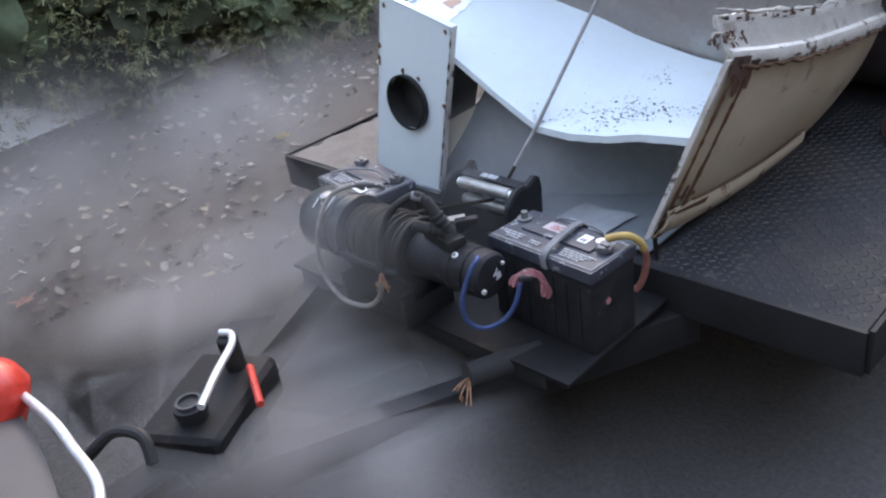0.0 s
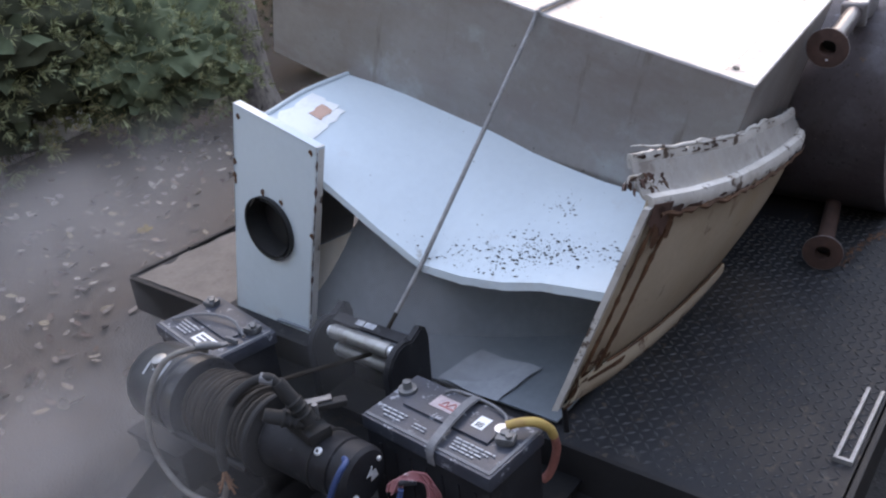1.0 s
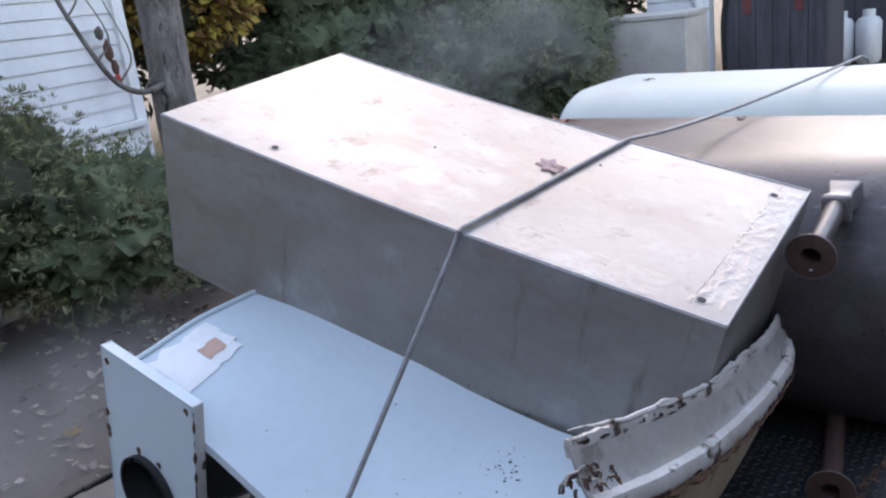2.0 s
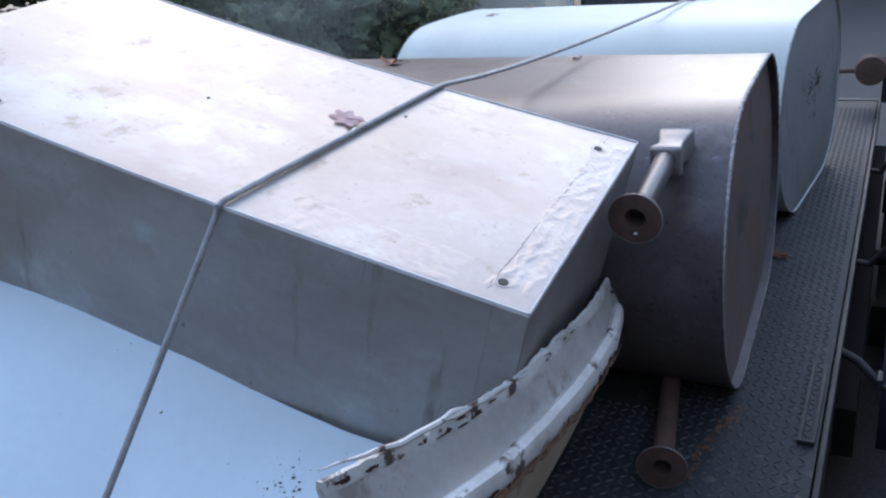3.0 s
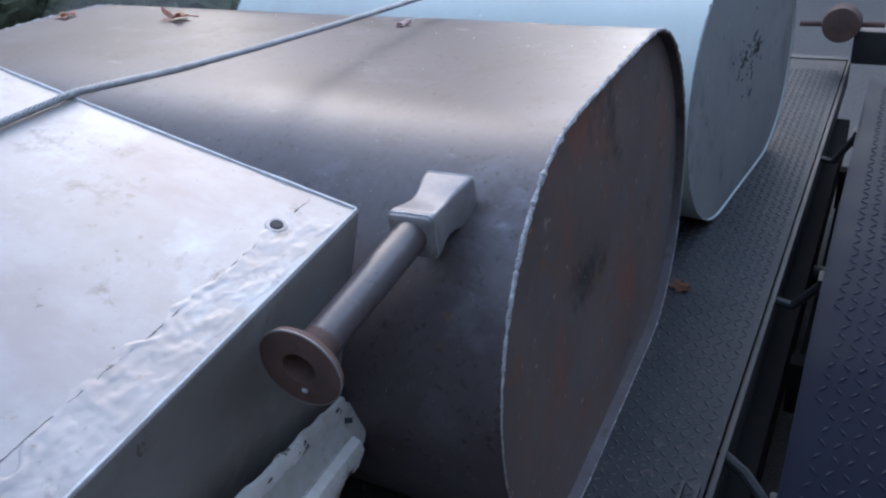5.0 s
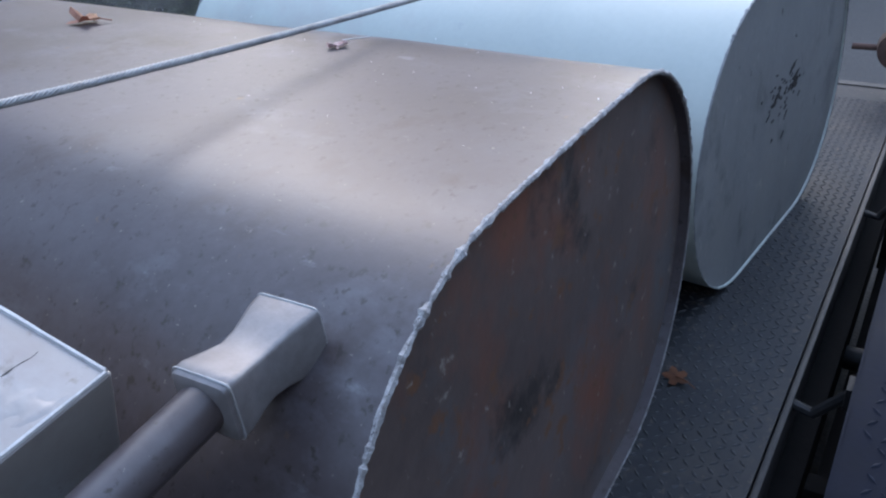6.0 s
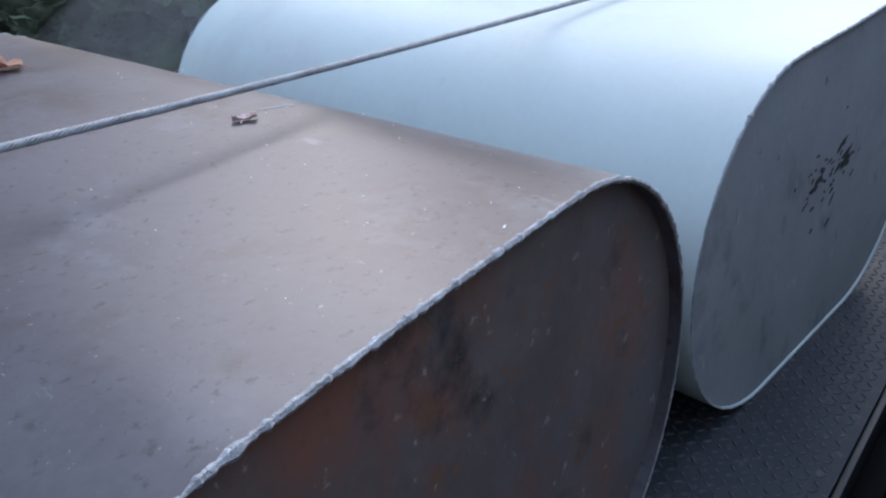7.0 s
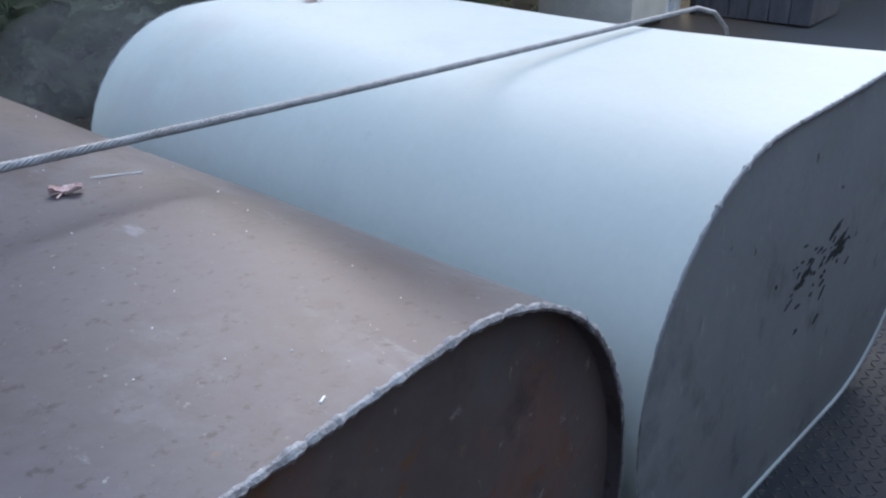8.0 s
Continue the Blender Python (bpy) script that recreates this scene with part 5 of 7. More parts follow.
# ---- cream panel ----
CREAM_TOP = [(1.8, 0.953, 1.018), (1.92, 0.922, 0.993), (2.05, 0.9, 0.97), (2.18, 0.892, 0.952), (2.31, 0.89, 0.935), (2.44, 0.898, 0.915), (2.57, 0.912, 0.892), (2.69, 0.94, 0.866), (2.8, 0.972, 0.83)]
CREAM_LIP = [(1.82, 1.0, 1.082), (1.96, 0.962, 1.055), (2.08, 0.94, 1.032), (2.2, 0.93, 1.008), (2.32, 0.93, 0.996), (2.45, 0.937, 0.968), (2.58, 0.95, 0.94), (2.7, 0.97, 0.916), (2.82, 1.0, 0.875)]
CREAM_BOT = [(1.69, 1.098, 0.575), (1.82, 1.07, 0.571), (1.96, 1.055, 0.567), (2.09, 1.047, 0.565), (2.22, 1.043, 0.567), (2.34, 1.042, 0.57), (2.45, 1.042, 0.575), (2.55, 1.043, 0.582), (2.64, 1.046, 0.592)]


def cream_point(u, v):
    b, t = polyline(CREAM_BOT, u), polyline(CREAM_TOP, u)
    p = b.lerp(t, v)
    p.y -= 0.015 * math.sin(math.pi * v)
    return p


def build_cream():
    th = thing("cream_panel", "cream painted steel panel with torn rusting edges", "metal panel")
    part("sheet", slab(cream_point, 30, 12, 0.004), M_CREAM, th, smooth=40)
    # open channel along the top: outer bead, trough and torn inner lip
    def channel(u, v):
        a, b = polyline(CREAM_TOP, u), polyline(CREAM_LIP, u)
        p = a.lerp(b, v)
        p.z -= 0.022 * math.sin(math.pi * min(1.0, v * 1.15)) * (1 - 0.4 * v)
        return p
    part("trough", slab(channel, 48, 10, 0.004), M_TROUGH, th, "open channel along the top", smooth=50)
    n = 90
    for side in (0, 1):
        bm = bmesh.new()
        rows = []
        for i in range(n + 1):
            u = i / n
            p = channel(u, float(side))
            j = 0.007 * noise.noise(V(i * 0.35, side * 9.0, 0)) + 0.005 * noise.noise(V(i * 0.9, side * 4.0, 2))
            if side == 0:
                ring = (V(0, 0.012, 0.004 + j * 0.4), V(0, 0.004, 0.009), V(0, -0.008, 0.004), V(0, -0.012, -0.01), V(0, -0.008, -0.026 + j * 1.5), V(0, -0.003, -0.024 + j * 1.5), V(0, 0.0, -0.008))
            else:
                ring = (V(0, -0.004, -0.02 + j * 1.4), V(0, -0.007, -0.004), V(0, -0.003, 0.008 + j), V(0, 0.004, 0.008 + j), V(0, 0.006, -0.004), V(0, 0.003, -0.02), V(0, 0.0, -0.02))
            rows.append([bm.verts.new(p + d) for d in ring])
        for a, b in zip(rows, rows[1:]):
            for k in range(7):
                bm.faces.new((a[k], a[(k + 1) % 7], b[(k + 1) % 7], b[k]))
        bm.faces.new(rows[0][::-1]), bm.faces.new(rows[-1])
        bmesh.ops.recalc_face_normals(bm, faces=bm.faces[:])
        part("rolled_edge", bm, M_CREAMEDGE, th, "torn rolled edge with flaking white paint")
    # folded front edge: two parallel folds with rust between
    for k, (du, w, mt) in enumerate(((0.0, 0.026, M_CREAM), (0.042, 0.028, M_CREAM))):
        a, b = cream_point(du, 0.01), cream_point(du, 0.97)
        pts = [a.lerp(b, i / 24) + V(0.0015 * noise.noise(V(i * 0.8, k * 3, 0)), -0.006, 0) for i in range(25)]
        bm = bmesh.new()
        rows = [[bm.verts.new(p + V(*d)) for d in ((-w / 2, 0.006, 0), (-w / 2 + 0.004, -0.006, 0), (w / 2 - 0.004, -0.006, 0), (w / 2, 0.006, 0))] for p in pts]
        for r0, r1 in zip(rows, rows[1:]):
            for q in range(4):
                bm.faces.new((r0[q], r0[(q + 1) % 4], r1[(q + 1) % 4], r1[q]))
        bm.faces.new(rows[0][::-1]), bm.faces.new(rows[-1])
        bmesh.ops.recalc_face_normals(bm, faces=bm.faces[:])
        part("edge_fold", bm, M_CREAMEDGE if k == 0 else mt, th)
    for du in (0.0195, 0.066):
        a, b = cream_point(du, 0.02), cream_point(du, 0.9)
        part("rust_line", tube([a.lerp(b, i / 30) + V(0.003 * noise.noise(V(i * 0.9, du * 50, 0)), -0.0135, 0) for i in range(31)], lambda u: 0.0042 + 0.0034 * noise.noise(V(u * 34, du * 40, 2)), 6), M_RUST, th, "rust along the fold")
    # bottom flange
    part("bottom_flange", slab(lambda u, v: cream_point(0.01 + 0.6 * u, 0.17 * (1 - v) + 0.01 * v) + V(0, -0.008 - 0.012 * math.sin(math.pi * v), 0), 20, 5, 0.005), M_CREAM, th)
    part("rust_line", tube([cream_point(0.09 + 0.5 * i / 20, 0.175) + V(0, -0.0085, 0) for i in range(21)], 0.003, 6), M_RUST, th)
    part("rust_patch", slab(lambda u, v: cream_point(0.03 + 0.1 * u, 0.1 + 0.05 * v + 0.02 * u) + V(0, -0.021, 0), 5, 3, 0.002), M_RUST, th, "rust stain")
    # ragged rust blots along the folded edge and the lower flange
    rb = random.Random(44)
    for k in range(20):
        u0 = 0.004 + 0.07 * rb.random() ** 1.5
        v0 = (0.02 + 0.3 * rb.random() ** 1.6) if k < 12 else (0.84 + 0.12 * rb.random())
        if k > 16:
            u0, v0 = 0.1 + 0.3 * rb.random(), 0.03 + 0.12 * rb.random()
        cen = cream_point(u0, v0)
        ru, rv = 0.006 + 0.012 * rb.random(), 0.008 + 0.028 * rb.random() + (0.03 if 11 < k < 17 else 0)
        bm = bmesh.new()
        rim = []
        for q in range(12):
            t0 = 2 * math.pi * q / 12
            kk = 0.6 + 0.7 * rb.random()
            rim.append(bm.verts.new(cream_point(max(0, u0 + ru * kk * math.cos(t0)), max(0.005, v0 + rv * kk * math.sin(t0))) + V(0, -0.0148 - 0.0065 * (k > 16) - 0.0045 * (v0 < 0.17), 0)))
        bm.faces.new(rim)
        bmesh.ops.solidify(bm, geom=bm.faces[:], thickness=0.0012)
        part("rust_blot", bm, M_RUST, th, "dark rust blot")
    part("rust_line", tube([polyline(CREAM_TOP, 0.02 + 0.75 * i / 60) + V(0, -0.0105 + 0.002 * noise.noise(V(i * 0.5, 2, 0)), -0.031 + 0.006 * noise.noise(V(i * 0.4, 7, 1))) for i in range(61)],
                           lambda u: max(0.0015, 0.0055 * (1 - 0.6 * u) + 0.004 * noise.noise(V(u * 30, 1, 9))), 6), M_RUST, th, "rust under the rolled edge")
    # ragged places where the white paint has come off the rolled edges
    rb = random.Random(45)
    for k in range(58):
        lip = k % 3 == 0
        line, out = (CREAM_LIP, -0.0088) if lip else (CREAM_TOP, -0.0138)
        u0 = rb.random() ** 1.6 * 0.97
        z0 = (0.003 + rb.gauss(0, 0.003)) if lip else (-0.023 + rb.gauss(0, 0.004))
        ru, rz = 0.004 + 0.02 * rb.random() ** 2, 0.0012 + 0.0035 * rb.random() + (0.006 if k % 9 == 1 else 0)
        bm = bmesh.new()
        rim = []
        for q in range(11):
            t0, kk = 2 * math.pi * q / 11, 0.45 + 0.8 * rb.random()
            u1 = min(1.0, max(0.0, u0 + ru * kk * math.cos(t0)))
            rim.append(bm.verts.new(polyline(line, u1) + V(0, out, z0 + rz * kk * math.sin(t0))))
        bm.faces.new(rim)
        bmesh.ops.solidify(bm, geom=bm.faces[:], thickness=0.0012)
        part("bare_patch", bm, M_DARKRUST, th, "dark rusty patch where paint flaked off")
    # crumpled corner at the top front
    rng = random.Random(9)
    c0 = cream_point(0.0, 1.0) + V(0.0, 0.02, 0.04)
    for k in range(22):
        p = c0 + V(-0.012 + 0.05 * rng.random(), -0.03 + 0.045 * rng.random(), -0.03 + 0.03 * rng.random())
        q = p + V(-0.014 + 0.03 * rng.random(), -0.01 + 0.018 * rng.random(), -0.008 + 0.018 * rng.random())
        r = q + V(0.012 * rng.random(), -0.01 + 0.018 * rng.random(), -0.012 * rng.random())
        part("torn_flap", slab(lambda u, v: p.lerp(q, u).lerp(r, v * 0.6) + V(0, 0, 0.006 * math.sin(3 * u + 2 * v)), 3, 3, 0.0018), (M_RUST, M_DARKRUST, M_CREAMEDGE, M_DARKRUST)[k % 4], th)
    for k, (u0, u1, up) in enumerate(((-0.0, 0.28, 0.013), (0.1, 0.42, 0.01), (0.3, 0.62, 0.009))):
        pts = [polyline(CREAM_LIP, u0 + (u1 - u0) * i / 26) + V(0, -0.002 + 0.004 * noise.noise(V(i * 0.3, k, 1)), up + 0.006 * noise.noise(V(i * 0.25, k, 5)) + (0.01 * (1 - i / 8) if k == 0 and i < 8 else 0)) for i in range(27)]
        part("peeled_strip", tube(pts, lambda u: 0.0042 * max(0.25, math.sin(math.pi * (0.05 + 0.9 * u))), 6), M_CREAMEDGE, th, "peeled strip of the torn lip")
    for k in range(7):
        p = c0 + V(-0.008 * rng.random(), 0.012 * rng.random(), -0.012 + 0.016 * rng.random())
        pts = spline([p, p + V(-0.012 - 0.01 * rng.random(), 0.006, 0.008 * rng.random()), p + V(-0.02 - 0.012 * rng.random(), 0.01 * rng.random(), -0.012 * rng.random())], 5)
        part("torn_sliver", tube(pts, 0.0016, 5), M_CREAMEDGE if k % 2 else M_DARKRUST, th)
    part("corner_rust", slab(lambda u, v: cream_point(0.0 + 0.055 * u, 0.9 + 0.085 * v - 0.05 * u * (1 + 0.5 * math.sin(9 * u)) * (1 - v)) + V(-0.001, -0.0155, 0), 8, 6, 0.0015), M_DARKRUST, th, "dark rust at the torn corner")
    e0, e1 = polyline(CREAM_TOP, 1.0), polyline(CREAM_LIP, 1.0)
    ax1, ax2 = (e1 - e0), V(0.45, 0.1, -0.6).normalized()

    def tab(u, v):
        r, q = 0.62 * u, math.pi * (v - 0.5) * 2
        c0 = e0.lerp(e1, 0.5) + V(-0.012, 0, -0.004)
        return c0 + ax1 * r * math.cos(q) * (1 + 0.12 * noise.noise(V(v * 7, 2, 1))) + V(0.03, 0.004, -0.012) * (1.6 * u * math.sin(q)) + V(0, 0, 0.004 * (1 - u))
    part("end_tab", slab(tab, 5, 26, 0.004), M_TROUGH, th, "rounded flattened end of the channel", smooth=50)
    # black piece on the uncut tab carries the slot's inner shade
    part("slot", prism([(-0.004, -0.013), (0.004, -0.013), (0.005, 0.0), (0.003, 0.013), (-0.003, 0.012)], 0.0012, Matrix.Translation(e0.lerp(e1, 0.6) + V(-0.012, 0, 0.003)) @ pose(0, 0, 0, 0, -20, 30)), M_RUBBER, th, "black piece for the dark inside of a slot")
    part("prop_rod", cyl(V(1.722, 1.088, 0.5), V(1.716, 1.09, 0.585), 0.006, seg=10), M_FRAME, th)
    return th


build_cream()


# ---- oil tanks ----
def obround(w, h, bow, seg=22):
    """The section of an oil tank lying on its flat side; bow lifts the middle of the flats."""
    r = h / 2
    f = w / 2 - r
    pts = []
    for k in range(seg + 1):
        a = -math.pi / 2 + math.pi * k / seg
        pts.append((f + r * math.cos(a), r * math.sin(a)))
    for k in range(1, 12):
        x = f - 2 * f * k / 12
        pts.append((x, r + bow * (1 - (x / f) ** 2)))
    for k in range(seg + 1):
        a = math.pi / 2 + math.pi * k / seg
        pts.append((-f + r * math.cos(a), r * math.sin(a)))
    for k in range(1, 12):
        x = -f + 2 * f * k / 12
        pts.append((x, -r - 0.0 * bow))
    return pts


def build_tank(name, label, m, w, h, length, bow, shell, plate, recess, rim, dished, bead, bead_mat, lean, turn=0.0, lift=0.0):
    """A steel oil tank: shell, end plates set in behind the rim, weld beads. Local y runs along it, z up."""
    th = thing(name, label, "oil tank", "scrap oil tanks", at=m)
    prof = obround(w, h, bow)
    n = len(prof)

    def skew(y, z, x=0.0):
        """The near end was cut a little out of square: its foot and one side stand proud."""
        return y + (turn * x - lean * (0.5 - z / h)) * (1 - y / length)
    def swell(x, y, z):
        """The upper back corner of the near end stands a little high."""
        return z + (lift * (max(0.0, x + 0.1) / 0.6) ** 2 * max(0.0, 1 - y / 0.55) if z > 0 else 0.0) * min(1.0, max(0.0, z) / (0.5 * h))
    bm = bmesh.new()
    ys = [0, 0.012] + [0.012 + (length - 0.024) * k / 10 for k in range(1, 10)] + [length - 0.012, length]
    rings = []
    for i, y in enumerate(ys):
        row = []
        for k, (x, z) in enumerate(prof):
            w1 = 0.0025 * noise.noise(V(x * 3, y * 3, z * 3)) if 1 < i < len(ys) - 2 else 0.0
            row.append(bm.verts.new((x * (1 + w1), skew(y, z, x), swell(x, y, z) + w1)))
        rings.append(row)
    for a, b in zip(rings, rings[1:]):
        for k in range(n):
            bm.faces.new((a[k], a[(k + 1) % n], b[(k + 1) % n], b[k]))
    # inner lip at both ends
    t = rim
    for row, y, s in ((rings[0], 0.0, 1), (rings[-1], length, -1)):
        inn = []
        for yy in (y, y + s * recess):
            inn.append([bm.verts.new((x * (1 - 2 * t / w), skew(yy, z, x), swell(x, yy, z) * (1 - 2 * t / h))) for x, z in prof])
        for a, b in ((row, inn[0]), (inn[0], inn[1])):
            for k in range(n):
                bm.faces.new((a[k], a[(k + 1) % n], b[(k + 1) % n], b[k]))
    bmesh.ops.recalc_face_normals(bm, faces=bm.faces[:])
    part("shell", bm, shell, th, smooth=40)
    for y, s in ((0.0, 1), (length, -1)):
        bm = bmesh.new()
        rows = []
        for q, depth in ((1.0, 0), (0.9, 0.2), (0.7, 0.55), (0.4, 0.85), (0.12, 1.0)):
            rows.append([bm.verts.new((x * (1 - 2 * t / w) * q, skew(y + s * (recess * 0.8 - dished * depth), z * q, x * q), swell(x, y, z) * (1 - 2 * t / h) * q)) for x, z in prof])
        for a, b in zip(rows, rows[1:]):
            for k in range(n):
                bm.faces.new((a[k], a[(k + 1) % n], b[(k + 1) % n], b[k]))
        bm.faces.new(rows[-1])
        bmesh.ops.recalc_face_normals(bm, faces=bm.faces[:])
        part("end_plate", bm, plate, th, smooth=40)
        dense_p = []
        for k in range(n):
            a, b = V(*prof[k], 0), V(*prof[(k + 1) % n], 0)
            cnt = max(1, int((b - a).length / 0.0042))
            dense_p += [a.lerp(b, i / cnt) for i in range(cnt)]
        pts = [V(p.x * (1 - 0.6 * t / w), skew(y - s * 0.001, p.y, p.x), swell(p.x, y, p.y) * (1 - 0.6 * t / h)) for p in dense_p]
        pts.append(pts[0])
        bm = bmesh.new()
        fr = frames_along(pts)
        prev = first = None
        for i, (p, _, sd, u) in enumerate(fr):
            r = bead * max(0.25, 0.72 + 0.55 * noise.noise(V(i * 0.23, 0, y)) + 0.5 * noise.noise(V(i * 0.71, 5, y)))
            r *= 0.3 + 0.7 * max(0.0, min(1.0, (p.z / h - 0.05) / 0.3))
            p = p + V(0.0016 * noise.noise(V(i * 0.6, 8, 0)), 0, 0.0016 * noise.noise(V(i * 0.6, 11, 0)))
            row = [bm.verts.new(p + (sd * math.cos(a) + u * math.sin(a)) * r) for a in (0, 1.05, 2.09, 3.14, 4.19, 5.24)]
            if prev:
                for k in range(6):
                    bm.faces.new((prev[k], prev[(k + 1) % 6], row[(k + 1) % 6], row[k]))
            prev = row
        bmesh.ops.recalc_face_normals(bm, faces=bm.faces[:])
        part("weld_bead", bm, bead_mat, th, "rough weld bead")
    return th


T1 = pose(3.412, 0.797, 0.847, 0, 0, -1.0)
tank1 = build_tank("brown_oil_tank", "brown steel oil tank lying on its side, rusted end plate", T1, 1.164, 0.69, 1.56, 0.003, M_BROWN, M_RUSTEND, 0.024, 0.006, 0.0, 0.0054, M_WELD, 0.022, 0.054)
T2 = pose(4.605, 0.774, 0.842, 0, 0, -5.0)
tank2 = build_tank("blue_oil_tank", "pale blue painted oil tank with flaking grey end", T2, 1.125, 0.685, 1.54, 0.004, M_BLUETANK, M_TANKEND, 0.006, 0.003, 0.006, 0.0045, M_TANKEND, 0.02, 0.0, 0.06)


rng = random.Random(61)
for k in range(46):
    big = k < 7
    t0 = rng.gauss(0, 0.075)
    u, v = -0.01 + 0.8 * t0 + rng.gauss(0, 0.025), 0.06 + 0.2 * t0 + rng.gauss(0, 0.026 if big else 0.036)
    y = -0.0014 - 0.02 * (0.5 - v / 0.685)
    a = 0.35 + rng.gauss(0, 0.3)
    L, Wd = (0.016 + 0.014 * rng.random(), 0.005 + 0.004 * rng.random()) if big else (0.003 + 0.011 * rng.random() ** 2, 0.0012 + 0.0028 * rng.random())
    out = []
    for q in range(15):
        t0 = 2 * math.pi * q / 15
        kk = 0.45 + 0.85 * rng.random()
        px, pz = L * math.cos(t0) * kk, Wd * math.sin(t0) * kk
        out.append((u + px * math.cos(a) - pz * math.sin(a), v + px * math.sin(a) + pz * math.cos(a)))
    part("paint_flake", prism(out, 0.0012, Matrix(((1, 0, 0, 0), (0, 0, -1, y), (0, 1, 0, 0), (0, 0, 0, 1)))), M_FLAKE, tank2, "bare patch where paint flaked off")


def build_pipe(tank, base, tip, square, fr):
    """A flanged pipe stub on the tank's flank, in the tank's coordinates."""
    inv = T1.inverted()
    a, b = inv @ Vector(base), inv @ Vector(tip)
    d = (b - a).normalized()
    root = part("pipe", lathe([(a + d * (0.11 if square else 0), 0.022), (b - d * 0.034, 0.022)], 28), M_BROWN if square else M_DARKRUST, tank, "rust-brown steel pipe stub")
    part("flange", lathe([(b - d * 0.002, 0.022), (b - d * 0.002, fr - 0.002), (b + d * 0.005, fr), (b + d * 0.007, fr - 0.002), (b + d * 0.007, 0.0195), (b - d * 0.036, 0.019), (b - d * 0.036, 0.022), (b - d * 0.002, 0.022)], 36, caps=False, axis=d), M_DARKRUST, root, "rusted round pipe flange")
    fo = d.orthogonal().normalized()
    fp = d.cross(fo)
    # thin pale ring that draws the highlight on the flange's edge
    part("flange_highlight", tube([b + d * 0.0055 + (fo * math.cos(2 * math.pi * k / 40) + fp * math.sin(2 * math.pi * k / 40)) * (fr - 0.0008) for k in range(41)], 0.0011, 5), M_HIGHLIGHTSTEEL, root, "pale line as a rim highlight")
    # black plug in the pipe stands for the unlit depth of its bore
    part("bore", lathe([(b - d * 0.033, 0.0192), (b - d * 0.031, 0.0192)], 20), M_RUBBER, root)
    part("burr", block((0.012, 0.006, 0.004), Matrix.Translation(b + d * 0.01 + V(0.01, 0, -0.028)), 0.001), M_ZINC, root)
    if square:
        s = V(0, 1, 0)
        u = d.cross(s).normalized()
        if u.z < 0:
            u = -u
        s = u.cross(d)
        sec = []
        for k in range(20):
            q = 2 * math.pi * k / 20
            ca, sa = math.cos(q), math.sin(q)
            sec.append((0.034 * math.copysign(abs(ca) ** 0.2, ca), 0.033 * math.copysign(abs(sa) ** 0.2, sa)))
        bm = bmesh.new()
        rows = []
        for k, (q, lift, sc) in enumerate(((-0.003, -0.002, 0.7), (0.0, -0.002, 0.86), (0.006, -0.002, 0.92), (0.014, -0.002, 0.92), (0.022, -0.003, 0.88), (0.036, -0.004, 0.8), (0.052, -0.006, 0.74), (0.07, -0.007, 0.78), (0.086, -0.008, 0.88), (0.1, -0.01, 0.99), (0.116, -0.012, 1.06), (0.12, -0.012, 0.95))):
            c0 = a + d * (0.137 - q) + V(0, 0, lift)
            rows.append([bm.verts.new(c0 + s * (x * sc) + u * (y * sc)) for x, y in sec])
        for r0, r1 in zip(rows, rows[1:]):
            for k in range(20):
                bm.faces.new((r0[k], r0[(k + 1) % 20], r1[(k + 1) % 20], r1[k]))
        bm.faces.new(rows[0][::-1]), bm.faces.new(rows[-1])
        bmesh.ops.recalc_face_normals(bm, faces=bm.faces[:])
        sk = part("socket", bm, M_HIGHLIGHTSTEEL, root, "square steel socket welded on, highlights in its pale colour")
        for q, lift, sc in ((0.005, -0.002, 0.915), (0.117, -0.012, 1.05)):
            c0 = a + d * (0.137 - q) + V(0, 0, lift)
            rim = [c0 + s * (x * sc) + u * (y * sc) for x, y in sec]
            part("rim", tube(rim + rim[:1], lambda w: 0.0012 + 0.0009 * noise.noise(V(w * 40, q * 90, 1)), 6), M_SEAM, sk, "frosty rim")
        rng = random.Random(11)
        for k in range(5):
            p = a + d * (0.05 + 0.05 * rng.random()) - u * 0.024
            part("fibre", tube(spline([p, p + V(0.006 * rng.random(), 0.004, -0.02), p + V(0.015 * (rng.random() - 0.5), 0.006, -0.035 - 0.01 * rng.random())], 4), 0.0009, 5), M_SEAM, root)


build_pipe(tank1, (3.0, 0.892, 1.148), (2.62, 0.88, 1.104), True, 0.049)
build_pipe(tank1, (3.1, 0.925, 0.555), (2.66, 0.846, 0.553), False, 0.051)


# ---- leaves on the load ----
def leaf_mesh(size, curl, seed, lobes=5):
    """One dry curled leaf with lobes and a stalk, flat side down, about its own origin."""
    rng = random.Random(seed)
    bm = bmesh.new()
    cen = bm.verts.new((0, 0, 0.004))
    rim = []
    n = lobes * 4
    for k in range(n):
        a = 2 * math.pi * k / n
        r = size * (0.55 + 0.45 * abs(math.cos(a * lobes / 2))) * (0.85 + 0.3 * rng.random())
        rim.append(bm.verts.new((r * math.cos(a), r * 0.75 * math.sin(a), 0.003 + 0.45 * curl * (r / size) ** 2 * (0.5 + 0.5 * math.sin(a * 2 + seed)))))
    for k in range(n):
        bm.faces.new((cen, rim[k], rim[(k + 1) % n]))
    bmesh.ops.solidify(bm, geom=bm.faces[:], thickness=0.0012)
    tube(spline([(0, 0, 0.005), (-size * 0.5, -size * 0.4, 0.008), (-size * 1.1, -size * 0.8, 0.004)], 4), 0.0014, 5, True, bm)
    return bm


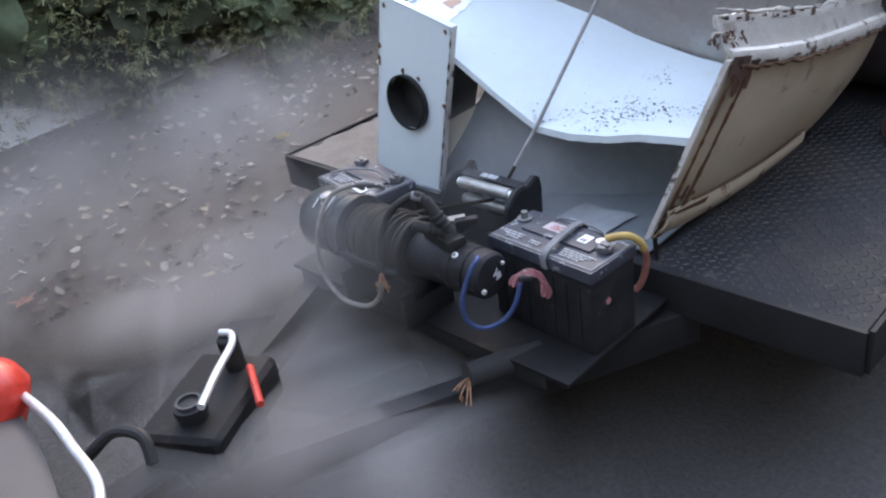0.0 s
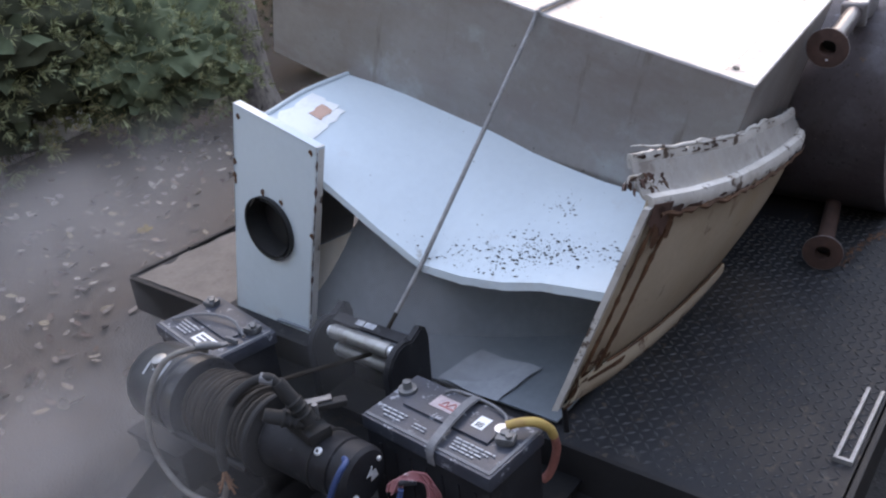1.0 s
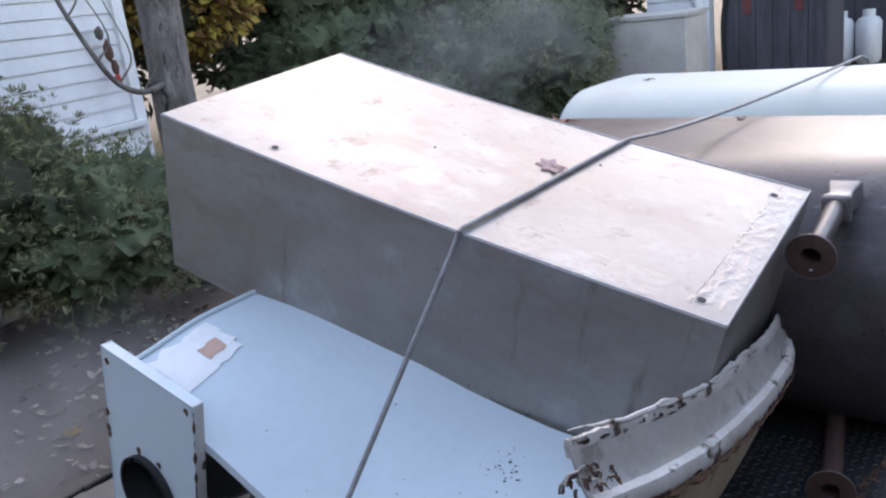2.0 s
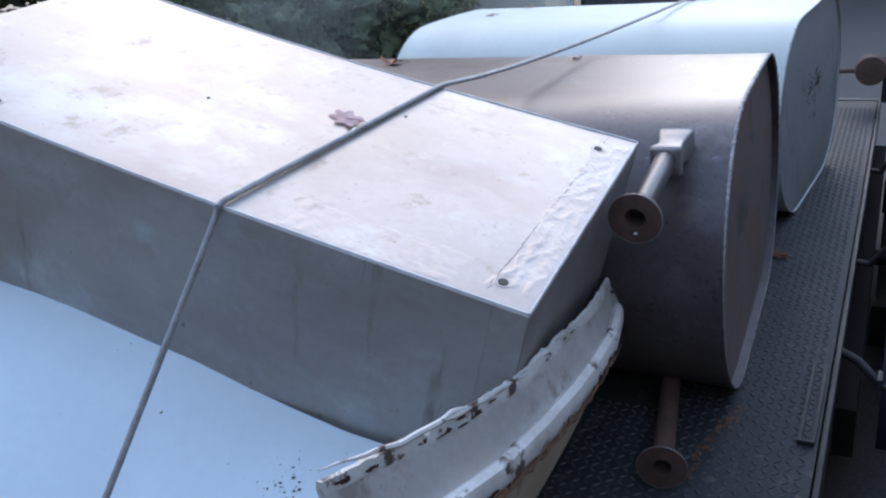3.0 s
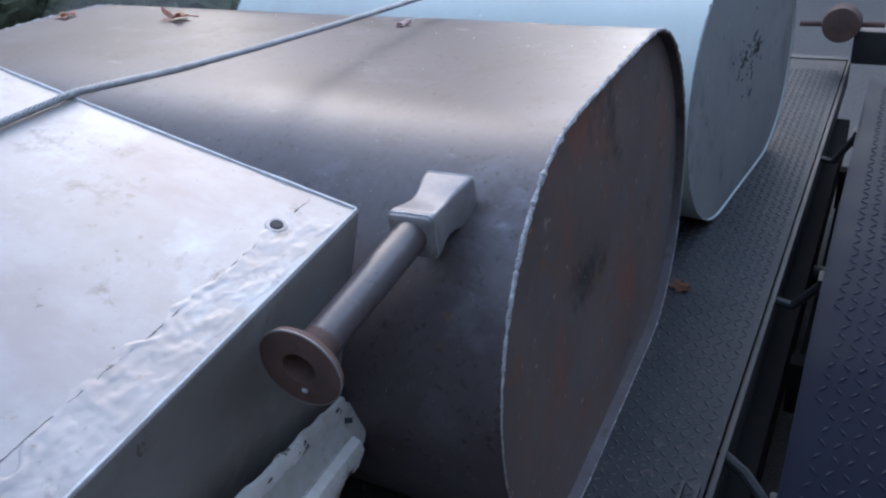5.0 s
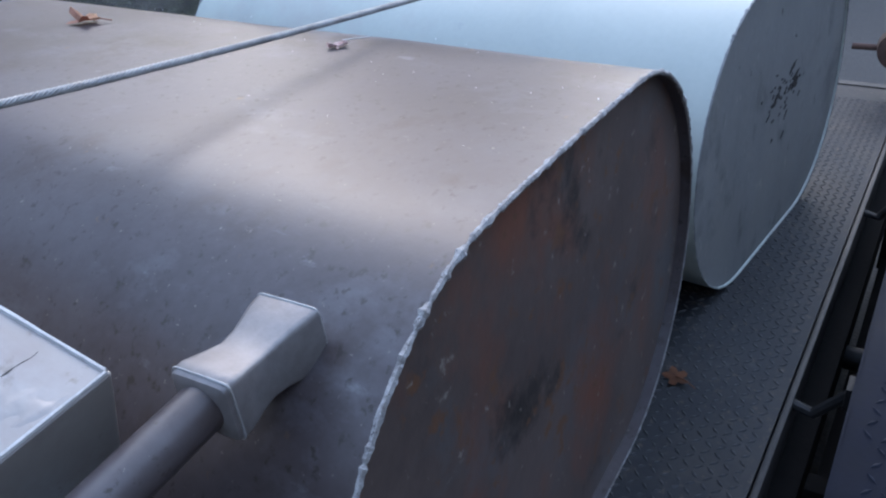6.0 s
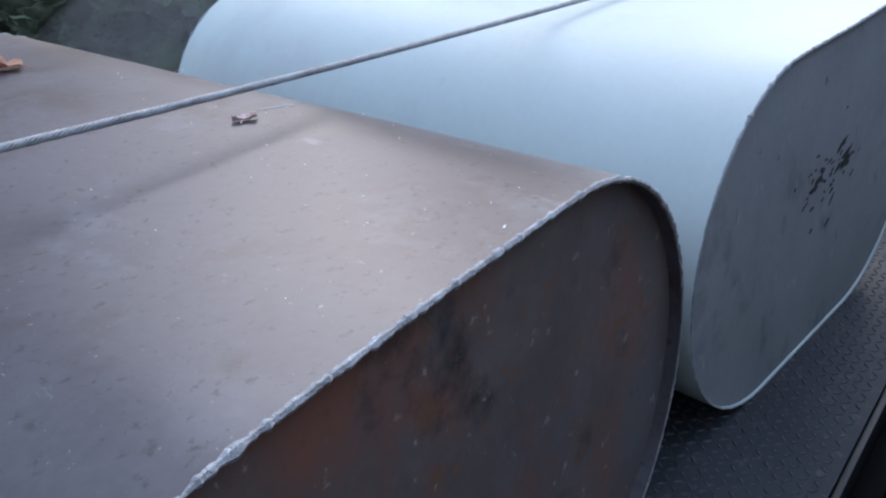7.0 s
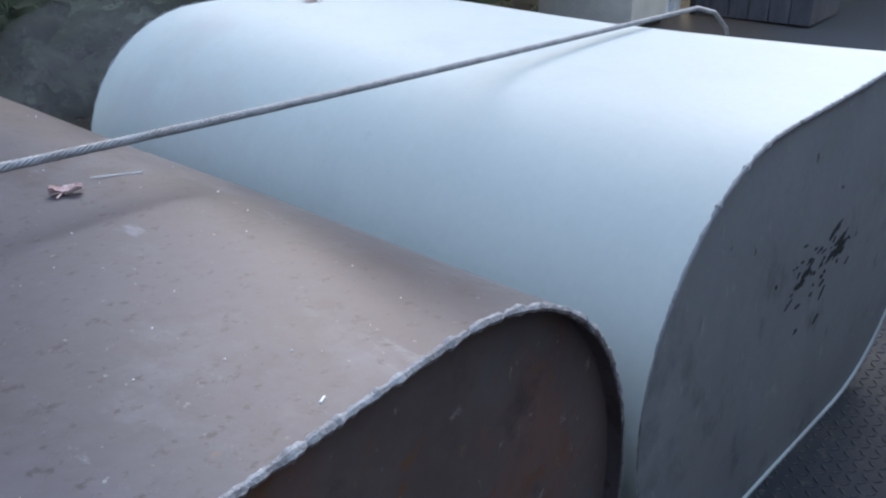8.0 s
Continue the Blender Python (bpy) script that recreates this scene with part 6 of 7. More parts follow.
def leaf(m, size, curl, seed, material, label, lobes=5):
    ob = single("dry_leaf", leaf_mesh(size, curl, seed, lobes), material, label, "leaf", "leaves on the load")
    ob.matrix_world = m
    return ob


TOP1, TOP2 = 1.1945, 1.1885


def crumpled_leaf(m, size, seed, label):
    """A shrivelled leaf: a creased, rolled-up blade with a stalk."""
    def f(u, v):
        a, b = (u - 0.5) * 2, (v - 0.5) * 2
        w = math.sqrt(max(0.02, 1 - 0.9 * a * a))
        return V(size * a, size * 0.5 * b * w, max(0.0015, size * (0.3 * b * b + 0.35 * noise.noise(V(a * 1.7, b * 1.7, seed)) + 0.15 * noise.noise(V(a * 5, b * 5, seed + 2)) + 0.12)))
    bm = slab(f, 12, 10, 0.0008)
    tube(spline([(0, -size * 0.1, size * 0.25), (-size * 0.25, -size * 0.6, size * 0.12), (-size * 0.4, -size * 1.2, 0.002)], 4), 0.0011, 5, True, bm)
    ob = single("dry_leaf", bm, M_LEAFPALE, label, "leaf", "leaves on the load", smooth=30)
    ob.matrix_world = m
    return ob


crumpled_leaf(pose(3.623, 1.33, TOP1, 0, 0, -35), 0.017, 4, "small shrivelled frosted leaf on the brown tank")
leaf(pose(3.585, 1.944, TOP1, 0, 0, 80), 0.042, 0.045, 2, M_LEAFDRY, "curled orange-brown leaf on the brown tank")
leaf(pose(3.56, 2.3, TOP1 - 0.001, 0, 0, 10), 0.034, 0.03, 6, M_LEAFDRY, "curled orange-brown leaf on the brown tank")
leaf(BOXM @ pose(0.386, 0.502, -0.0135, 0, 0, 60), 0.042, 0.012, 3, M_LEAFPINK, "pink-brown dry leaf lying under the rope", 7)
leaf(pose(4.95, 2.02, TOP2 - 0.004, 0, 0, 10), 0.03, 0.02, 4, M_LEAFDRY, "small dry leaf on the blue tank")
leaf(pose(4.7, 2.1, TOP2, 0, 0, 50), 0.03, 0.02, 5, M_LEAFPALE, "small dry leaf on the blue tank")
leaf(pose(3.905, 0.778, DECK + 0.003, 0, 0, 30), 0.036, 0.012, 7, M_LEAFBROWN, "rust-coloured leaf lying on the deck")
# pale grit and scratches on the brown tank
rng = random.Random(21)
bm = bmesh.new()
for k in range(48):
    x, y = 3.3 + 0.45 * rng.random(), 0.86 + 1.2 * rng.random() ** 1.4
    g = bmesh.ops.create_icosphere(bm, subdivisions=1, radius=0.0005 + 0.0008 * rng.random() ** 2)
    bmesh.ops.translate(bm, vec=(x, y, TOP1 - 0.0005), verts=g["verts"])
single("pale_crumbs", bm, M_PAPER, "tiny pale crumbs scattered on the brown tank", "crumbs", kind="stuff")
single("straw", tube([V(3.665, 1.352, 1.1945), V(3.723, 1.337, 1.188)], 0.0008, 6), M_PAPER, "thin pale straw on the brown tank", "straw")
single("chip_of_paint", block((0.0075, 0.0018, 0.0012), at(3.534, 0.824, TOP1 + 0.0003, 0, 0, 22), 0.0004), M_PAPER, "white paint chip by the weld", "paint chip")
single("deck_chip", block((0.05, 0.006, 0.004), at(3.57, 0.79, DECK + 0.004, 0, 0, 12), 0.001), M_PAPER, "thin white splinter on the deck", "splinter")

# ---- plants and ground litter ----
def litter(name, count, box, size, material, label, seed):
    rng = random.Random(seed)
    bm = bmesh.new()
    x0, x1, y0, y1 = box
    for k in range(count):
        x, y = x0 + (x1 - x0) * rng.random(), y0 + (y1 - y0) * rng.random()
        if noise.noise(V(x * 0.9, y * 0.9, seed)) < -0.12:
            continue
        z = 0.03 * noise.noise(V(x * 0.6, y * 0.6, 0)) - 0.02 + 0.05 * max(0.0, min(1.0, (y - 4.2) / 2.0)) + 0.012
        s = size * (0.6 + 0.8 * rng.random())
        rot = Euler((rng.gauss(0, 0.35), rng.gauss(0, 0.35), rng.random() * 6.28)).to_matrix()
        pts = [rot @ V(s * cx, s * cy, s * cz) + V(x, y, z) for cx, cy, cz in ((1, 0, 0.12), (0.45, 0.42, 0), (-0.4, 0.5, 0.15), (-0.8, 0, 0.05), (-0.4, -0.5, 0.1), (0.45, -0.42, 0))]
        v = [bm.verts.new(p) for p in pts]
        bm.faces.new(v)
    return single(name, bm, material, label, "leaf litter", kind="stuff", smooth=0)


litter("leaf_litter", 3400, (-1.5, 9.0, 3.0, 7.5), 0.028, M_LITTER, "brown fallen leaves covering the soil", 31)
litter("leaf_litter", 900, (-1.0, 5.0, 2.95, 5.0), 0.03, M_LITTERPALE, "pale frosted fallen leaves on the soil", 32)


def foliage(bm, centre, radii, count, size, rng, flat=0.5, droop=0.0, narrow=0.3):
    """Sprays of small leaves on a lumpy crown: each a bent pair of narrow blades."""
    for k in range(count):
        a, b = rng.random() * 2 * math.pi, math.acos(2 * rng.random() - 1)
        d = V(math.sin(b) * math.cos(a), math.sin(b) * math.sin(a), math.cos(b))
        lump = 0.82 + 0.3 * noise.noise(d * 2.6 + V(*centre)) + 0.16 * noise.noise(d * 7 + V(*centre))
        depth = 1 - 0.35 * rng.random() ** 2
        p = V(centre[0] + d.x * radii[0] * lump * depth, centre[1] + d.y * radii[1] * lump * depth, centre[2] + d.z * radii[2] * lump * depth)
        if p.z < 0.03:
            continue
        dirv = (d + V(rng.gauss(0, flat), rng.gauss(0, flat), rng.gauss(0.15 - droop, flat))).normalized()
        s = dirv.orthogonal().normalized()
        s = Matrix.Rotation(rng.random() * 6.28, 3, dirv) @ s
        L = size * (0.6 + 0.8 * rng.random())
        w = L * narrow
        n = dirv.cross(s)
        v = [bm.verts.new(q) for q in (p, p + dirv * L * 0.5 + s * w, p + dirv * L + n * L * 0.15, p + dirv * L * 0.5 - s * w)]
        bm.faces.new(v)


def tufts(bm, centre, radii, count, size, rng, needles=20):
    """Rounded tufts of fine needles standing on a lumpy crown."""
    for k in range(count):
        a, b = rng.random() * 2 * math.pi, math.acos(2 * rng.random() - 1)
        d = V(math.sin(b) * math.cos(a), math.sin(b) * math.sin(a), math.cos(b))
        lump = 0.8 + 0.34 * noise.noise(d * 2.6 + V(*centre)) + 0.22 * noise.noise(d * 6 + V(*centre))
        depth = 1 - 0.22 * rng.random() ** 2
        p = V(centre[0] + d.x * radii[0] * lump * depth, centre[1] + d.y * radii[1] * lump * depth, centre[2] + d.z * radii[2] * lump * depth)
        if p.z < 0.05:
            continue
        axis = (d + V(rng.gauss(0, 0.35), rng.gauss(0, 0.35), 0.25 + rng.gauss(0, 0.3))).normalized()
        grow = size * (0.7 + 0.7 * rng.random())
        for q in range(needles):
            dirv = (axis + V(rng.gauss(0, 0.6), rng.gauss(0, 0.6), rng.gauss(0, 0.6))).normalized()
            s = Matrix.Rotation(rng.random() * 6.28, 3, dirv) @ dirv.orthogonal().normalized()
            L = grow * (0.5 + 0.5 * rng.random())
            o = p + dirv * L * 0.25 * rng.random()
            w = L * 0.07
            bm.faces.new([bm.verts.new(e) for e in (o, o + dirv * L * 0.6 + s * w, o + dirv * L, o + dirv * L * 0.6 - s * w)])


def shrub(name, label, pos, lumps, count, size, material, seed, category="shrub"):
    rng = random.Random(seed)
    th = thing(name, label, category, "shrubs along the yard", at=pose(*pos))
    bm = bmesh.new()
    for k in range(4):
        a = k * 1.7 + seed
        tube(spline([(0.05 * math.cos(a), 0.05 * math.sin(a), -0.05), (0.15 * math.cos(a), 0.15 * math.sin(a), 0.4), (0.35 * math.cos(a), 0.35 * math.sin(a), 0.9)], 5), lambda u: 0.045 * (1 - 0.6 * u), 8, True, bm)
    part("stems", bm, M_BARK, th)
    bm = bmesh.new()
    tot = sum(r[0] * r[1] for _, r in lumps)
    for c, r in lumps:
        if material is M_YELLOWLEAF:
            foliage(bm, c, r, int(1.3 * count * r[0] * r[1] / tot), size * 1.35, rng, narrow=0.3)
        else:
            tufts(bm, c, r, int(count * r[0] * r[1] / tot / 9), size * 1.05, rng, 15)
    tagged(part("crown", bm, material, th, "", smooth=0), kind="stuff")
    # solid core whose dark colour stands in for shade between the leaves
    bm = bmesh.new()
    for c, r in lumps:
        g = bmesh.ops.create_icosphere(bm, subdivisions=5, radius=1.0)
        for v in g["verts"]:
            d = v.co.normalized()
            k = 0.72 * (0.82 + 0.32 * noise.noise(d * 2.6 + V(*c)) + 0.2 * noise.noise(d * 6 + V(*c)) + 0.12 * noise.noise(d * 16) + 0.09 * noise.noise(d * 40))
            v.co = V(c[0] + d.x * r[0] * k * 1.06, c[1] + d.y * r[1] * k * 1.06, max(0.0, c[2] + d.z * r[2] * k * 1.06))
    part("shade_core", bm, M_EVERD, th, "dark core standing in for shade inside the crown", smooth=60)
    return th


shrub("evergreen_shrub", "broad olive green evergreen shrub with dense feathery sprays", (2.5, 5.45, 0),
      [((0, 0, 0.9), (1.2, 0.9, 0.95)), ((-1.0, 0.1, 1.15), (1.15, 0.9, 1.25)), ((1.1, -0.3, 0.55), (0.85, 0.65, 0.65)), ((0.6, 0.1, 0.85), (0.85, 0.7, 0.75)), ((-1.9, 0.3, 0.8), (1.0, 0.8, 0.95))], 64000, 0.05, M_EVER, 41)
shrub("evergreen_shrub", "tall olive green evergreen shrub beside the white wall", (1.3, 6.9, 0),
      [((0, 0, 1.5), (1.3, 0.9, 1.5)), ((-1.0, 0.2, 1.3), (1.0, 0.8, 1.3)), ((0.9, -0.4, 1.1), (0.9, 0.7, 1.1)), ((-2.2, 0.1, 1.2), (1.1, 0.9, 1.3))], 26000, 0.065, M_EVER, 42)
shrub("evergreen_shrub", "low olive green juniper by the leaf litter", (-0.4, 5.7, 0),
      [((0, 0, 0.7), (1.2, 0.8, 0.85)), ((-1.3, 0.2, 0.8), (1.1, 0.8, 0.9))], 30000, 0.05, M_EVER, 43)
shrub("autumn_shrub", "yellow autumn shrub glowing behind the trunk", (6.6, 8.0, 0), [((0, 0, 2.1), (1.0, 0.8, 0.75)), ((0.3, 0.2, 2.5), (0.9, 0.8, 0.9)), ((-1.1, 0.3, 0.8), (0.5, 0.5, 0.6))], 9000, 0.08, M_YELLOWLEAF, 44)
shrub("conifer_shrub", "low dark green conifer beyond the tanks", (6.3, 4.9, 0), [((0, 0, 0.6), (1.1, 0.8, 0.75)), ((1.2, 0.3, 0.7), (1.0, 0.8, 0.8)), ((-0.9, 0.4, 0.5), (0.7, 0.6, 0.55))], 24000, 0.046, M_EVERD, 47)
shrub("conifer_shrub", "olive brown conifer beyond the tanks", (8.9, 5.2, 0), [((0, 0, 0.8), (1.1, 0.9, 1.0)), ((0.9, 0.2, 1.1), (0.9, 0.8, 1.1))], 11000, 0.075, M_EVER, 48)
shrub("conifer_shrub", "dark spreading conifer behind the metal box", (8.6, 8.2, 0), [((0, 0, 0.9), (1.5, 1.2, 1.1)), ((1.4, -0.4, 1.0), (1.3, 1.1, 1.2)), ((0.2, 0.4, 2.0), (1.3, 1.1, 1.2))], 16000, 0.09, M_EVERD, 45)
shrub("conifer_shrub", "olive brown conifer in the back of the yard", (10.4, 6.7, 0), [((0, 0, 1.0), (1.2, 1.2, 1.2)), ((0.3, 0.6, 2.0), (1.1, 1.0, 1.3))], 12000, 0.09, M_EVER, 46)


def build_tree():
    th = thing("garden_tree", "grey-barked tree with bare twisting side branch", "tree", at=pose(4.37, 5.25, 0))
    bm = tube(spline([(0.02, 0, -0.05), (0, 0, 0.4), (0.0, 0.01, 1.2), (0.04, 0.02, 2.2), (0.07, 0.03, 3.4), (0.1, 0, 5.0)], 8), lambda u: 0.165 - 0.06 * u + 0.05 * math.exp(-u * 14), 20)
    for v in bm.verts:
        v.co += V(v.co.x, v.co.y, 0).normalized() * 0.012 * noise.noise(V(v.co.x * 14, v.co.y * 14, v.co.z * 4))
    part("trunk", bm, M_BARK, th)
    part("branch", tube(spline([(-0.1, -0.05, 1.35), (-0.35, -0.15, 1.34), (-0.55, -0.2, 1.45), (-0.72, -0.22, 1.75), (-0.85, -0.2, 2.1), (-1.05, -0.2, 2.5)], 7), lambda u: 0.021 - 0.012 * u, 10), M_BARK, th)
    rng = random.Random(13)
    for k, (x, z) in enumerate(((-0.5, 1.42), (-0.62, 1.55), (-0.75, 1.8), (-0.35, 1.35), (-0.85, 2.05))):
        e = V(x - 0.15 * rng.random(), -0.25, z + 0.35 + 0.2 * rng.random())
        part("twig", tube(spline([(x, -0.2, z), (x + 0.08, -0.24, z + 0.15), e], 5), lambda u: 0.008 - 0.005 * u, 6), M_BARK, th)
    for k in range(7):
        a = k * 0.9
        part("limb", tube(spline([(0, 0, 3.2 + 0.2 * k), (0.7 * math.cos(a), 0.7 * math.sin(a), 3.9 + 0.2 * k), (1.6 * math.cos(a), 1.6 * math.sin(a), 4.7 + 0.25 * k)], 5), lambda u: 0.05 - 0.035 * u, 8), M_BARK, th)


build_tree()


# ---- buildings ----
def siding_board(length, step):
    bm = bmesh.new()
    pts = [(0, 0), (0, -0.016), (step, -0.004), (step, 0)]
    a = [bm.verts.new((0, y, z)) for z, y in pts]
    b = [bm.verts.new((length, y, z)) for z, y in pts]
    bm.faces.new(a), bm.faces.new(b[::-1])
    for k in range(4):
        bm.faces.new((a[k], b[k], b[(k + 1) % 4], a[(k + 1) % 4]))
    bmesh.ops.recalc_face_normals(bm, faces=bm.faces[:])
    return bm


def build_house():
    th = thing("white_house", "white clapboard house wall with corner trim", "house", at=pose(4.68, 6.228, 0, 0, 0, 180 + 12))
    part("wall", block((5.0, 0.16, 3.3), at(2.5, -0.08, 1.65)), M_SIDING, th)
    part("foundation", block((5.02, 0.2, 1.03), at(2.5, -0.06, 0.5), 0.01), M_TRIM, th, "smooth white base board")
    part("water_table", block((5.06, 0.06, 0.05), at(2.5, 0.06, 1.04), 0.008), M_TRIM, th)
    first = None
    step = 0.112
    for k in range(20):
        if first is None:
            first = part("clapboard", siding_board(5.0, step), M_SIDING, th, smooth=0)
            ob = first
        else:
            ob = first.copy()
            scene.collection.objects.link(ob)
        ob.matrix_local = Matrix.Translation((5.0, 0.0, 1.07 + k * step)) @ pose(0, 0, 0, 0, 0, 180)
    part("corner_board", block((0.1, 0.12, 3.3), at(-0.03, -0.02, 1.65), 0.006), M_TRIM, th)
    part("roof", block((5.8, 2.2, 0.12), at(2.5, -0.7, 3.5, -18, 0, 0)), M_ROOF, th)
    win = part("window", block((0.75, 0.05, 1.1), at(1.9, 0.02, 2.6), 0.008), M_TRIM, th)
    part("pane", block((0.6, 0.02, 0.95), at(1.9, 0.045, 2.6)), M_DARKWALL, win, "dark pane")
    orn = thing("wall_ornament", "small red and brown hanging ornament on the clapboards", "ornament", at=pose(4.5, 6.14, 1.3, 0, 0, 12))
    for k, (x, z, w, hh, mt) in enumerate(((-0.05, 0.42, 0.07, 0.1, M_BARK), (0.0, 0.29, 0.075, 0.16, M_PINE), (0.03, 0.17, 0.06, 0.12, M_PINE), (0.035, 0.08, 0.045, 0.1, M_RED))):
        bm = bmesh.new()
        bmesh.ops.create_icosphere(bm, subdivisions=2, radius=0.5)
        for v in bm.verts:
            v.co *= 1 + 0.25 * noise.noise(v.co * 3 + V(k, 0, 0))
        bmesh.ops.transform(bm, matrix=Matrix.Translation((x, -0.03, z)) @ Matrix.Diagonal((w, 0.05, hh, 1)), verts=bm.verts)
        part("ornament_piece", bm, mt, orn)


build_house()


def build_back_house():
    th = thing("back_building", "dark weathered outbuilding with vertical boards", "building", at=pose(15.0, 0, 0))
    part("wall", block((0.2, 9.0, 3.0), at(0.1, 0.6, 1.5)), M_DARKWALL, th)
    for k in range(46):
        part("board", block((0.02, 0.17, 3.0), at(-0.008, -3.7 + 0.18 * k, 1.5), 0.003), M_DARKWALL, th)
    part("roof", block((3.0, 9.6, 0.12), at(1.0, 0.6, 3.1, 0, 8, 0)), M_ROOF, th)
    side = thing("white_lean_to", "white clapboard lean-to with gutter downpipe", "building", at=pose(11.4, 4.15, 0))
    part("wall", block((0.15, 0.8, 2.8), at(0.1, 0.4, 1.4)), M_SIDING, side)
    for k in range(20):
        part("clapboard", block((0.02, 0.8, 0.115), at(0.018, 0.4, 0.2 + 0.125 * k, 0, 6, 0), 0.002), M_SIDING, side)
    part("downpipe", tube(spline([(-0.03, 0.1, 0.0), (-0.03, 0.1, 0.6), (-0.03, 0.12, 1.2), (-0.06, 0.2, 1.6), (-0.03, 0.22, 2.6)], 5), 0.06, 12), M_TRIM, side)
    shed = thing("garden_shed", "dark red and black boarded garden shed", "shed", at=pose(11.6, 3.45, 0))
    part("wall", block((0.9, 1.2, 1.9), at(0.45, 0, 0.95), 0.01), M_DARKWALL, shed)
    for k in range(6):
        part("board", block((0.02, 0.19, 1.9), at(-0.008, -0.5 + 0.2 * k, 0.95), 0.003), M_DARKWALL, shed)
        if k in (1, 4):
            part("batten", block((0.03, 0.1, 0.85), at(-0.02, -0.5 + 0.2 * k, 1.45), 0.003), M_REDDARK, shed, "dark red batten")
    part("roof", block((1.1, 1.4, 0.06), at(0.45, 0, 1.95, 0, 6, 0), 0.01), M_ROOF, shed)
    part("hose", tube(spline([(-0.06, 0.55, 0.0), (-0.06, 0.58, 0.9), (-0.06, 0.52, 1.3), (-0.06, 0.45, 1.7)], 5), 0.03, 10), M_RUBBER, shed)


build_back_house()


def build_cylinder(m):
    th = thing("gas_cylinder", "tall white propane cylinder with valve guard", "gas cylinder", "gas cylinders by the wall", at=m)
    part("body", lathe([(V(0, 0, 0.02), 0.15), (V(0, 0, 0.06), 0.175), (V(0, 0, 0.58), 0.175), (V(0, 0, 0.64), 0.14), (V(0, 0, 0.68), 0.05)], 28), M_TRIM, th)
    part("foot_ring", lathe([(V(0, 0, 0.0), 0.135), (V(0, 0, 0.05), 0.135)], 28), M_TRIM, th)
    part("valve", cyl(V(0, 0, 0.67), V(0, 0, 0.74), 0.022, seg=12), M_COPPER, th)
    part("guard", lathe([(V(0, 0, 0.66), 0.085), (V(0, 0, 0.76), 0.085), (V(0, 0, 0.76), 0.078), (V(0, 0, 0.66), 0.078)], 24, caps=False), M_TRIM, th)
    return th


g = build_cylinder(pose(14.6, 3.32, 0))
copy_thing(g, pose(14.6, 2.95, 0))


def build_grey_cabinet():
    th = thing("grey_cabinet", "grey sheet metal utility cabinet standing in the yard", "cabinet", at=pose(10.6, 4.5, 0))
    part("body", block((0.7, 1.0, 1.1), at(0, 0.02, 0.6), 0.012), M_GREYCAB2, th)
    part("lid", block((0.74, 1.04, 0.05), at(0, 0.02, 1.16), 0.012), M_GREYCAB2, th)
    part("plinth", block((0.68, 0.88, 0.05), at(0, 0, 0.02), 0.004), M_FRAME, th)


build_grey_cabinet()

# treeline and hedge that close the yard behind and beside
def treeline(name, label, spots, seed, material):
    rng = random.Random(seed)
    for x, y, s in spots:
        th = thing(name, label, "tree", "trees round the yard", at=pose(x, y, 0))
        part("trunk", tube(spline([(0, 0, -0.05), (0.05, 0, 1.2 * s), (0, 0.05, 3.2 * s)], 5), lambda u: 0.16 * s * (1 - 0.7 * u), 10), M_BARK, th)
        bm = bmesh.new()
        for k in range(5):
            foliage(bm, (rng.gauss(0, 0.6) * s, rng.gauss(0, 0.6) * s, (1.0 + 0.75 * k) * s), ((1.7 - 0.24 * k) * s, (1.7 - 0.24 * k) * s, 0.95 * s), 1500, 0.16 * s, rng)
        tagged(part("crown", bm, material, th, smooth=0), kind="stuff")


treeline("yard_tree", "dark evergreen tree at the edge of the yard", [(-4.0, 9.5, 1.5), (0.0, 11.0, 1.7), (5.5, 12.5, 1.7), (10.5, 12.0, 1.6), (14.0, 9.0, 1.7)], 71, M_EVERD)
treeline("yard_tree", "dark evergreen tree at the edge of the yard", [(-8.5, -3.5, 1.8), (-9.5, 0.5, 2.0), (-8.8, 4.5, 1.8), (-2.5, -11.0, 1.8), (3.0, -12.5, 1.9), (8.5, -12.0, 1.9)], 72, M_EVERD)
treeline("yard_tree", "tall dark evergreen tree behind the outbuildings", [(13.5, 6.8, 1.6), (17.0, 8.0, 2.0), (7.5, 13.5, 1.9), (3.0, 13.0, 1.8)], 73, M_EVERD)


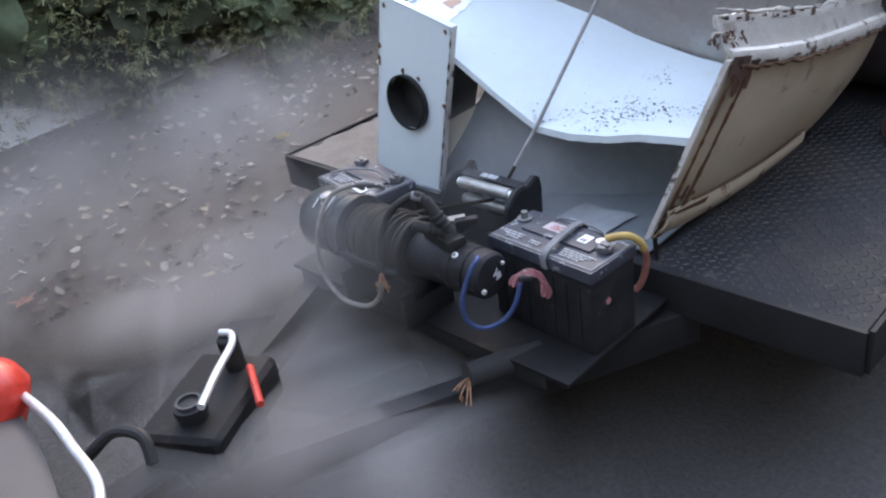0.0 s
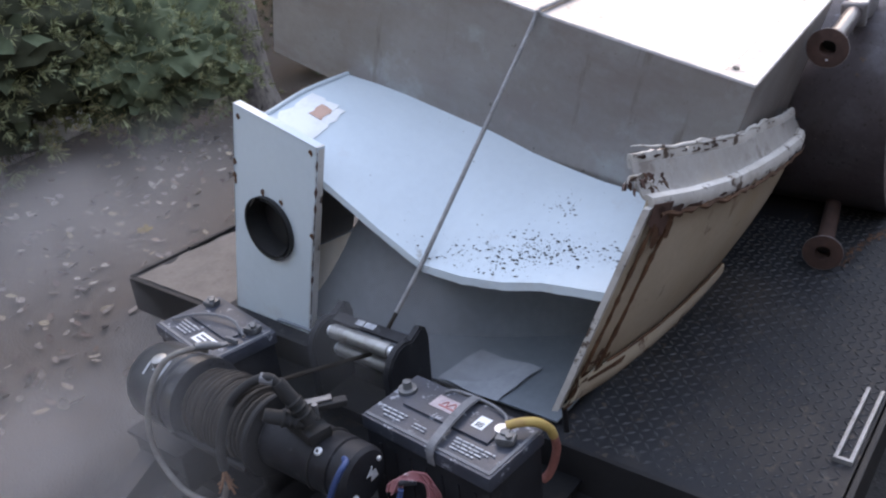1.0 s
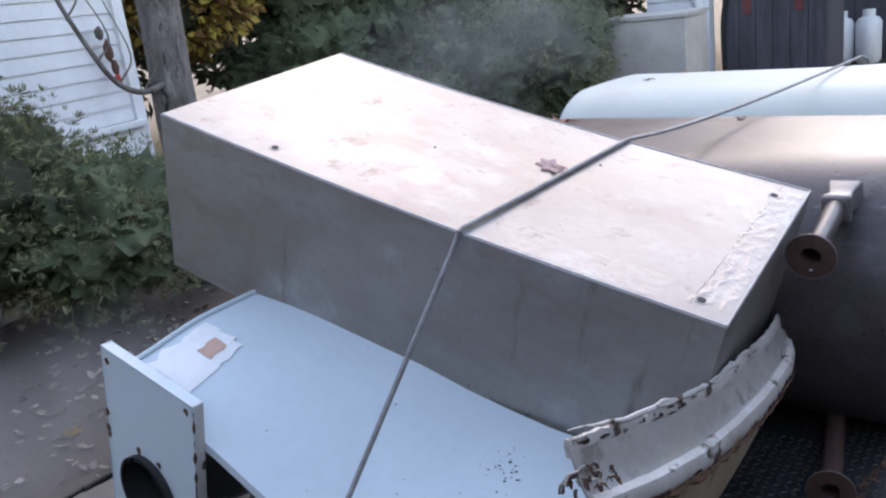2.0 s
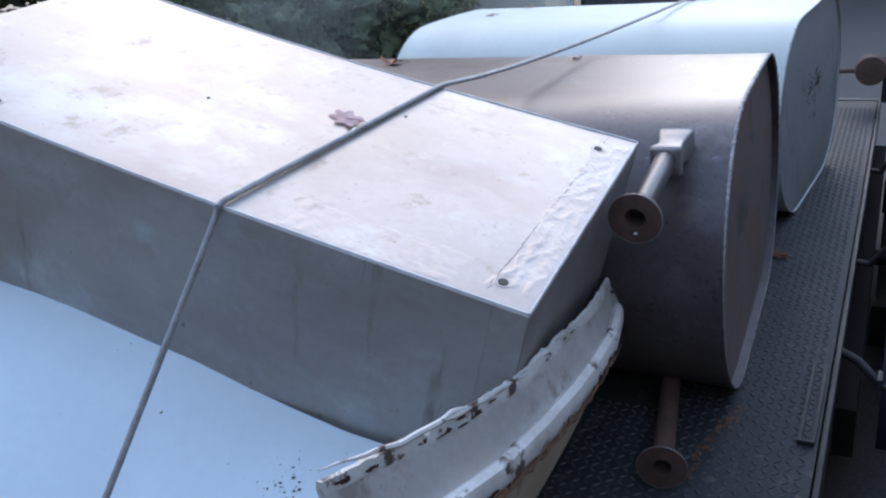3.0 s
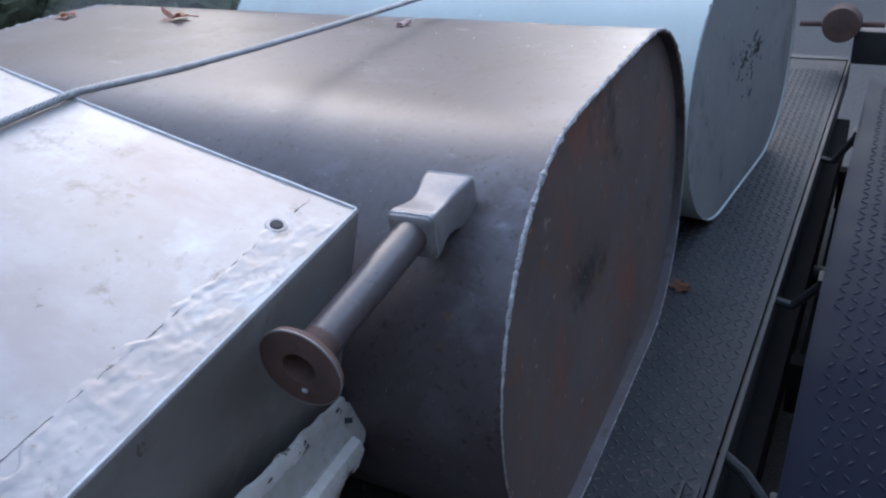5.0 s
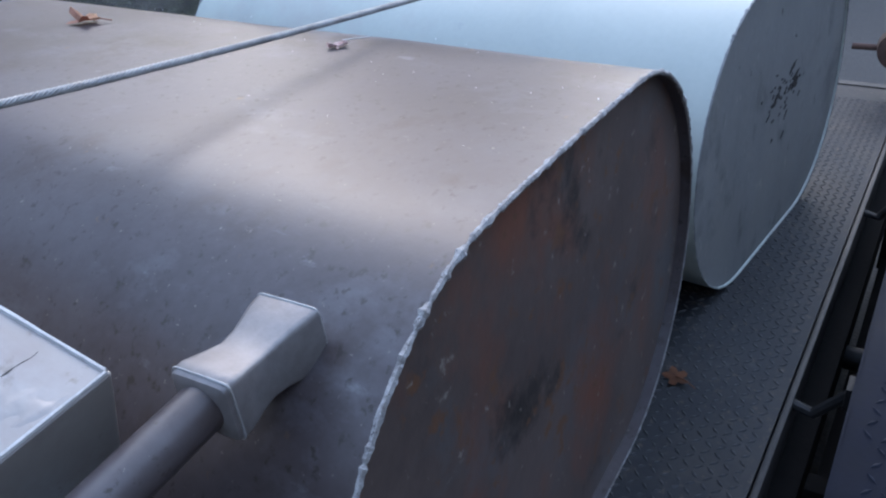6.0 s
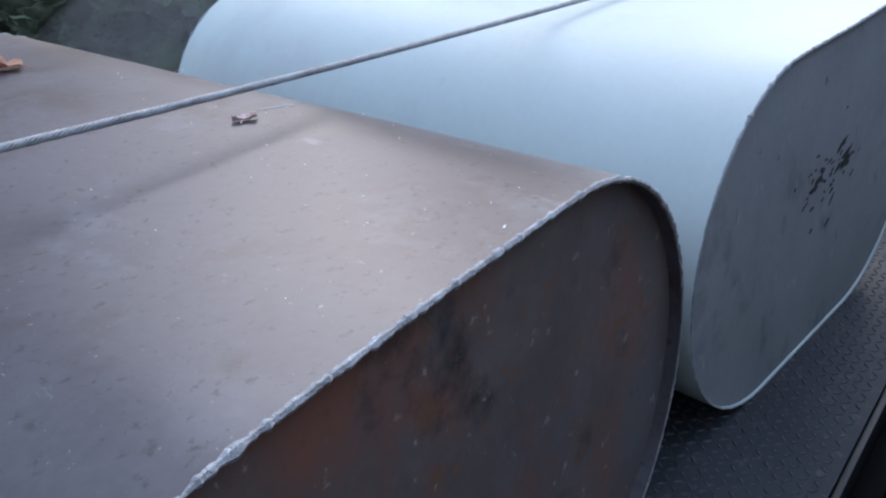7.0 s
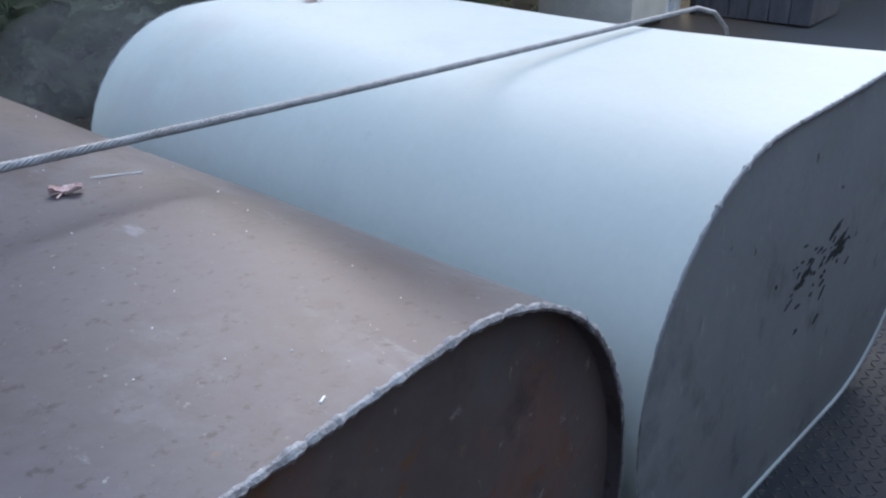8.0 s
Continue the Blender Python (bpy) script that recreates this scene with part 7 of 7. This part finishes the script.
# ---- drifting steam ----
def steam_material():
    m = bpy.data.materials.new("thin_steam")
    m.use_nodes = True
    t = m.node_tree
    t.nodes.clear()
    n = t.nodes.new
    out, mix, clear = n("ShaderNodeOutputMaterial"), n("ShaderNodeMixShader"), n("ShaderNodeBsdfTransparent")
    dif, tra, both = n("ShaderNodeBsdfDiffuse"), n("ShaderNodeBsdfTranslucent"), n("ShaderNodeMixShader")
    dif.inputs[0].default_value = tra.inputs[0].default_value = (0.64, 0.61, 0.6, 1)
    uv, grad, noi, mul, k = n("ShaderNodeUVMap"), n("ShaderNodeVectorMath"), n("ShaderNodeTexNoise"), n("ShaderNodeMath"), n("ShaderNodeMapRange")
    co, nr = n("ShaderNodeTexCoord"), n("ShaderNodeMapRange")
    grad.operation = 'LENGTH'
    t.links.new(uv.outputs[0], grad.inputs[0])
    k.interpolation_type = 'SMOOTHSTEP'
    k.inputs[1].default_value, k.inputs[2].default_value, k.inputs[3].default_value, k.inputs[4].default_value = 0.0, 1.0, 0.38, 0.0
    t.links.new(grad.outputs["Value"], k.inputs[0])
    noi.inputs["Scale"].default_value, noi.inputs["Detail"].default_value = 2.6, 7.0
    t.links.new(co.outputs["Object"], noi.inputs["Vector"])
    nr.inputs[1].default_value, nr.inputs[2].default_value = 0.14, 0.78
    t.links.new(noi.outputs[0], nr.inputs[0])
    mul.operation = 'MULTIPLY'
    t.links.new(k.outputs[0], mul.inputs[0])
    t.links.new(nr.outputs[0], mul.inputs[1])
    both.inputs[0].default_value = 0.5
    t.links.new(dif.outputs[0], both.inputs[1])
    t.links.new(tra.outputs[0], both.inputs[2])
    t.links.new(mul.outputs[0], mix.inputs[0])
    t.links.new(clear.outputs[0], mix.inputs[1])
    t.links.new(both.outputs[0], mix.inputs[2])
    t.links.new(mix.outputs[0], out.inputs[0])
    return m


def build_steam():
    """Wisps of steam over the tongue and the leaf litter: soft-edged shreds, low ones lying flat."""
    rng = random.Random(90)
    bm = bmesh.new()
    uv = bm.loops.layers.uv.new("shred")
    clouds = [((0.8, 1.1, 0.3), 0.45, 1), ((0.78, 1.45, 0.46), 0.45, 1), ((1.1, 1.75, 0.24), 0.45, 1), ((1.0, 1.3, 0.34), 0.4, 1), ((0.95, 2.2, 0.34), 0.5, 1), ((1.0, 1.55, 0.2), 0.45, 1), ((1.02, 1.5, 0.4), 0.42, 1), ((1.02, 1.56, 0.7), 0.26, 0), ((1.12, 1.62, 0.33), 0.45, 1), ((1.2, 2.3, 0.42), 0.5, 1), ((0.5, 2.9, 0.75), 0.5, 0),
              ((0.5, 3.3, 0.5), 0.5, 0), ((1.1, 3.2, 0.55), 0.55, 0), ((1.25, 2.8, 0.5), 0.55, 0), ((0.7, 2.9, 0.4), 0.5, 0), ((1.9, 3.2, 0.5), 0.55, 0), ((2.4, 3.3, 0.45), 0.5, 0),
              ((1.65, 2.7, 0.6), 0.42, 0), ((1.75, 1.5, 0.66), 0.3, 0), ((5.6, 3.9, 1.35), 0.8, 0), ((4.7, 3.4, 0.85), 0.55, 0), ((7.4, 4.3, 1.5), 1.0, 0)]
    n = 8
    for p, size, flat in clouds:
        p = V(*p)
        nrm = V(-0.4 + rng.gauss(0, 0.15), -0.42 + rng.gauss(0, 0.15), 0.8).normalized()
        if flat:
            nrm = V(rng.gauss(0, 0.06), rng.gauss(0, 0.06), 1).normalized()
        r = nrm.to_track_quat('Z', 'Y').to_matrix()
        s = size * (0.95 + 0.4 * rng.random())
        bend = 0.12 if flat else 0.3
        grid = []
        for a in range(n + 1):
            row = []
            for b in range(n + 1):
                x, y = 2 * a / n - 1, 2 * b / n - 1
                z = bend * s * (noise.noise(V(x * 1.1, y * 1.1, size * 9)) - 0.5 * (x * x + y * y))
                row.append((bm.verts.new(p + r @ V(x * s, y * s, z)), (x, y)))
            grid.append(row)
        for a in range(n):
            for b in range(n):
                q = (grid[a][b], grid[a + 1][b], grid[a + 1][b + 1], grid[a][b + 1])
                f = bm.faces.new([e[0] for e in q])
                for lp, e in zip(f.loops, q):
                    lp[uv].uv = e[1]
    return single("steam", bm, steam_material(), "thin pale steam drifting over the trailer tongue", "steam", kind="stuff", smooth=180)


build_steam()


# added unseen walls that block light on the near side and in front of the tow bumper
single("light_blocker_near", block((13.0, 0.2, 3.2), at(4.4, -1.6, 1.58)), M_PLAINWALL, "added unseen grey wall that blocks light", "wall", kind="structure")
single("light_blocker_front", block((0.2, 6.2, 2.7), at(-2.0, 1.5, 1.33)), M_PLAINWALL, "added unseen grey wall that blocks light", "wall", kind="structure")

bm = slab(lambda u, v: V(1.7 + 0.75 * u, 2.19 + 0.395 * v + 0.012 * noise.noise(V(u * 7, v * 5, 1)), 0.5035 + 0.004 * noise.noise(V(u * 9, v * 6, 2)) - 0.003 * max(0, 2 * abs(v - 0.5) - 0.7) * 3), 40, 20, 0.002)
single("deck_dust", bm, M_DUST, "pale brown dust and dirt drifted on the deck corner", "dust", kind="stuff", smooth=60)
single("steel_rod", tube([V(1.9, 2.588, 0.508), V(2.4, 2.594, 0.508)], 0.008, 8), M_FRAME, "thin black rod lying along the trailer deck's edge", "rod")
ob = leaf(pose(2.556, 4.0, 0.0, 0, 0, 40), 0.06, 0.03, 14, M_YELLOWLEAF, "yellow fallen leaf on the soil")
ob = leaf(pose(0.876, 3.5, 0.0, 0, 0, 10), 0.055, 0.03, 15, M_LEAFDRY, "reddish fallen leaf on the soil")
rng = random.Random(77)
bm = bmesh.new()
for k in range(170):
    u = rng.random()
    p = V(2.7 + 0.3 * u, 0.805 - 0.06 * u * u + 0.01 * noise.noise(V(u * 9, 1, 0)) + rng.gauss(0, 0.007), 0.5022)
    g = bmesh.ops.create_icosphere(bm, subdivisions=1, radius=0.001 + 0.0042 * rng.random() ** 2)
    bmesh.ops.transform(bm, matrix=Matrix.Translation(p) @ Matrix.Diagonal((1 + 1.5 * rng.random(), 0.7 + 0.6 * rng.random(), 0.25, 1)), verts=g["verts"])
tagged(part("rust_streak", bm, M_RUST, trailer, "streak of rust flakes on the deck"), kind="stuff")
